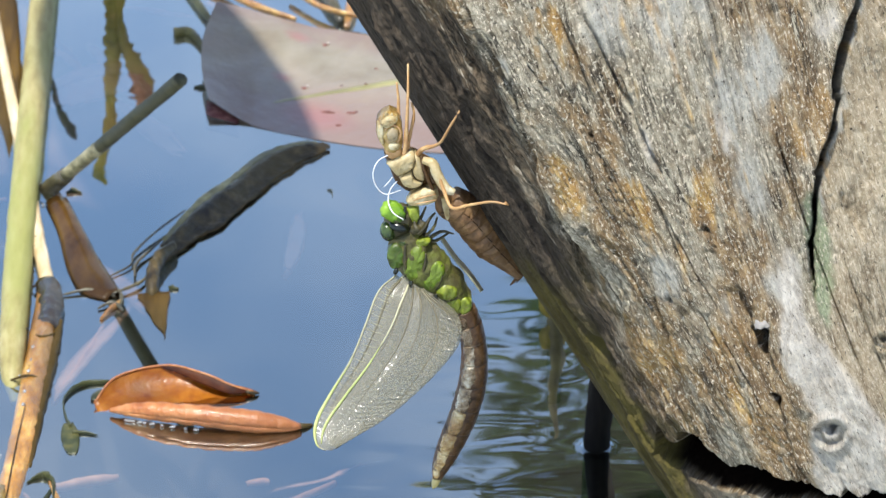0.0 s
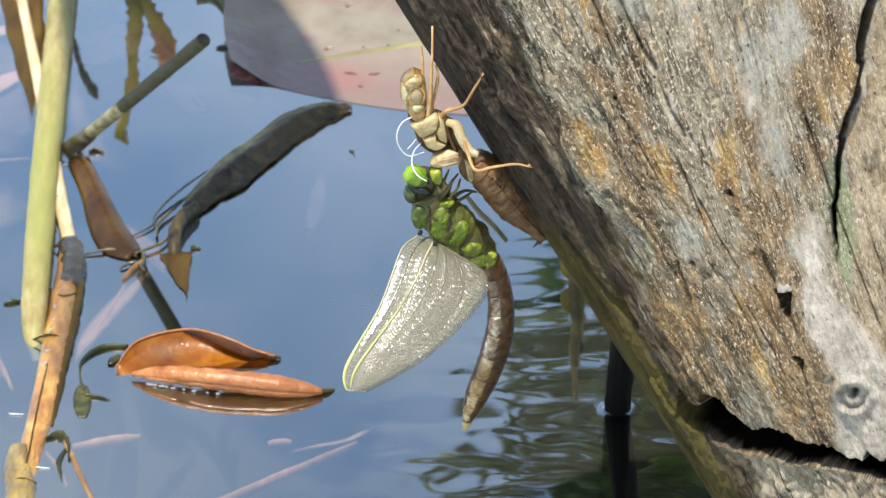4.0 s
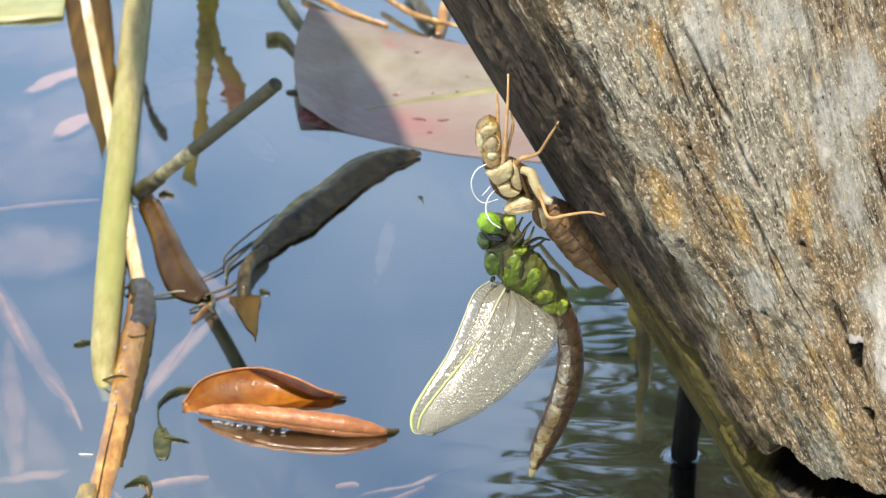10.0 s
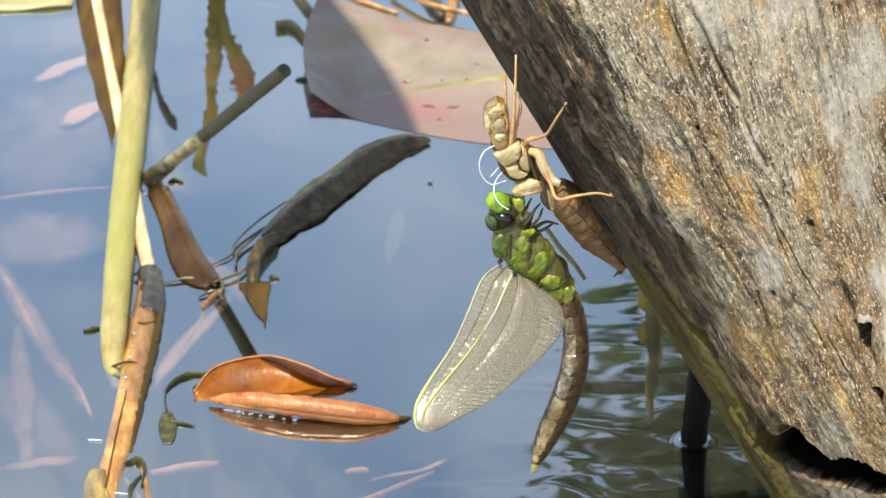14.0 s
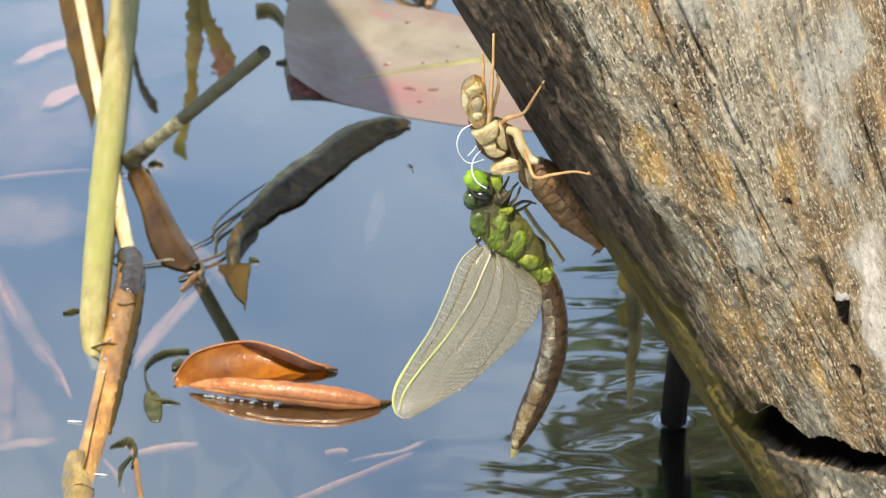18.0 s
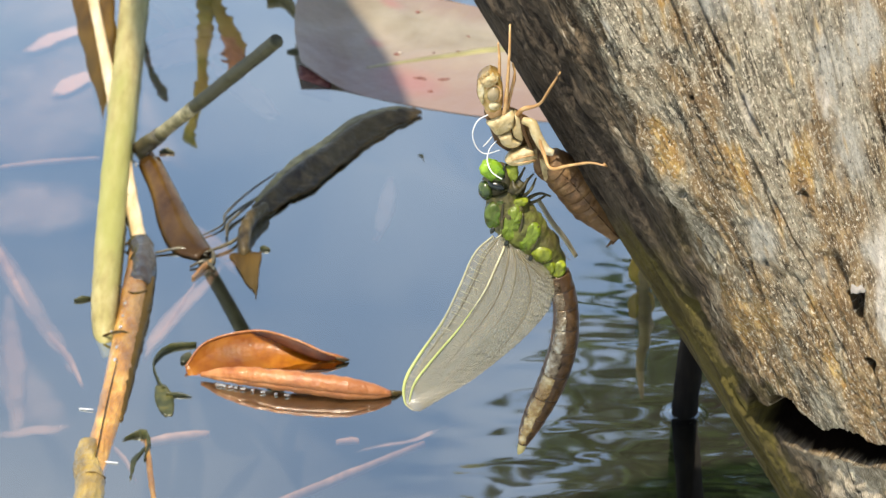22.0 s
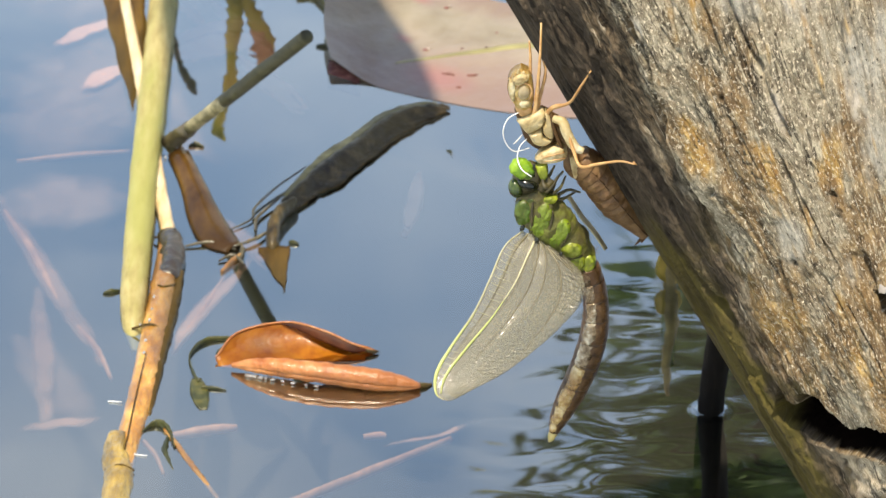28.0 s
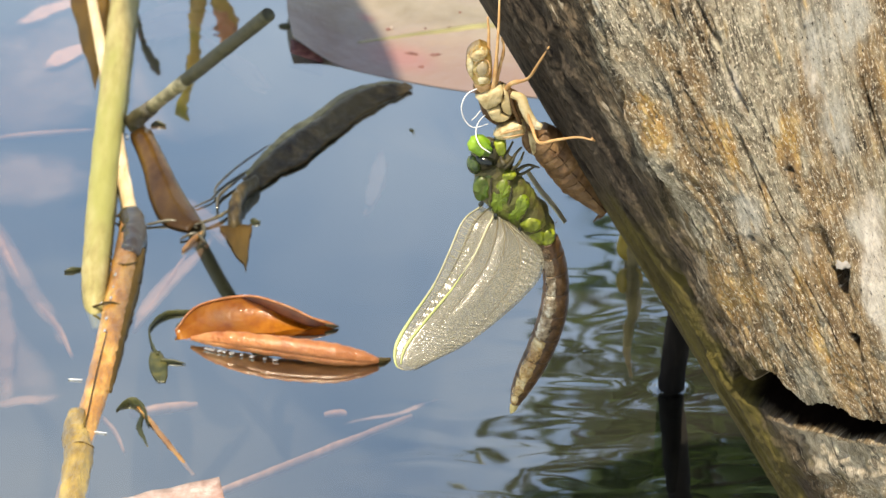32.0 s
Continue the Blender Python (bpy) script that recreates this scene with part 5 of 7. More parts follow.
curl = thing("weed_curl", (-72.0, 45.0, 0.0), "dark green weed wisp on a yellow stalk afloat on the pond", "weed")
part("wisp", tube([(-78.3, 44.6, 0.3), (-75.8, 47.4, 0.4), (-73.6, 47.8, 0.5), (-71.6, 44.0, 0.4), (-71.2, 36.5, 0.3)], [0.12, 0.9, 1.5, 1.4, 0.5], 10, 10, 0.4, 0.4), WEED, curl)
part("tail", tube([(-72.0, 42.0, 0.1), (-73.6, 36.0, 0.1), (-72.8, 27.0, 0.0)], [0.5, 0.8, 0.15], 8, 6, 0.4, 0.5), WEED, curl)
part("stalk", tube([(-72.6, 45.6, 0.2), (-70.6, 38.5, 0.2), (-67.2, 25.5, 0.0), (-63.6, 13.2, -0.5)], [0.4, 0.7, 0.8, 0.5], 8, 8, 0.5, 0.3), STRAW, curl, "yellowish half-sunken stalk")
for k, (a, b, c, r) in enumerate((((-94.1, 113.4, 0.4), (-92.0, 114.3, 0.4), (-89.8, 114.8, 0.4), 0.9), ((-47.1, 140.7, 0.4), (-45.9, 140.4, 0.4), (-44.4, 139.8, 0.4), 0.9), ((-75.9, 192.0, 0.4), (-74.0, 193.2, 0.4), (-71.8, 191.9, 0.4), 1.0), ((-43.0, 251.2, 0.4), (-41.1, 251.2, 0.4), (-38.9, 250.9, 0.4), 0.9), ((-5.9, 191.4, 0.3), (-4.6, 190.6, 0.3), (-4.4, 187.6, 0.3), 0.4))):
    s = thing("weed_scrap", b, "small olive scrap of weed on the water", "weed", "weed scraps")
    part("scrap", tube([a, b, c], [0.3 * r, r, 0.3 * r], 8, 4, 0.5, 0.3, k), WEED, s)
mat_ = thing("weed_tangle", (-60.2, 138.5, 0.0), "tangle of dark rootlets and straw bits at the waterline", "weed")
for k, (a, b, c) in enumerate((((-74.2, 137.7, 0.5), (-67.6, 139.2, 1.0), (-60.8, 136.2, 0.5)), ((-61.6, 136.8, 1.0), (-55.8, 140.8, 1.2), (-52.3, 145.6, 1.0)), ((-56.0, 145.6, 1.0), (-55.5, 153.0, 1.0), (-49.1, 164.2, 1.5)), ((-65.0, 130.3, 0.5), (-61.4, 132.4, 1.0), (-58.4, 128.9, 0.5)), ((-60.2, 140.0, 0.8), (-59.0, 135.6, 0.8), (-59.4, 130.5, 0.4)))):
    part("rootlet", tube([a, b, c], [0.3, 0.55, 0.3], 6, 6, 1, 0.5, k), DARKSTEM, mat_)
part("straw_bit", tube([(-64.1, 124.9, 0.3), (-61.3, 130.2, 0.6), (-59.0, 134.1, 0.5)], [0.7, 1.1, 0.6], 8, 5, 0.5, 0.3), STRAW, mat_, "pale straw bit")
for k, (a, b, r) in enumerate((((-89.5, 60.8, 0.2), (-86.0, 60.2, 0.4), 0.2), ((-81.6, 36.3, 0.2), (-78.4, 35.6, 0.3), 0.2))):
    s = thing("straw_hair", a, "pale splinter on the wet stem", "straw", "splinters")
    part("splinter", tube([a, b], [r, r * 0.6], 6, 3), THREAD, s)

# sunken stems, paler the nearer they lie to the surface
for k, (a, b, r) in enumerate((((-53.0, 13.7, -2.7), (-3.9, 50.3, -2.2), 1.5), ((-73.7, 51.2, -2.7), (-57.1, 54.8, -2.2), 1.6), ((-123.5, 162.1, -3.1), (-106.0, 115.2, -3.1), 2.4), ((-100.0, 102.4, -2.2), (-89.9, 77.6, -2.2), 1.4), ((-75.1, 92.6, -3.1), (-63.6, 128.5, -2.7), 1.6), ((-82.9, 287.6, -2.2), (-72.8, 260.6, -2.7), 1.6), ((-122.5, 189.7, -2.2), (-92.3, 195.9, -2.2), 0.9), ((-25.7, 52.9, -3.6), (-20.1, 53.4, -3.6), 1.2), ((-82.0, 49.6, -1.3), (-74.1, 32.3, -1.8), 1.0), ((-16.8, 152.6, -3.1), (-12.1, 180.5, -3.1), 1.4), ((-32.8, 301.6, -2.2), (-52.9, 316.2, -2.2), 1.6))):
    s = thing("sunken_reed", a, "pinkish dead reed lying just under the water", "reed", "sunken reeds")
    a, b = Vector(a) - Vector((0, 0, 1.2)), Vector(b) - Vector((0, 0, 1.2))
    part("stem", tube([a, a.lerp(b, 0.5) + Vector((1, 0, 0.4)), b], [r * 0.7, r, r * 0.6], 10, 6, 0.6, 0.3, k), PINKSTEM, s)

# The widest sheets and k = 19 are pale haze put in as colour.
for k, (a, b, w) in enumerate((((-119.0, 252.5, -1.5), (-98.0, 272.0, -1.5), 7.0), ((-109.0, 227.0, -1.5), (-93.0, 245.5, -1.5), 8.0), ((-131.2, 220.2, -5.0), (-92.4, 208.8, -6.0), 42.0), ((-127.1, 168.4, -6.0), (-90.6, 177.4, -6.0), 34.0), ((-88.0, 199.2, -4.0), (-37.6, 222.2, -4.0), 44.0), ((-84.5, 284.0, -2.5), (-73.0, 264.0, -2.5), 4.2), ((-85.7, 252.0, -1.6), (-61.3, 272.4, -1.6), 13.0), ((-66.6, 307.7, -2.5), (-42.6, 298.6, -2.5), 3.6), ((-60.2, 240.9, -1.6), (-43.7, 214.5, -1.6), 9.0), ((-116.4, 107.0, -8.0), (-93.1, 58.0, -8.0), 16.0), ((-112.5, 55.5, -5.0), (-90.3, 61.3, -5.0), 5.0), ((-127.0, 172.0, -3.0), (-92.0, 82.0, -3.0), 7.0), ((-80.5, 82.0, -3.0), (-56.0, 140.0, -3.0), 5.5), ((-88.0, 246.0, -1.4), (-56.0, 262.0, -1.4), 16.0), ((-74.0, 284.0, -2.0), (-52.0, 236.0, -2.0), 9.0), ((-66.0, 251.0, -1.6), (-43.0, 209.0, -1.6), 6.5), ((-112.1, 128.1, -6.0), (-104.7, 55.8, -6.0), 7.0), ((-22.8, 47.3, -5.0), (7.9, 62.9, -5.0), 2.0), ((-71.3, 169.4, -4.0), (-47.4, 127.8, -4.0), 6.0), ((-16.4, 146.0, -0.9), (-12.6, 184.0, -0.9), 4.8), ((-135.0, 286.0, -3.5), (-40.0, 296.0, -3.5), 56.0), ((-135.0, 232.0, -3.5), (-45.0, 246.0, -3.5), 64.0))):
    s = thing("sunken_sheet", a, "pale pinkish dead leaf under the water, the widest ones painted haze", "leaf", "sunken leaves")
    a, b = Vector(a), Vector(b)
    n_ = (b - a).cross(Vector((0, 0, 1))).normalized()
    part("blade", sheet(lambda u, v: a.lerp(b, u) + n_ * (w * math.sin(math.pi * (0.05 + 0.9 * u)) ** 0.6 * (v - 0.5) + 1.5 * noise.noise((u * 3, k, 0))) + Vector((0, 0, 0.5 * noise.noise((u * 5, v * 3, k)))), 16, 4, 0.2), PINKLEAF if k in (0, 1, 5, 7) else PALESILT if k in (6, 8, 13, 14, 15, 19) else HAZE if w > 15 else SUNKEN, s)

far_pad = thing("green_pad", (-121.2, 303.1, -0.0), "green lily pad edge floating among the reeds", "leaf")
part("blade", sheet(lambda u, v: Vector((-153.3, 296.6, 1.0)).lerp(Vector((-108.5, 297.1, 1.0)), u) + Vector((0, 45 * v - 3 * math.sin(math.pi * u) * (1 - v), 0.8 * noise.noise((u * 4, v * 4, 2)))), 24, 10, 0.5), PADGREEN, far_pad)
for k, (a, b, c, r, m) in enumerate((((-39.5, 311.4, 2.0), (-26.1, 296.8, 2.0), (-14.7, 288.2, 2.0), 1.3, STRAW), ((-16.4, 305.6, 3.0), (-6.6, 293.0, 3.0), (6.4, 285.8, 3.0), 1.0, STRAW), ((-8.3, 311.2, 2.0), (-4.1, 296.7, 2.0), (-1.7, 288.0, 1.0), 2.0, DARKSTEM), ((2.4, 307.5, 2.0), (0.9, 293.1, 2.0), (-0.1, 284.4, 1.0), 1.6, STRAW), ((-46.0, 309.7, 1.0), (-41.1, 295.3, 1.0), (-38.2, 288.2, 1.0), 1.6, OLIVE), ((-49.4, 282.9, 1.0), (-44.6, 282.9, 1.0), (-40.0, 272.4, 1.0), 1.6, OLIVE))):
    s = thing("floating_straw", b, "bent straw-coloured stem lying on the far water", "stem", "far stems")
    part("stem", tube([a, b, c], [r, r, r * 0.6], 10, 6, 0.7, 0.15, k), m, s)

stick = thing("black_stick", (60.6, 59.2, 0.0), "wet black stick standing in the water behind the log", "stick")
part("shaft", tube([(60.0, 60.5, -30.0), (60.6, 59.2, 0.0), (61.8, 60.0, 15.0), (63.6, 61.0, 34.0), (66.0, 62.0, 60.0)], [3.3, 3.3, 3.3, 3.1, 2.9], 18, 8, 1, 0.1), BLACKSTICK, stick)
bm = bmesh.new()
RINGS = [[bm.verts.new((60.6 + r * math.cos(2 * math.pi * j / 40), 59.2 + r * math.sin(2 * math.pi * j / 40), 0.03 + 0.35 * math.exp(-(r - 3.2) / 0.6))) for j in range(40)] for r in (3.1, 3.4, 3.7, 4.1, 4.6, 5.2, 6.0)]
for a, b in zip(RINGS, RINGS[1:]):
    for j in range(40):
        bm.faces.new((a[j], a[(j + 1) % 40], b[(j + 1) % 40], b[j]))
part("meniscus", bm, WATER, stick, "water drawn up round the stick")
pink = thing("pink_leaf", (-60.4, 7.6, 0.0), "pinkish wet leaf lying at the surface of the pond", "leaf")
part("blade", sheet(lambda u, v: Vector((-73.1, 4.9, 1.0)).lerp(Vector((-50.1, 14.7, 1.0)), u) + Vector((4 * v, -22 * v, 0.5 * noise.noise((u * 5, v * 3, 9)))), 16, 8, 0.4), PINKWET, pink)

# ---- larva shell ----
shell = thing("larva_shell", (13.8, -33.0, 132.6), "empty tan dragonfly larva shell clinging to the log", "insect shell")
head_ = part("head", plate([(10.8, 145.6), (12.8, 144.4), (13.6, 141.0), (13.2, 136.6), (10.6, 136.0), (8.7, 138.4), (7.8, 141.4), (8.6, 144.2)], -35.2, 1.9, 4.0, 3, 0.25), SHELLGOLD, shell, "translucent golden empty head")
part("brow", plate([(8.6, 144.2), (10.6, 145.6), (12.5, 144.6), (11.4, 143.3), (9.6, 142.9)], -36.6, 0.9, 0.8, 5, 0.3), SHELL, head_, "pale ridged brow")
part("cheek", plate([(8.2, 143.6), (9.3, 143.9), (9.6, 141.0), (9.3, 138.6), (8.5, 139.4), (8.0, 141.6)], -36.4, 0.9, 0.8, 7, 0.3), SHELL, head_, "pale cheek")
part("eye", blob((11.4, -36.9, 141.2), (1.35, 0.9, 1.8), (0, 8, 0), 22, 16), PEARL, head_, "pearly empty eye")
part("eye_rim", tube([(11.4 + 1.75 * math.cos(a), -36.9, 141.2 + 2.3 * math.sin(a)) for a in np.linspace(0, 6.28, 13)], [0.22, 0.22], 6, 3), SHELLLEG, head_, "amber rim of the eye")
part("lip", blob((11.7, -36.8, 138.4), (1.2, 0.9, 1.0), (0, 15, 0), 16, 12, 0.2, square=0.8), SHELL, head_, "pale lip")
part("chin", plate([(9.5, 138.2), (10.8, 137.6), (13.0, 137.4), (13.3, 135.4), (11.2, 134.4), (9.7, 136.2)], -35.6, 0.9, 1.5, 9, 0.3), SHELLLEG, head_, "amber chin")
for q in ((9.2, -36.4, 145.6), (10.2, -36.6, 146.6), (11.3, -36.4, 146.2), (8.2, -36.0, 144.2), (12.4, -36.2, 145.3)):
    part("crest_spike", tube([(q[0] * 0.8 + 2.1, -36.0, q[2] - 1.5), q], [0.65, 0.15], 6, 3), SHELL, head_)
part("neck", blob((12.0, -33.8, 134.5), (2.6, 2.4, 2.0), (0, 30, 0), 14, 10, 0.2), SHELLBROWN, shell, "dark opening of the neck")
# solid dark piece put in for the shade inside the thorax
part("core", blob((15.4, -33.6, 130.6), (4.4, 2.6, 5.4), (0, -20, 0), 18, 12, 0.1), SHELLBROWN, shell, "dark fill for the shaded hollow of the thorax")
for k, (o, out) in enumerate((
    ([(9.9, 133.7), (12.9, 135.5), (15.8, 136.3), (16.1, 133.7), (15.3, 132.2), (12.3, 130.9)], 1.5),
    ([(16.1, 136.2), (17.8, 134.4), (18.1, 130.9), (17.9, 129.3), (16.1, 130.2), (15.6, 132.2), (16.3, 133.8)], 1.2),
    ([(12.5, 130.5), (15.3, 131.8), (15.9, 130.0), (17.8, 128.9), (16.0, 127.7), (13.7, 128.3)], 1.5))):
    part("thorax_plate", plate(o, -36.2, out, 2.2, k, 0.22), SHELL, shell)
part("wing_case", plate([(14.0, 124.7), (15.4, 126.5), (18.4, 127.8), (20.5, 127.9), (21.2, 126.2), (20.5, 124.7), (17.6, 123.8), (15.0, 123.8)], -37.0, 1.5, 2.0, 11, 0.15), SHELL, shell, "folded wing case")
for pts in (((14.6, -38.0, 124.9), (17.6, -38.7, 126.4), (20.6, -38.4, 127.0)), ((15.0, -38.0, 124.3), (18.0, -38.7, 125.2), (20.8, -38.3, 125.6))):
    part("wing_rib", tube(pts, [0.1, 0.2, 0.1], 6, 6), SHELLLEG, shell)
part("side_wall", plate([(18.2, 134.2), (20.0, 132.4), (21.4, 128.4), (23.6, 124.6), (24.6, 120.0), (22.4, 118.6), (20.4, 121.6), (20.8, 126.0), (19.0, 129.4)], -34.6, 1.0, 2.0, 13, 0.3), SHELLTAN, shell, "tan side wall of the shell")
part("tatter", plate([(21.6, 125.4), (23.4, 124.8), (23.8, 121.4), (23.0, 119.4), (22.2, 121.8)], -36.6, 0.7, 0.6, 15, 0.4), SHELL, shell, "pale torn skin")
# dark tube put in for the shade between thigh and thorax
part("gap", tube([(17.4, -37.4, 136.0), (18.2, -37.6, 132.6), (19.4, -37.6, 129.2), (20.6, -37.4, 126.3)], [0.3, 0.55, 0.5, 0.3], 8, 6), SHELLBROWN, shell, "dark strip for the shaded gap beside the thigh")
SP = [Vector((23.6, -33.6, 122.8)), Vector((26.9, -33.4, 119.7)), Vector((29.7, -33.2, 116.1)), Vector((32.8, -33.0, 111.6)), Vector((36.1, -32.8, 107.2)), Vector((39.2, -32.6, 103.2))]
NSEG = 9
for k in range(NSEG):
    a, b = k / NSEG, (k + 1.08) / NSEG
    w = lambda t: 4.3 * (0.62 + 0.4 * math.sin(math.pi * min(1, 0.2 + 0.72 * t))) * (1 - 0.5 * max(0, t - 0.6) / 0.4)
    seg = part("abdomen_segment", tube([smooth_along(SP, a), smooth_along(SP, (a + b) / 2), smooth_along(SP, min(1, b))], [w(a) * 0.96, w((a + b) / 2) * 1.02, w(min(1, b))], 22, 4, 1, 0.08, k), SHELLTAN, shell)
    c, d = smooth_along(SP, a), (smooth_along(SP, b if b < 1 else 1) - smooth_along(SP, a)).normalized()
    n_ = d.cross(Vector((0, 1, 0))).normalized()
    part("scar", tube([c + n_ * w(a) * 0.25 + Vector((0, -w(a) * 0.96, 0)), c + d * 2.2 + n_ * w(a) * 0.3 + Vector((0, -w(a) * 0.97, 0))], [0.14, 0.2], 6, 3), SHELLBROWN, seg, "dark mark on the segment")
for q in ((38.2, -33.0, 101.2), (36.8, -33.0, 100.6)):
    part("tail_spine", tube([SP[-1], q], [0.7, 0.15], 6, 3), SHELLBROWN, shell)
LEGS = (
    ((16.6, -36.0, 135.3), (18.0, -37.0, 137.6), (21.3, -38.5, 139.5), (23.7, -40.5, 144.6), (25.8, -42.5, 149.6)),
    ((19.3, -36.5, 134.2), (20.7, -39.0, 133.3), (22.3, -42.0, 129.8), (23.9, -45.0, 127.3), (27.7, -48.0, 129.6), (32.3, -50.0, 131.4), (35.6, -51.0, 131.2)),
    ((13.8, -36.0, 135.3), (14.3, -36.0, 139.5), (14.6, -36.0, 145.4), (14.9, -35.0, 151.1), (15.0, -33.0, 156.3)),
    ((14.1, -35.0, 135.3), (14.9, -35.0, 138.6), (16.1, -34.0, 144.3), (15.6, -33.0, 146.9)),
    ((12.6, -33.0, 135.4), (12.8, -33.0, 142.4), (12.8, -32.0, 146.8), (12.5, -31.0, 150.8)),
)
for k, pts in enumerate(LEGS):
    part("leg", tube(pts, [0.6, 0.52, 0.36, 0.3, 0.2], 8, 8, 1, 0.3, k), SHELLLEG, shell)
part("thigh", tube([(18.0, -37.5, 135.0), (19.9, -38.6, 134.8), (21.0, -39.6, 132.3), (22.8, -40.6, 129.6), (24.6, -41.0, 128.8)], [0.8, 1.1, 1.15, 1.1, 0.7], 12, 6, 1, 0.15), SHELL, shell)
part("claw", tube([(35.2, -50.3, 131.4), (36.0, -50.3, 130.6)], [0.3, 0.15], 6, 2), SHELLLEG, shell)
THREADS = (
    ((10.3, -36.5, 135.9), (8.1, -36.5, 134.4), (7.0, -36.5, 131.3), (7.7, -36.5, 128.1), (9.7, -36.5, 126.2), (12.9, -36.5, 127.1)),
    ((12.2, -36.5, 129.4), (10.7, -37.5, 127.9), (10.2, -39.0, 125.8), (11.2, -41.0, 124.1), (13.4, -41.5, 122.6)),
    ((11.2, -36.5, 130.4), (10.2, -36.5, 129.0), (9.3, -36.5, 128.0)),
)
for k, pts in enumerate(THREADS):
    part("breathing_thread", tube(pts, [0.13, 0.16, 0.16, 0.11], 8, 10), THREAD, shell, "white breathing thread")

# ---- dragonfly ----
fly = thing("dragonfly", (13.5, -37, 117.5), "newly emerged green and brown dragonfly hanging below its shell", "dragonfly")
head = part("head", blob((12.6, -36.4, 119.4), (3.4, 2.8, 4.4), (0, 14, 0), 24, 18, 0.08), SEAM, fly)
part("face", blob((11.0, -37.6, 122.6), (2.45, 2.0, 2.1), (0, 22, 0), 28, 20, 0.2, 2, square=0.78), LIME, head, "lime green face")
part("lip", plate(oval(12.6, 121.9, 1.3, 1.5, 20), -38.6, 0.8, 0.8, 3, 0.3), GREEN, head, "darker green lip")
part("eye", blob((10.0, -37.6, 117.6), (1.75, 2.2, 2.3), (0, -12, 0), 26, 18), EYEOLIVE, head, "olive compound eye")
part("eye", blob((12.6, -38.2, 119.2), (2.5, 2.0, 1.35), (0, 12, 0), 26, 18), EYEDARK, head, "black compound eye")
part("jaw", plate([(14.2, 123.2), (16.4, 123.6), (17.0, 121.4), (16.2, 119.6), (14.6, 120.2)], -37.2, 1.1, 2.0, 6, 0.3), YELLOWGREEN, head)
part("jaw_edge", tube([(13.9, -38.2, 124.0), (13.6, -38.6, 122.2), (14.0, -38.4, 120.4)], [0.25, 0.4, 0.25], 8, 6), EYEDARK, head, "dark edge of the jaw")
part("mouthparts", blob((16.2, -37.0, 118.3), (2.3, 2.2, 1.9), (0, 0, 0), 20, 14, 0.5, 4), SEAM, head)
thorax = part("thorax", tube([(13.2, -36.6, 117.0), (14.8, -36.4, 113.0), (18.2, -36.2, 107.8), (22.6, -36.4, 102.4), (26.0, -36.8, 97.6)], [3.2, 4.9, 5.3, 4.7, 3.0], 30, 12, 0.85, 0.12), THORAX, fly, "olive-brown furry thorax")
for k, (o, y, out, m) in enumerate((
    (oval(11.8, 112.2, 2.1, 3.3, 4, seed=1), -39.4, 1.3, GREEN),
    (oval(15.8, 110.6, 2.3, 4.4, 12, seed=2), -40.0, 1.2, LIMEDEEP),
    (oval(19.9, 107.2, 2.3, 3.9, 22, seed=3), -39.9, 1.2, LIMEDEEP),
    (oval(22.7, 103.2, 2.5, 2.1, 20, seed=4), -39.9, 1.3, YELLOWGREEN),
    (oval(24.2, 99.8, 1.8, 1.9, 20, seed=5), -39.6, 1.1, YELLOWGREEN),
    (oval(26.6, 99.2, 1.7, 2.1, 15, seed=6), -39.0, 1.1, YELLOWGREEN),
    (oval(17.6, 115.4, 1.8, 1.1, -10, seed=7), -39.2, 0.9, YELLOWGREEN),
    (oval(13.4, 115.2, 1.2, 0.8, 10, seed=8), -39.4, 0.8, GREEN))):
    part("thorax_plate", plate(o, y + 0.45, out, 1.6, k, 0.45), m, fly, "green side plate")
for k, pts in enumerate((((13.8, -40.8, 115.4), (13.6, -41.2, 111.5), (14.0, -40.8, 107.8)), ((18.2, -40.6, 113.2), (17.8, -41.2, 109.6), (17.4, -41.0, 106.0)), ((21.6, -40.6, 110.2), (21.6, -40.8, 107.0), (20.4, -41.0, 104.2)), ((20.2, -40.8, 103.2), (22.6, -41.0, 101.5), (25.2, -40.4, 101.8)))):
    part("seam", tube([Vector(p) + Vector((0, 0.7, 0)) for p in pts], [0.25, 0.4, 0.25], 8, 8, 1, 0.6, k), SEAM, fly, "brown furrow between the plates")
for q in ((11.6, -41.4, 109.6), (14.8, -42.0, 106.8), (20.2, -42.0, 103.2)):
    part("hinge", blob(q, (0.55, 0.5, 0.8), (0, 20, 0), 12, 8, 0.3), EYEDARK, fly, "black wing hinge")
bm = bmesh.new()
rnd = random.Random(31)
for k in range(230):
    t = rnd.random()
    c = smooth_along([(13.2, -36.6, 117.0), (14.8, -36.4, 113.0), (18.2, -36.2, 107.8), (22.6, -36.4, 102.4), (26.0, -36.8, 97.6)], t)
    a = rnd.uniform(-0.6, 3.9)
    d = Vector((0.78, 0, 0.6)) * math.cos(a) + Vector((0, -1, 0)) * math.sin(a)
    p = c + d * (4.6 - 1.5 * abs(t - 0.45))
    tube([p, p + d * rnd.uniform(0.5, 1.1) + Vector((rnd.gauss(0, 0.4), rnd.gauss(0, 0.3), rnd.gauss(0, 0.4)))], [0.05, 0.02], 3, 1, bm=bm)
fuzz = part("fuzz", bm, FUZZ, fly, "short brown hairs")
tagged(fuzz, kind="stuff")
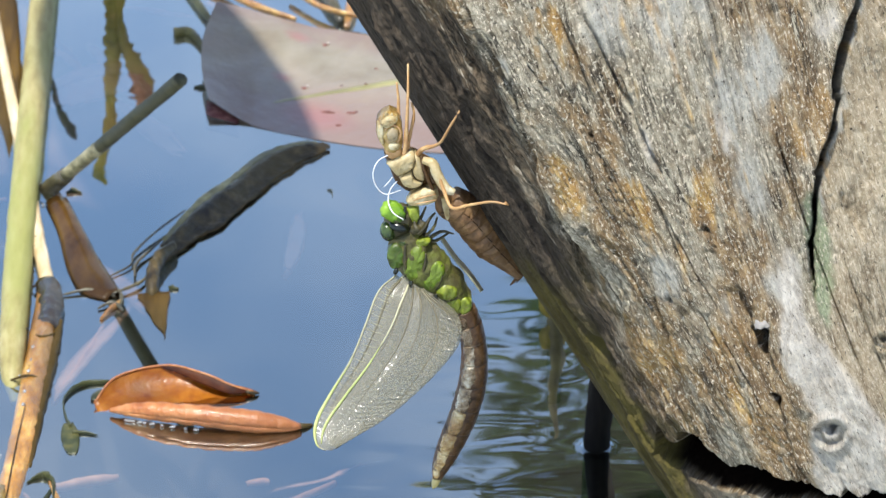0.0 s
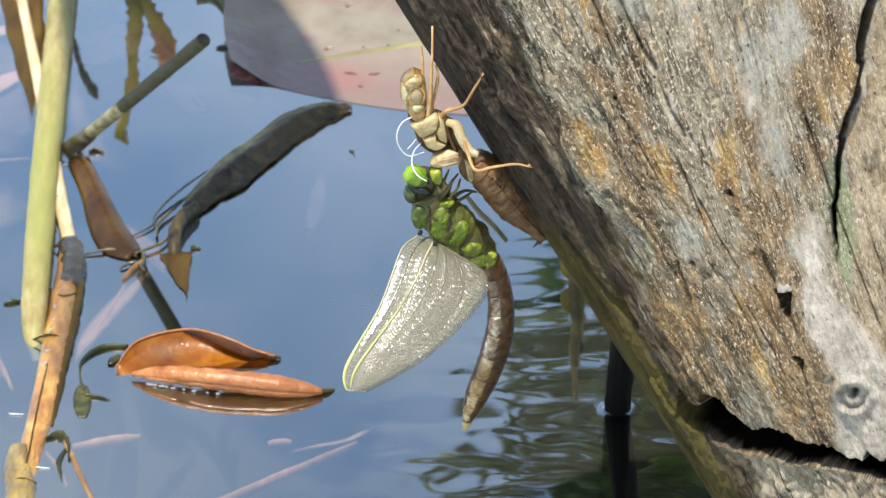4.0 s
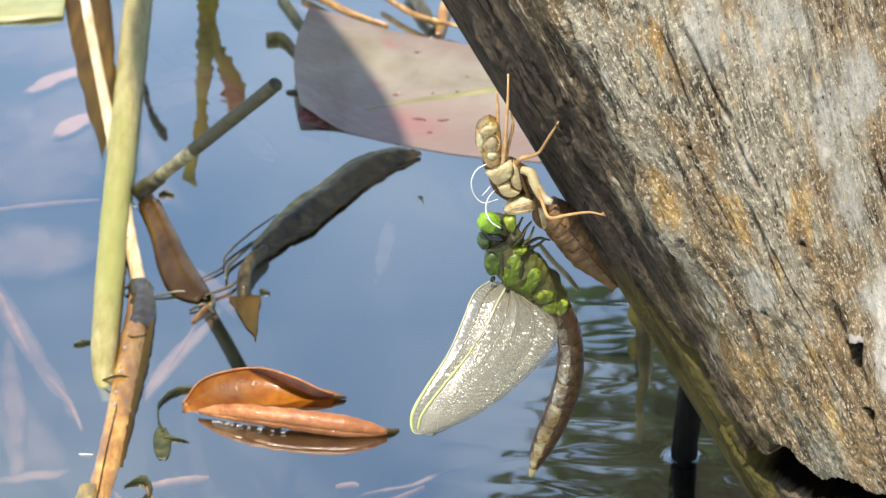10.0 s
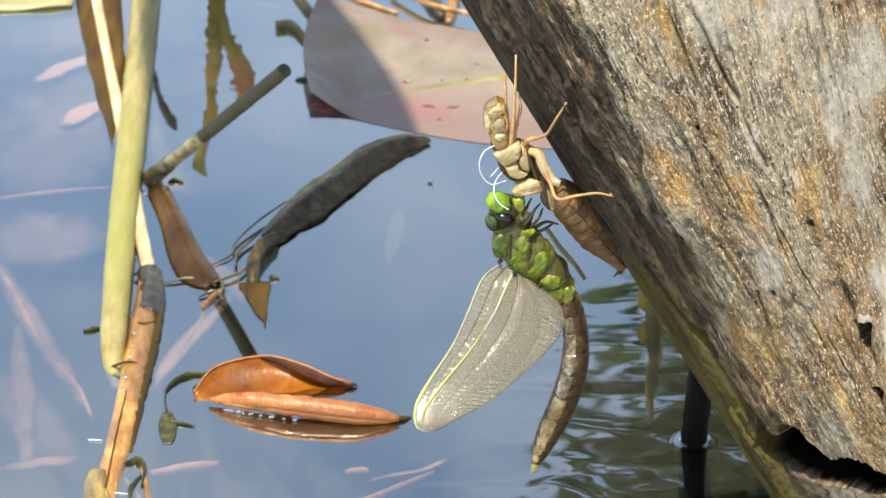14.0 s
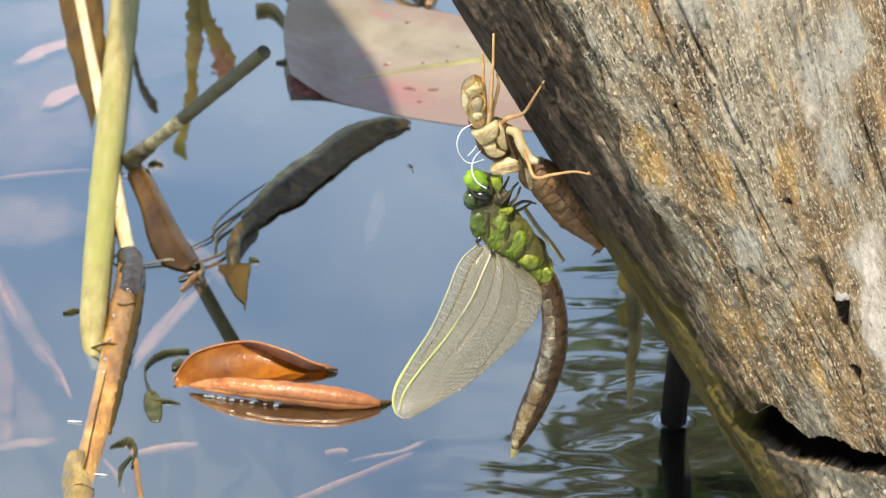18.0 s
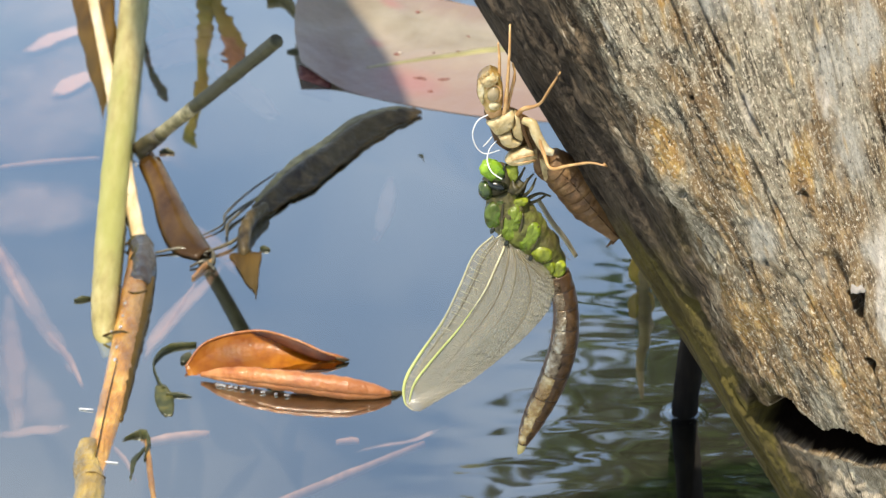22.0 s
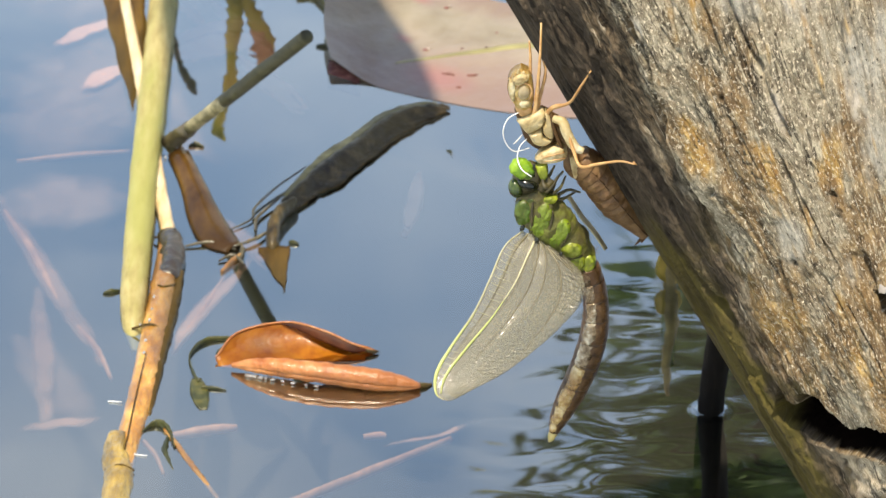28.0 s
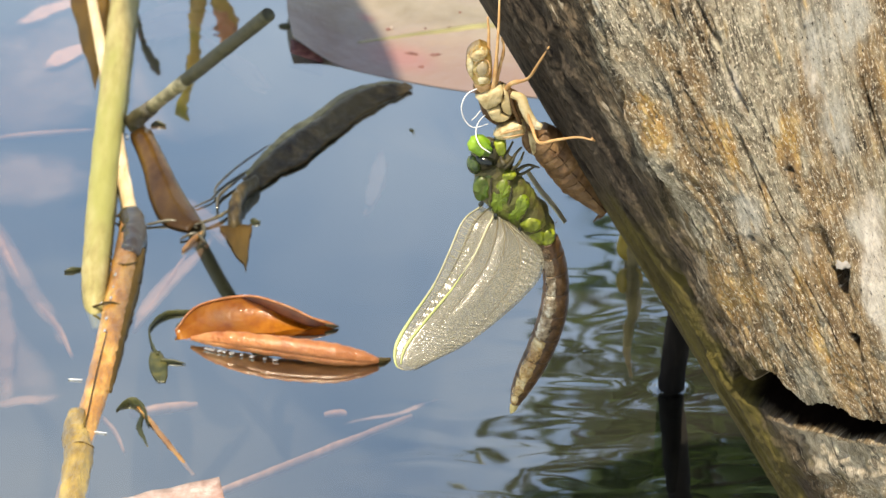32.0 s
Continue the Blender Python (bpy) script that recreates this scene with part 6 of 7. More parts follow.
AB = [Vector((26.3, -37.0, 97.3)), Vector((28.0, -37.0, 92.6)), Vector((28.8, -37.0, 86.4)), Vector((28.5, -37.0, 79.3)), Vector((26.8, -37.0, 71.4)), Vector((24.1, -37.0, 64.0)), Vector((21.6, -37.0, 57.7)), Vector((20.4, -37.0, 53.7))]
RA = [2.9, 2.75, 2.9, 3.15, 3.2, 3.0, 2.3, 1.2]
abdomen = thing("abdomen", AB[0], "brown and silver segmented abdomen", "")
del abdomen["label"]
abdomen.location = (AB[0] - Vector((13.5, -37, 117.5))) * MM
abdomen.parent = fly


def girth(t):
    f = t * (len(RA) - 1)
    k = min(int(f), len(RA) - 2)
    return RA[k] + (RA[k + 1] - RA[k]) * (f - k)


NA = 9
for k in range(NA):
    a, b = k / NA, (k + 1) / NA
    mid = (a + b) / 2
    pts = [smooth_along(AB, a), smooth_along(AB, mid), smooth_along(AB, b)]
    seg = part("segment", tube(pts, [girth(a) * 0.99, girth(mid) * 1.015, girth(b) * 0.985], 22, 6, 1, 0.05, k), ABDOMEN, abdomen)
    # paler plate along one side, the abdomen's highlight put into its colour
    off = Vector((-0.3, -0.5, 0))
    part("flank", tube([p + off * girth(mid) for p in (pts[0].lerp(pts[1], 0.03), pts[1], pts[2].lerp(pts[1], 0.03))], [girth(a) * 0.55, girth(mid) * 0.62, girth(b) * 0.53], 16, 5, 1, 0.22, k), GOLD if k > 4 else SILVER, seg, "bronze flank plate" if k > 4 else "flank plate coloured silvery for its highlight")
    part("ring", tube([pts[2] - (pts[2] - pts[1]).normalized() * 0.11, pts[2] + (pts[2] - pts[1]).normalized() * 0.11], [girth(b) * 1.005, girth(b) * 1.005], 22, 2), RING, seg, "dark joint")
part("tail_tip", tube([(20.5, -37.0, 54.3), (19.9, -37.0, 51.9), (19.4, -37.0, 50.7)], [1.15, 0.85, 0.25], 10, 4), PALETIP, abdomen, "pale tail tip")

for k, pts in enumerate((((17.7, -37.0, 115.8), (18.8, -36.0, 118.9), (20.4, -35.0, 120.6)), ((18.8, -36.0, 114.6), (21.7, -35.0, 115.8), (24.4, -35.0, 115.2)), ((15.7, -38.0, 117.6), (17.2, -37.0, 120.3), (18.4, -36.0, 122.6)), ((16.9, -38.0, 115.2), (19.7, -37.5, 117.7), (20.9, -36.0, 120.0)), ((18.2, -37.0, 113.7), (20.9, -36.0, 114.3), (23.4, -35.0, 115.5)), ((16.6, -39.0, 117.5), (18.1, -39.0, 119.2), (19.1, -38.0, 120.9)))):
    part("leg", tube(pts, [0.5, 0.36, 0.22], 8, 6), SEAM, fly, "dark gripping leg")

# wings: leading edge, trailing edge
FORE_A = [Vector((11.7, -41.2, 108.4)), Vector((7.6, -41.6, 104.0)), Vector((4.5, -41.9, 95.7)), Vector((1.3, -42.0, 87.4)), Vector((-3.9, -42.0, 78.3)), Vector((-6.9, -41.6, 71.3)), Vector((-6.8, -41.2, 65.8)), Vector((-4.7, -41.0, 63.4))]
FORE_B = [Vector((19.4, -41.4, 103.6)), Vector((24.3, -41.8, 98.0)), Vector((24.5, -42.2, 91.2)), Vector((20.0, -42.4, 84.3)), Vector((13.5, -42.2, 77.2)), Vector((7.5, -42.0, 71.6)), Vector((1.5, -41.6, 67.2)), Vector((-3.5, -41.0, 63.4))]
HIND_A = [p + Vector((2.6, 2.6, -0.4)) for p in FORE_A]
HIND_B = [p + Vector((0.7, 2.4, -0.7)) for p in FORE_B]
# folds that fan out from the root: how far across at the root, at mid-length and at the tip; height
FOLDS = ((0.16, 0.1, 0.12, -0.35), (0.36, 0.24, 0.2, 0.12), (0.46, 0.4, 0.5, -0.5), (0.56, 0.56, 0.85, 0.3), (0.68, 0.86, 1.3, -0.45), (0.78, 1.2, 2.0, 0.4))


def wing_sheet(A, B, ph):
    LA, LB = curve_points(A, 30), curve_points(B, 30)

    def f(u, v):
        p = along(LA, u).lerp(along(LB, u), v)
        for v0, v1, v2, h in FOLDS:
            at = v0 + (v1 - v0) * min(1, 2 * u) + (v2 - v1) * max(0, 2 * u - 1)
            p.y -= 0.85 * h * math.exp(-(((v - at) / 0.05) ** 2)) * max(0.12, 1 - 1.1 * u)
        # ribs across the wing, tallest along the trailing edge
        n = noise.noise((u * 5, v * 4, ph))
        rib = math.sin(2 * math.pi * (36 * u - 2.0 * v + 0.8 * n + 0.7 * noise.noise((u * 16, v * 6, ph))))
        tall = 0.012 + 0.17 * v**1.6 * max(0.1, 0.55 + 1.1 * noise.noise((u * 9, v * 7, ph + 3)))
        p.y += tall * rib + 0.3 * n + (0.03 + 0.07 * v * v) * noise.noise((u * 26, v * 9, ph + 6))
        p.y -= 1.2 * math.sin(math.pi * v) * math.sin(math.pi * min(1, u + 0.1)) + 22 * u
        p.z += 12.7 * u
        return p
    return f


def on_wing(f, u, v, out=0.12):
    return f(u, v) - Vector((0, out, 0))


WINGS = {}
for name_, A, B, ph, lab in (("forewing", FORE_A, FORE_B, 0.4, "crumpled clear forewing, still drying"), ("hindwing", HIND_A, HIND_B, 1.9, "crumpled clear hindwing, still drying")):
    f = wing_sheet(A, B, ph)
    w = WINGS[name_] = part(name_, sheet(f, 280, 56, 0.05), WING, fly, lab)
    part("leading_vein", tube([on_wing(f, u, 0.005) for u in np.linspace(0, 0.98, 24)], [0.2, 0.24, 0.2, 0.12], 8, 2), VEINPALE, w)
    if name_ == "hindwing":
        continue
    part("lime_edge", tube([on_wing(f, u, 0.012, 0.2) for u in np.linspace(0.42, 0.9, 16)], [0.12, 0.3, 0.4, 0.36, 0.15], 8, 2, 0.7), VEINLIME, w, "lime green leading vein")
    part("lime_vein", tube([on_wing(f, u, 0.235 - 0.19 * (u - 0.36), 0.25) for u in np.linspace(0.36, 0.86, 16)], [0.1, 0.26, 0.3, 0.3, 0.15], 8, 2, 0.7), VEINLIME, w, "lime green main vein")
    part("main_vein", tube([on_wing(f, u, 0.36 - 0.34 * u, 0.2) for u in np.linspace(0.02, 0.36, 10)], [0.26, 0.2, 0.16], 8, 2), VEINPALE, w)
    for v0, v1, v2, h in FOLDS:
        us = [u for u in np.linspace(0.01, 0.62 if h < 0 else 0.42, 40) if 0.02 < v0 + (v1 - v0) * min(1, 2 * u) + (v2 - v1) * max(0, 2 * u - 1) < 0.97]
        part("fold_vein", tube([on_wing(f, u, v0 + (v1 - v0) * min(1, 2 * u) + (v2 - v1) * max(0, 2 * u - 1), 0.08) for u in us], [0.2, 0.1, 0.03], 6, 1), VEINDARK, w)
    for k in range(26):
        u = 0.1 + 0.032 * k
        part("cross_vein", tube([on_wing(f, u, 0.015, 0.1), on_wing(f, u + 0.008, 0.07, 0.1), on_wing(f, u + 0.012, max(0.1, 0.2 - 0.19 * max(0, u - 0.36)), 0.1)], [0.03, 0.045, 0.03], 5, 3), VEINPALE, w)
FAR = [Vector((21.4, -34.0, 113.4)), Vector((24.4, -34.0, 108.2)), Vector((27.6, -34.0, 103.9)), Vector((30.2, -34.0, 99.8))]
part("far_wing", sheet(lambda u, v: smooth_along(FAR, u) + Vector((0.8 * v, 0.6 * v, 0.6 * v * math.sin(math.pi * (0.1 + 0.8 * u)) + 0.2 * noise.noise((u * 9, v * 4, 2)))), 20, 5, 0.15), FARWING, fly, "folded far wing seen edge on")
part("far_wing_edge", tube([p + Vector((0.2, -0.2, 0.1)) for p in FAR], [0.16, 0.24, 0.24, 0.14], 8, 6), VEINPALE, fly)

# ---- bushes over the pond, seen mirrored in the water ----
def bush(at, seed, spread, leaves, label):
    rnd = random.Random(seed)
    t = thing("bush", at, label, "bush", "bushes")
    base = Vector(at)
    verts, faces = [], []
    for k in range(7):
        tip = base + Vector((rnd.uniform(-1, 1) * spread[0], rnd.uniform(-1, 1) * spread[1], spread[2] * rnd.uniform(0.55, 1)))
        mid = base.lerp(tip, 0.5) + Vector((rnd.uniform(-150, 150), rnd.uniform(-150, 150), 200))
        part("branch", tube([base, mid, tip], [30, 16, 4], 8, 6, 1, 0.2, k), TWIG, t)
        line = curve_points([base, mid, tip], 12)
        for _ in range(leaves // 7):
            q = line[rnd.randrange(8, len(line))] + Vector((rnd.gauss(0, 130), rnd.gauss(0, 130), rnd.gauss(0, 130)))
            m = Euler((rnd.uniform(-1, 1), rnd.uniform(-1, 1), rnd.uniform(0, 6.28))).to_matrix()
            l, w = rnd.uniform(50, 95), rnd.uniform(14, 26)
            n0 = len(verts)
            for i in range(5):
                u = i / 4
                h = w * math.sin(math.pi * (0.08 + 0.9 * u)) * (1 - 0.3 * u)
                for s in (-1, 0, 1):
                    verts.append((q + m @ Vector((s * h, l * u, 0.15 * abs(s) * h - 0.2 * l * u * u))) * MM - base * MM)
            for i in range(4):
                for j in (0, 1):
                    a = n0 + i * 3 + j
                    faces.append((a, a + 1, a + 4, a + 3))
    me = bpy.data.meshes.new("foliage")
    me.from_pydata([tuple(v) for v in verts], [], faces)
    me.materials.append(LEAFGREEN)
    ob = new("foliage", me)
    ob.parent = t
    tagged(ob, kind="stuff")


def leaf_cloud(parent, base, places, size, rnd):
    """One mesh of small bent leaves at the given places (mm)."""
    verts, faces = [], []
    for q in places:
        m = Euler((rnd.uniform(-1, 1), rnd.uniform(-1, 1), rnd.uniform(0, 6.28))).to_matrix()
        l = rnd.uniform(*size)
        w = l * rnd.uniform(0.16, 0.26)
        n0 = len(verts)
        for i in range(5):
            u = i / 4
            h = w * math.sin(math.pi * (0.08 + 0.9 * u)) * (1 - 0.3 * u)
            for k in (-1, 0, 1):
                verts.append(tuple((Vector(q) + m @ Vector((k * h, l * u, 0.15 * abs(k) * h - 0.2 * l * u * u)) - base) * MM))
        for i in range(4):
            for j in (0, 1):
                a = n0 + i * 3 + j
                faces.append((a, a + 1, a + 4, a + 3))
    me = bpy.data.meshes.new("foliage")
    me.from_pydata(verts, [], faces)
    me.materials.append(LEAFGREEN)
    ob = new("foliage", me)
    ob.parent = parent
    tagged(ob, kind="stuff")


def overhanging_tree():
    rnd = random.Random(4)
    base = Vector((1500, 3800, -70))
    t = thing("tree", base, "leafy green tree whose low boughs overhang the pond", "tree")
    part("trunk", tube([base, base + Vector((-60, -20, 900)), base + Vector((-160, -40, 2000)), base + Vector((-120, 0, 3600))], [130, 105, 85, 50], 14, 8, 1, 0.12), TWIG, t)
    for k, tip in enumerate(((150, 3600, 2300), (110, 3500, 2520), (350, 3750, 2150), (500, 3400, 2750), (2600, 3700, 2700), (900, 3300, 2100))):
        tip = Vector(tip)
        mid = base.lerp(tip, 0.5) + Vector((0, 0, 1050))
        part("bough", tube([base + Vector((-150, -30, 1700)), mid, tip], [46, 26, 5], 8, 8, 1, 0.15, k), TWIG, t)
    places = []
    while len(places) < 4300:
        x, y, z = rnd.uniform(40, 1500), rnd.uniform(3300, 3950), rnd.uniform(1880, 3000)
        edge = 225 - (z - 2000) * 0.36 + 130 * noise.noise((z * 0.006, y * 0.002, 3)) + 60 * noise.noise((z * 0.02, y * 0.006, 5))
        gap = noise.noise((x * 0.007, y * 0.004, z * 0.011))
        if x > edge and gap > (-0.15 if x < edge + 200 else -0.5) and rnd.random() < 1.15 - x / 1900:
            places.append((x, y, z))
    # the dense heart of the crown over the log
    while len(places) < 5600:
        x, y, z = rnd.uniform(150, 480), rnd.uniform(3300, 3950), rnd.uniform(2300, 3000)
        if x > 175 + 60 * noise.noise((z * 0.008, y * 0.003, 9)):
            places.append((x, y, z))
    leaf_cloud(t, base, places, (48, 90), rnd)


overhanging_tree()
bush((2600, 5200, -60), 5, (900, 600, 3000), 1600, "leafy green bush overhanging the far edge of the pond")
bush((-3600, 5200, -60), 8, (900, 600, 1700), 1200, "leafy green bush overhanging the far edge of the pond")

yellow = thing("hidden_reed", (52.7, 121.5, 0.0), "yellowed reed standing in the water close behind the log", "reed")
part("stem", tube([(52.7, 122.0, -25), (52.7, 121.5, 0), (53.4, 121.0, 12), (52.2, 121.5, 24), (53.0, 122.0, 36)], [1.7, 2.0, 1.7, 1.2, 0.4], 12, 10, 1, 0.4), HUSK, yellow)
part("leaf", sheet(lambda u, v: Vector((54.0, 120.2, 1 + 8 * u)) + Vector((-4 * u, 1.0 * u, 0)) + Vector((0.9, 0, 0.5)) * (7 * (v - 0.5) * math.sin(math.pi * (0.1 + 0.85 * u))), 14, 4, 0.3), YELLOWREED, yellow, "bent dry leaf")
sedge = thing("sedge", (-67.5, 296.6, 0.0), "yellow-green forked sedge standing in the pond", "sedge")
for k, (pts, w) in enumerate((
    (((-67.5, -8), (-67.7, 7), (-68.1, 18.5), (-69.2, 27.6), (-69.4, 36.5), (-71.6, 44.5), (-73.5, 51.0), (-71.5, 55.5)), [1.2, 1.4, 1.7, 1.0, 1.3, 0.8, 1.3, 0.3]),
    (((-66.3, -8), (-64.8, 7.3), (-61.9, 15.0), (-58.0, 22.0), (-57.2, 25.5)), [0.8, 1.2, 1.6, 1.2, 0.3]),
    (((-62.2, 16.0), (-60.2, 22.0), (-59.6, 27.6), (-61.5, 30.0)), [0.8, 2.0, 2.2, 0.6]),
    (((-88.0, 10.0), (-86.0, 20.0), (-84.2, 30.0), (-81.0, 37.0), (-79.6, 40.0)), [0.3, 0.5, 0.6, 1.1, 0.3]))):
    part("blade", tube([(x, 296.6, h) for x, h in pts], [1.45 * r for r in w], 8, 10, 0.4, 0.7, k), (YELLOWREED, YELLOWREED, RUSTPALE, WEED)[k], sedge)
# Out of view, added to cast the shadow over the pad and the stub.
shade = thing("shade_reed", (-420, 330, 0), "unseen broad-leaved reed added to shade the lily pad and stub", "reed")
part("stem", tube([(-420, 330, -60), (-410, 325, 140), (-300, 305, 262), (-160, 290, 280), (-112, 282, 268)], [4, 3.6, 3, 2.2, 1.6], 10, 10), REED, shade)


def arching_leaf(u, v):
    w = 34 * math.sin(math.pi * (0.04 + 0.94 * u)) ** 0.75
    c = Vector((-112 + 55 * u, 282 - 215 * u, 268 - 12 * u * u))
    return c + Vector((w * (2 * v - 1), w * 0.2 * (2 * v - 1), 5 * (2 * v - 1) ** 2))


part("leaf", sheet(arching_leaf, 24, 8, 0.5), REED, shade, "broad arching leaf")

# ---- what moves ----
# seconds, swing away from the eye, sideways swing
FLY = [
    (0, -0.52, 0.28),
    (0.5, 0.54, -0.30),
    (1, -1.39, 0.49),
    (1.5, 1.55, -0.57),
    (2, 0.35, -0.22),
    (2.5, 0.67, -0.04),
    (3, -0.15, 0.57),
    (3.5, 5.19, -0.76),
    (5.5, 11.62, -2.15),
    (6, 7.01, -0.54),
    (6.5, 8.35, -1.63),
    (7, 9.49, -3.03),
    (7.5, 6.55, -1.10),
    (8, 4.94, -1.13),
    (8.5, 11.68, -2.39),
    (9, 13.15, -3.44),
    (9.5, 12.67, -2.66),
    (10, 8.86, -0.99),
    (10.5, 8.10, -1.54),
    (11, 8.68, -2.16),
    (11.5, 3.33, 0.12),
    (12, 3.61, 0.70),
    (12.5, 1.64, 0.24),
    (13, 0.00, -0.00),
    (13.5, 1.47, 0.68),
    (14, 2.53, 0.48),
    (14.5, -0.69, 0.80),
    (16.5, -2.67, 1.55),
    (17, -2.30, 1.17),
    (17.5, -3.54, 1.32),
    (18, -0.55, 0.33),
    (18.5, -3.63, 1.33),
    (19, -3.41, 1.40),
    (19.5, -3.44, 1.29),
    (20, -2.84, 1.19),
    (20.5, 2.80, -0.15),
    (21, -2.76, 1.29),
    (21.5, -1.68, 0.96),
    (22, -3.86, 1.51),
    (22.5, -2.18, 1.15),
    (23, -2.54, 1.19),
    (23.5, 3.94, -1.29),
    (24, 1.37, -0.32),
    (24.5, 0.26, 0.74),
    (25, -1.79, 1.09),
    (25.5, -0.68, 1.24),
    (27.5, 0.25, 0.87),
    (28, 0.93, 0.85),
    (28.5, 1.01, 0.29),
    (29, -1.14, 0.84),
    (29.5, -0.11, 1.13),
    (30, 0.30, 0.85),
    (30.5, -1.14, 1.37),
    (31, -0.45, 1.37),
    (31.5, -0.55, 1.39),
    (32, 3.72, 0.29),
]
# seconds, how far the wings blow towards the eye and sideways
WING_ROWS = [
    (0, -11.0, -1.0),
    (0.5, -15.0, -1.0),
    (1, -5.0, 0.0),
    (1.5, -18.0, -1.0),
    (2, -14.0, -1.0),
    (2.5, -15.0, -1.0),
    (3, -10.0, 0.0),
    (3.5, -29.0, -2.0),
    (5.5, -45.0, -3.0),
    (6, -32.0, -1.0),
    (6.5, -37.0, -2.0),
    (7, -42.0, -4.0),
    (7.5, -31.0, -1.0),
    (8, -27.0, -1.0),
    (8.5, -46.0, -3.0),
    (9, -50.0, -4.0),
    (9.5, -48.0, -3.0),
    (10, -37.0, -1.0),
    (10.5, -36.0, -2.0),
    (11, -38.0, -2.0),
    (11.5, -21.0, 0.0),
    (12, -21.0, 0.0),
    (12.5, -16.0, 0.0),
    (13, -10.0, 0.0),
    (13.5, -15.0, 0.0),
    (14, -18.0, 0.0),
    (14.5, -7.0, 0.0),
    (16.5, 4.0, 0.0),
    (17, 4.0, 0.0),
    (17.5, 5.0, 0.0),
    (18, -6.0, 0.0),
    (18.5, 5.0, 0.0),
    (19, 5.0, 0.0),
    (19.5, 5.0, 0.0),
    (20, 5.0, 0.0),
    (20.5, -20.0, -1.0),
    (21, 5.0, 0.0),
    (21.5, 1.0, 0.0),
    (22, 6.0, 0.0),
    (22.5, 6.0, 0.0),
    (23, 6.0, 0.0),
    (23.5, -23.0, -1.0),
    (24, -14.0, 0.0),
    (24.5, -10.0, 0.0),
    (25, -1.0, 0.0),
    (25.5, -6.0, 0.0),
    (27.5, -10.0, 0.0),
    (28, -12.0, 0.0),
    (28.5, -12.0, 0.0),
    (29, -4.0, 0.0),
    (29.5, -8.0, 0.0),
    (30, -10.0, 0.0),
    (30.5, -3.0, 0.0),
    (31, -6.0, 0.0),
    (31.5, -6.0, 0.0),
    (32, -21.0, 0.0),
]
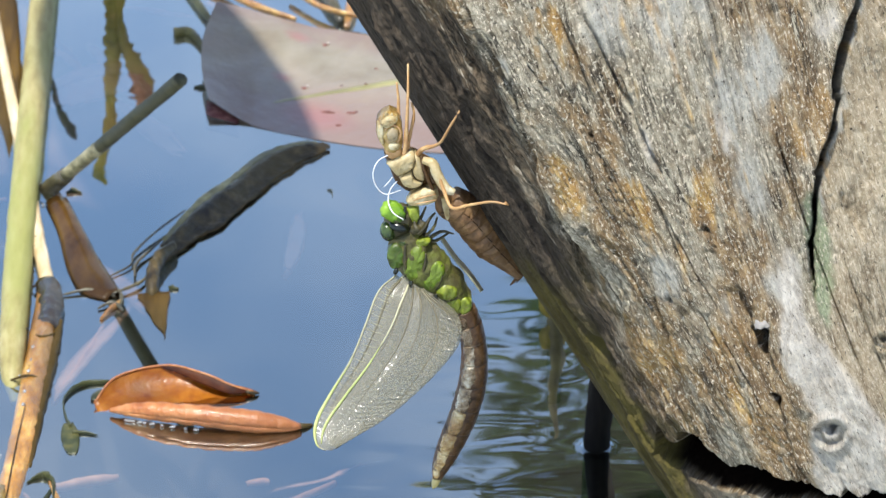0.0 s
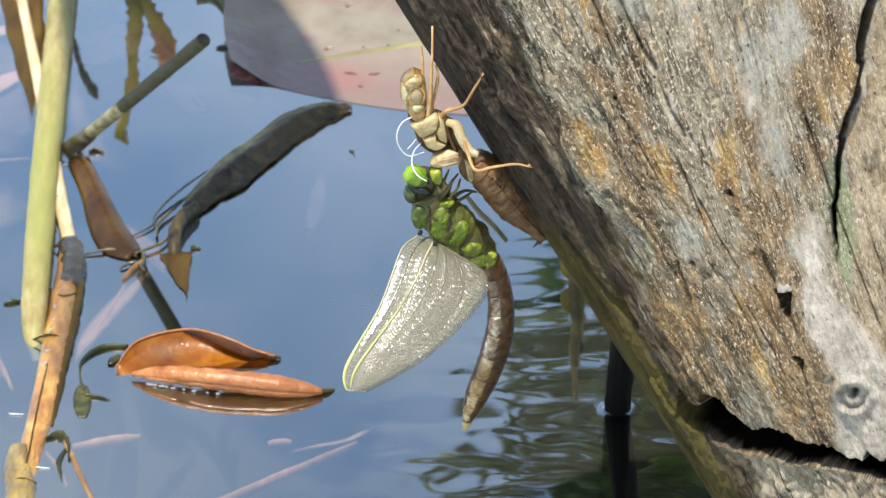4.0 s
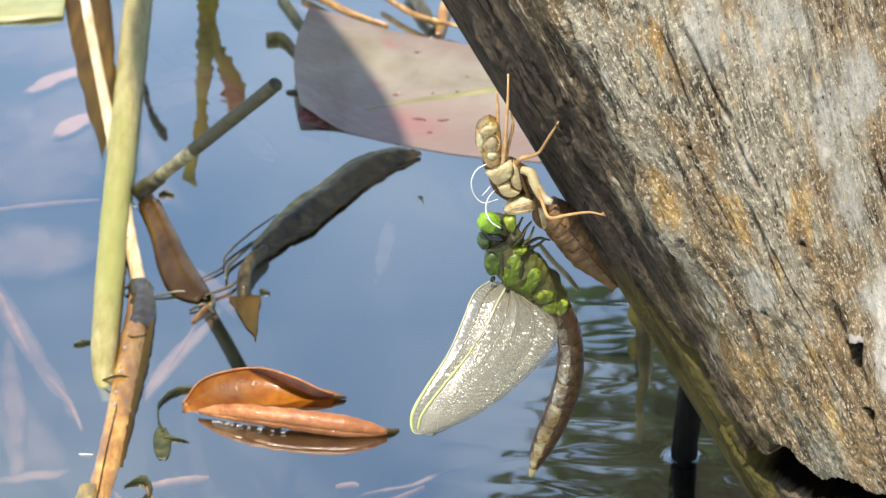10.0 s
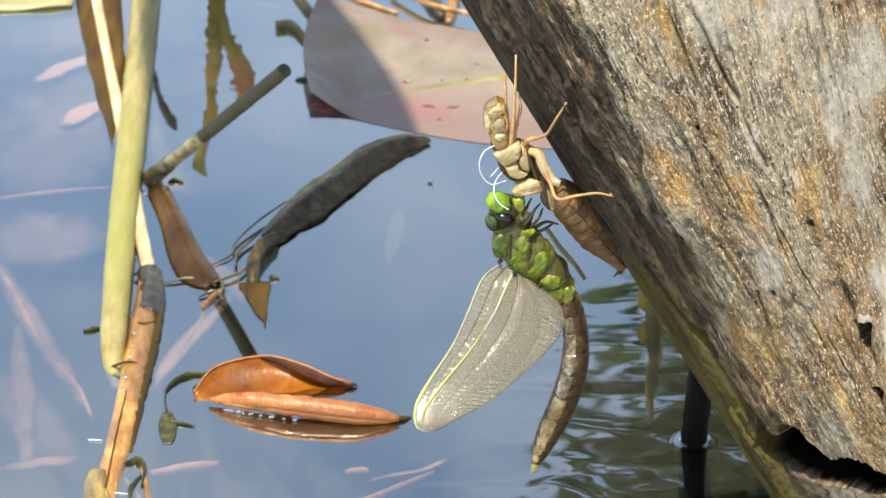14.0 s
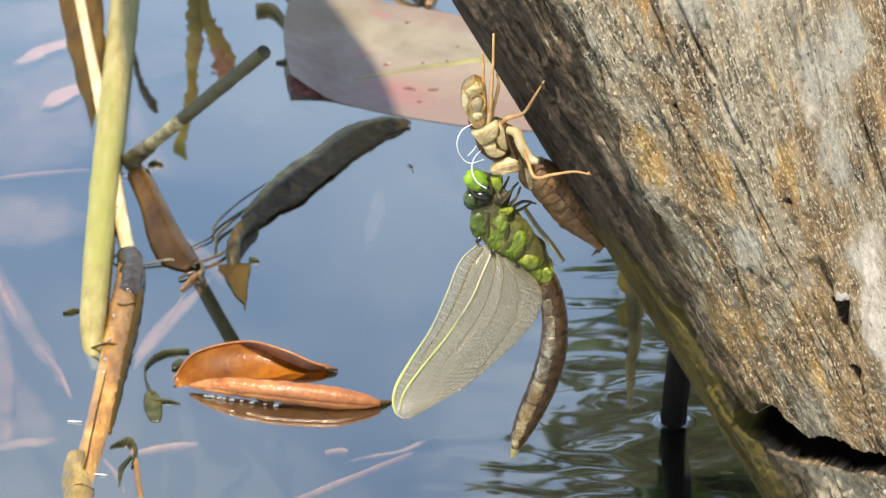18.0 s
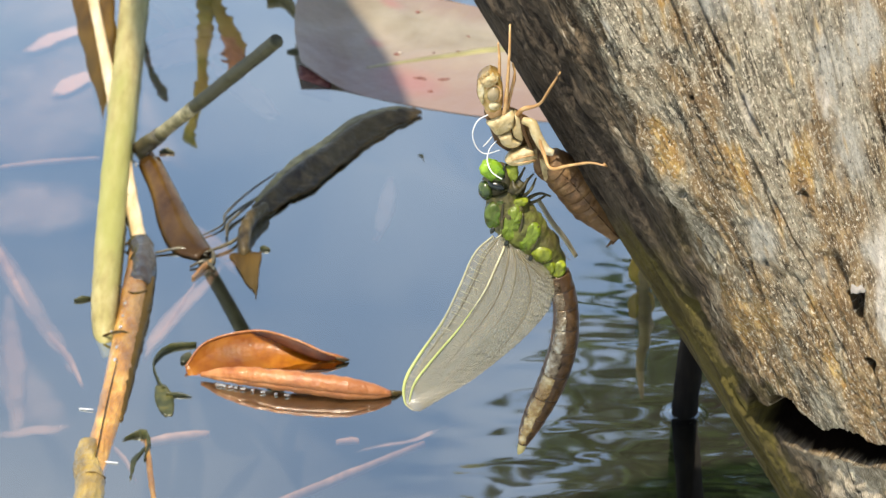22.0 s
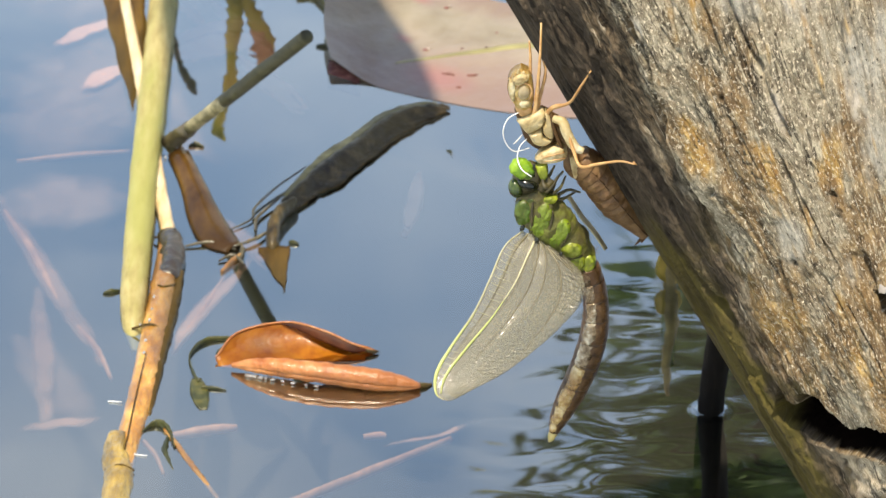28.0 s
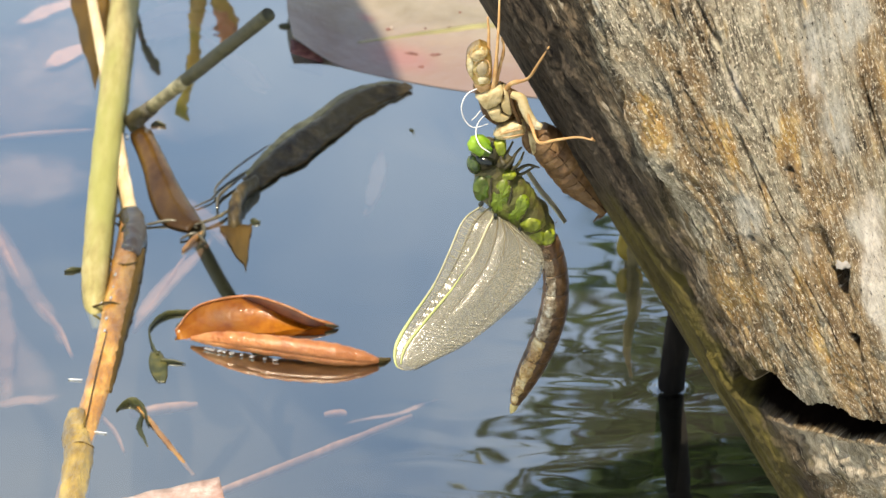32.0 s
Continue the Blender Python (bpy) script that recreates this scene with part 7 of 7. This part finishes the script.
# seconds, drift x, drift y, turn
RUST_ROWS = [
    (0, -0.57, 2.91, -0.86),
    (0.5, -0.24, 2.49, -0.78),
    (1, -0.41, 0.76, -0.94),
    (1.5, 0.03, 0.21, -0.27),
    (2, -0.25, 1.70, -0.96),
    (2.5, -0.67, 3.05, -1.61),
    (3, -0.60, 2.07, -0.87),
    (3.5, -0.45, 0.85, -0.87),
    (5.5, -0.75, 1.98, -1.46),
    (6, -0.58, 2.30, -1.09),
    (6.5, -1.00, 3.00, -1.54),
    (7, -1.44, 4.08, -2.66),
    (7.5, -1.20, 3.29, -0.91),
    (8, -0.71, 1.89, -1.61),
    (8.5, -0.64, 2.08, -1.38),
    (9, -1.26, 3.38, -1.79),
    (9.5, -1.69, 3.76, -1.61),
    (10, -1.29, 3.03, -1.37),
    (10.5, -1.15, 2.90, -1.86),
    (11, -1.15, 2.43, -1.23),
    (11.5, -0.59, 2.82, -0.90),
    (12, -0.70, 1.71, -0.93),
    (12.5, -0.01, 0.68, -0.63),
    (13, 0.00, 0.00, 0.00),
    (13.5, -0.78, 0.95, -0.94),
    (14, -0.83, 1.89, -0.75),
    (14.5, -0.68, 0.29, -0.69),
    (16.5, -0.89, 1.57, -0.50),
    (17, -0.70, 0.25, -1.03),
    (17.5, -0.96, -0.13, -0.39),
    (18, -0.53, -0.04, -0.03),
    (18.5, -0.88, 1.00, -0.74),
    (19, -1.21, 0.88, -0.75),
    (19.5, -0.89, 0.37, -0.57),
    (20, -0.73, 0.02, -0.51),
    (20.5, -0.26, 0.70, -0.43),
    (21, -1.11, 1.91, -0.50),
    (21.5, -0.88, 1.25, -1.00),
    (22, -0.49, -0.37, -0.46),
    (22.5, -0.38, -0.27, -0.51),
    (23, -0.82, 0.82, -0.43),
    (23.5, -0.82, 1.19, -0.46),
    (24, 0.32, 1.65, -0.80),
    (24.5, -0.46, 1.30, -0.73),
    (25, -0.33, 1.49, -0.72),
    (25.5, -0.41, 1.43, -1.13),
    (27.5, -0.37, 1.31, -1.20),
    (28, -0.07, 1.00, -0.51),
    (28.5, -0.16, 0.60, -0.87),
    (29, -0.23, 1.01, -0.87),
    (29.5, -0.54, 1.18, -0.81),
    (30, -0.43, 0.86, -0.52),
    (30.5, -0.26, 0.66, -1.39),
    (31, -0.46, 1.02, -1.49),
    (31.5, -0.69, 2.00, -1.28),
    (32, -0.53, 2.95, -1.36),
]


def motions():
    walk(fly, [(t, pose(0.0135, -0.037, 0.1175) @ pose(0, 0, 0, a, 0, 0) @ pose(0, 0, 0, 0, b, 0)) for t, a, b in FLY])
    # the abdomen hangs plumb while the rest swings
    at = (AB[0] - Vector((13.5, -37, 117.5))) * MM
    walk(abdomen, [(t, pose(at.x, at.y, at.z) @ pose(0, 0, 0, -0.5 * a, 0, 0)) for t, a, b in FLY])
    for w in WINGS.values():
        walk(w, [(t, pose(0.0025, -0.004, -0.012) @ pose(0, 0, 0, a, 0, 0) @ pose(0, 0, 0, 0, b, 0) @ pose(-0.0025, 0.004, 0.012)) for t, a, b in WING_ROWS])
    base = rust.location.copy()
    walk(rust, [(t, pose(base.x + x * MM, base.y + y * MM, 0, 0, 0, a)) for t, x, y, a in RUST_ROWS])
    home = curl.location.copy()
    walk(curl, [(0.5 * k, pose(home.x + 0.0022 * math.sin(1.3 * k) - 0.001, home.y + 0.003 * math.sin(0.9 * k + 1), 0, 0, 0, 14 * math.sin(0.8 * k))) for k in range(65)])
    home2 = weed.location.copy()
    walk(weed, [(0.5 * k, pose(home2.x + 0.0012 * math.sin(0.7 * k), home2.y + 0.0015 * math.sin(0.5 * k + 2), 0, 0, 0, 4 * math.sin(0.6 * k))) for k in range(65)])
    walk(water, [(t, pose(-0.011 * t, 0.004 * t, 0)) for t in (0.0, 8.0, 16.0, 24.0, 32.0)])


motions()
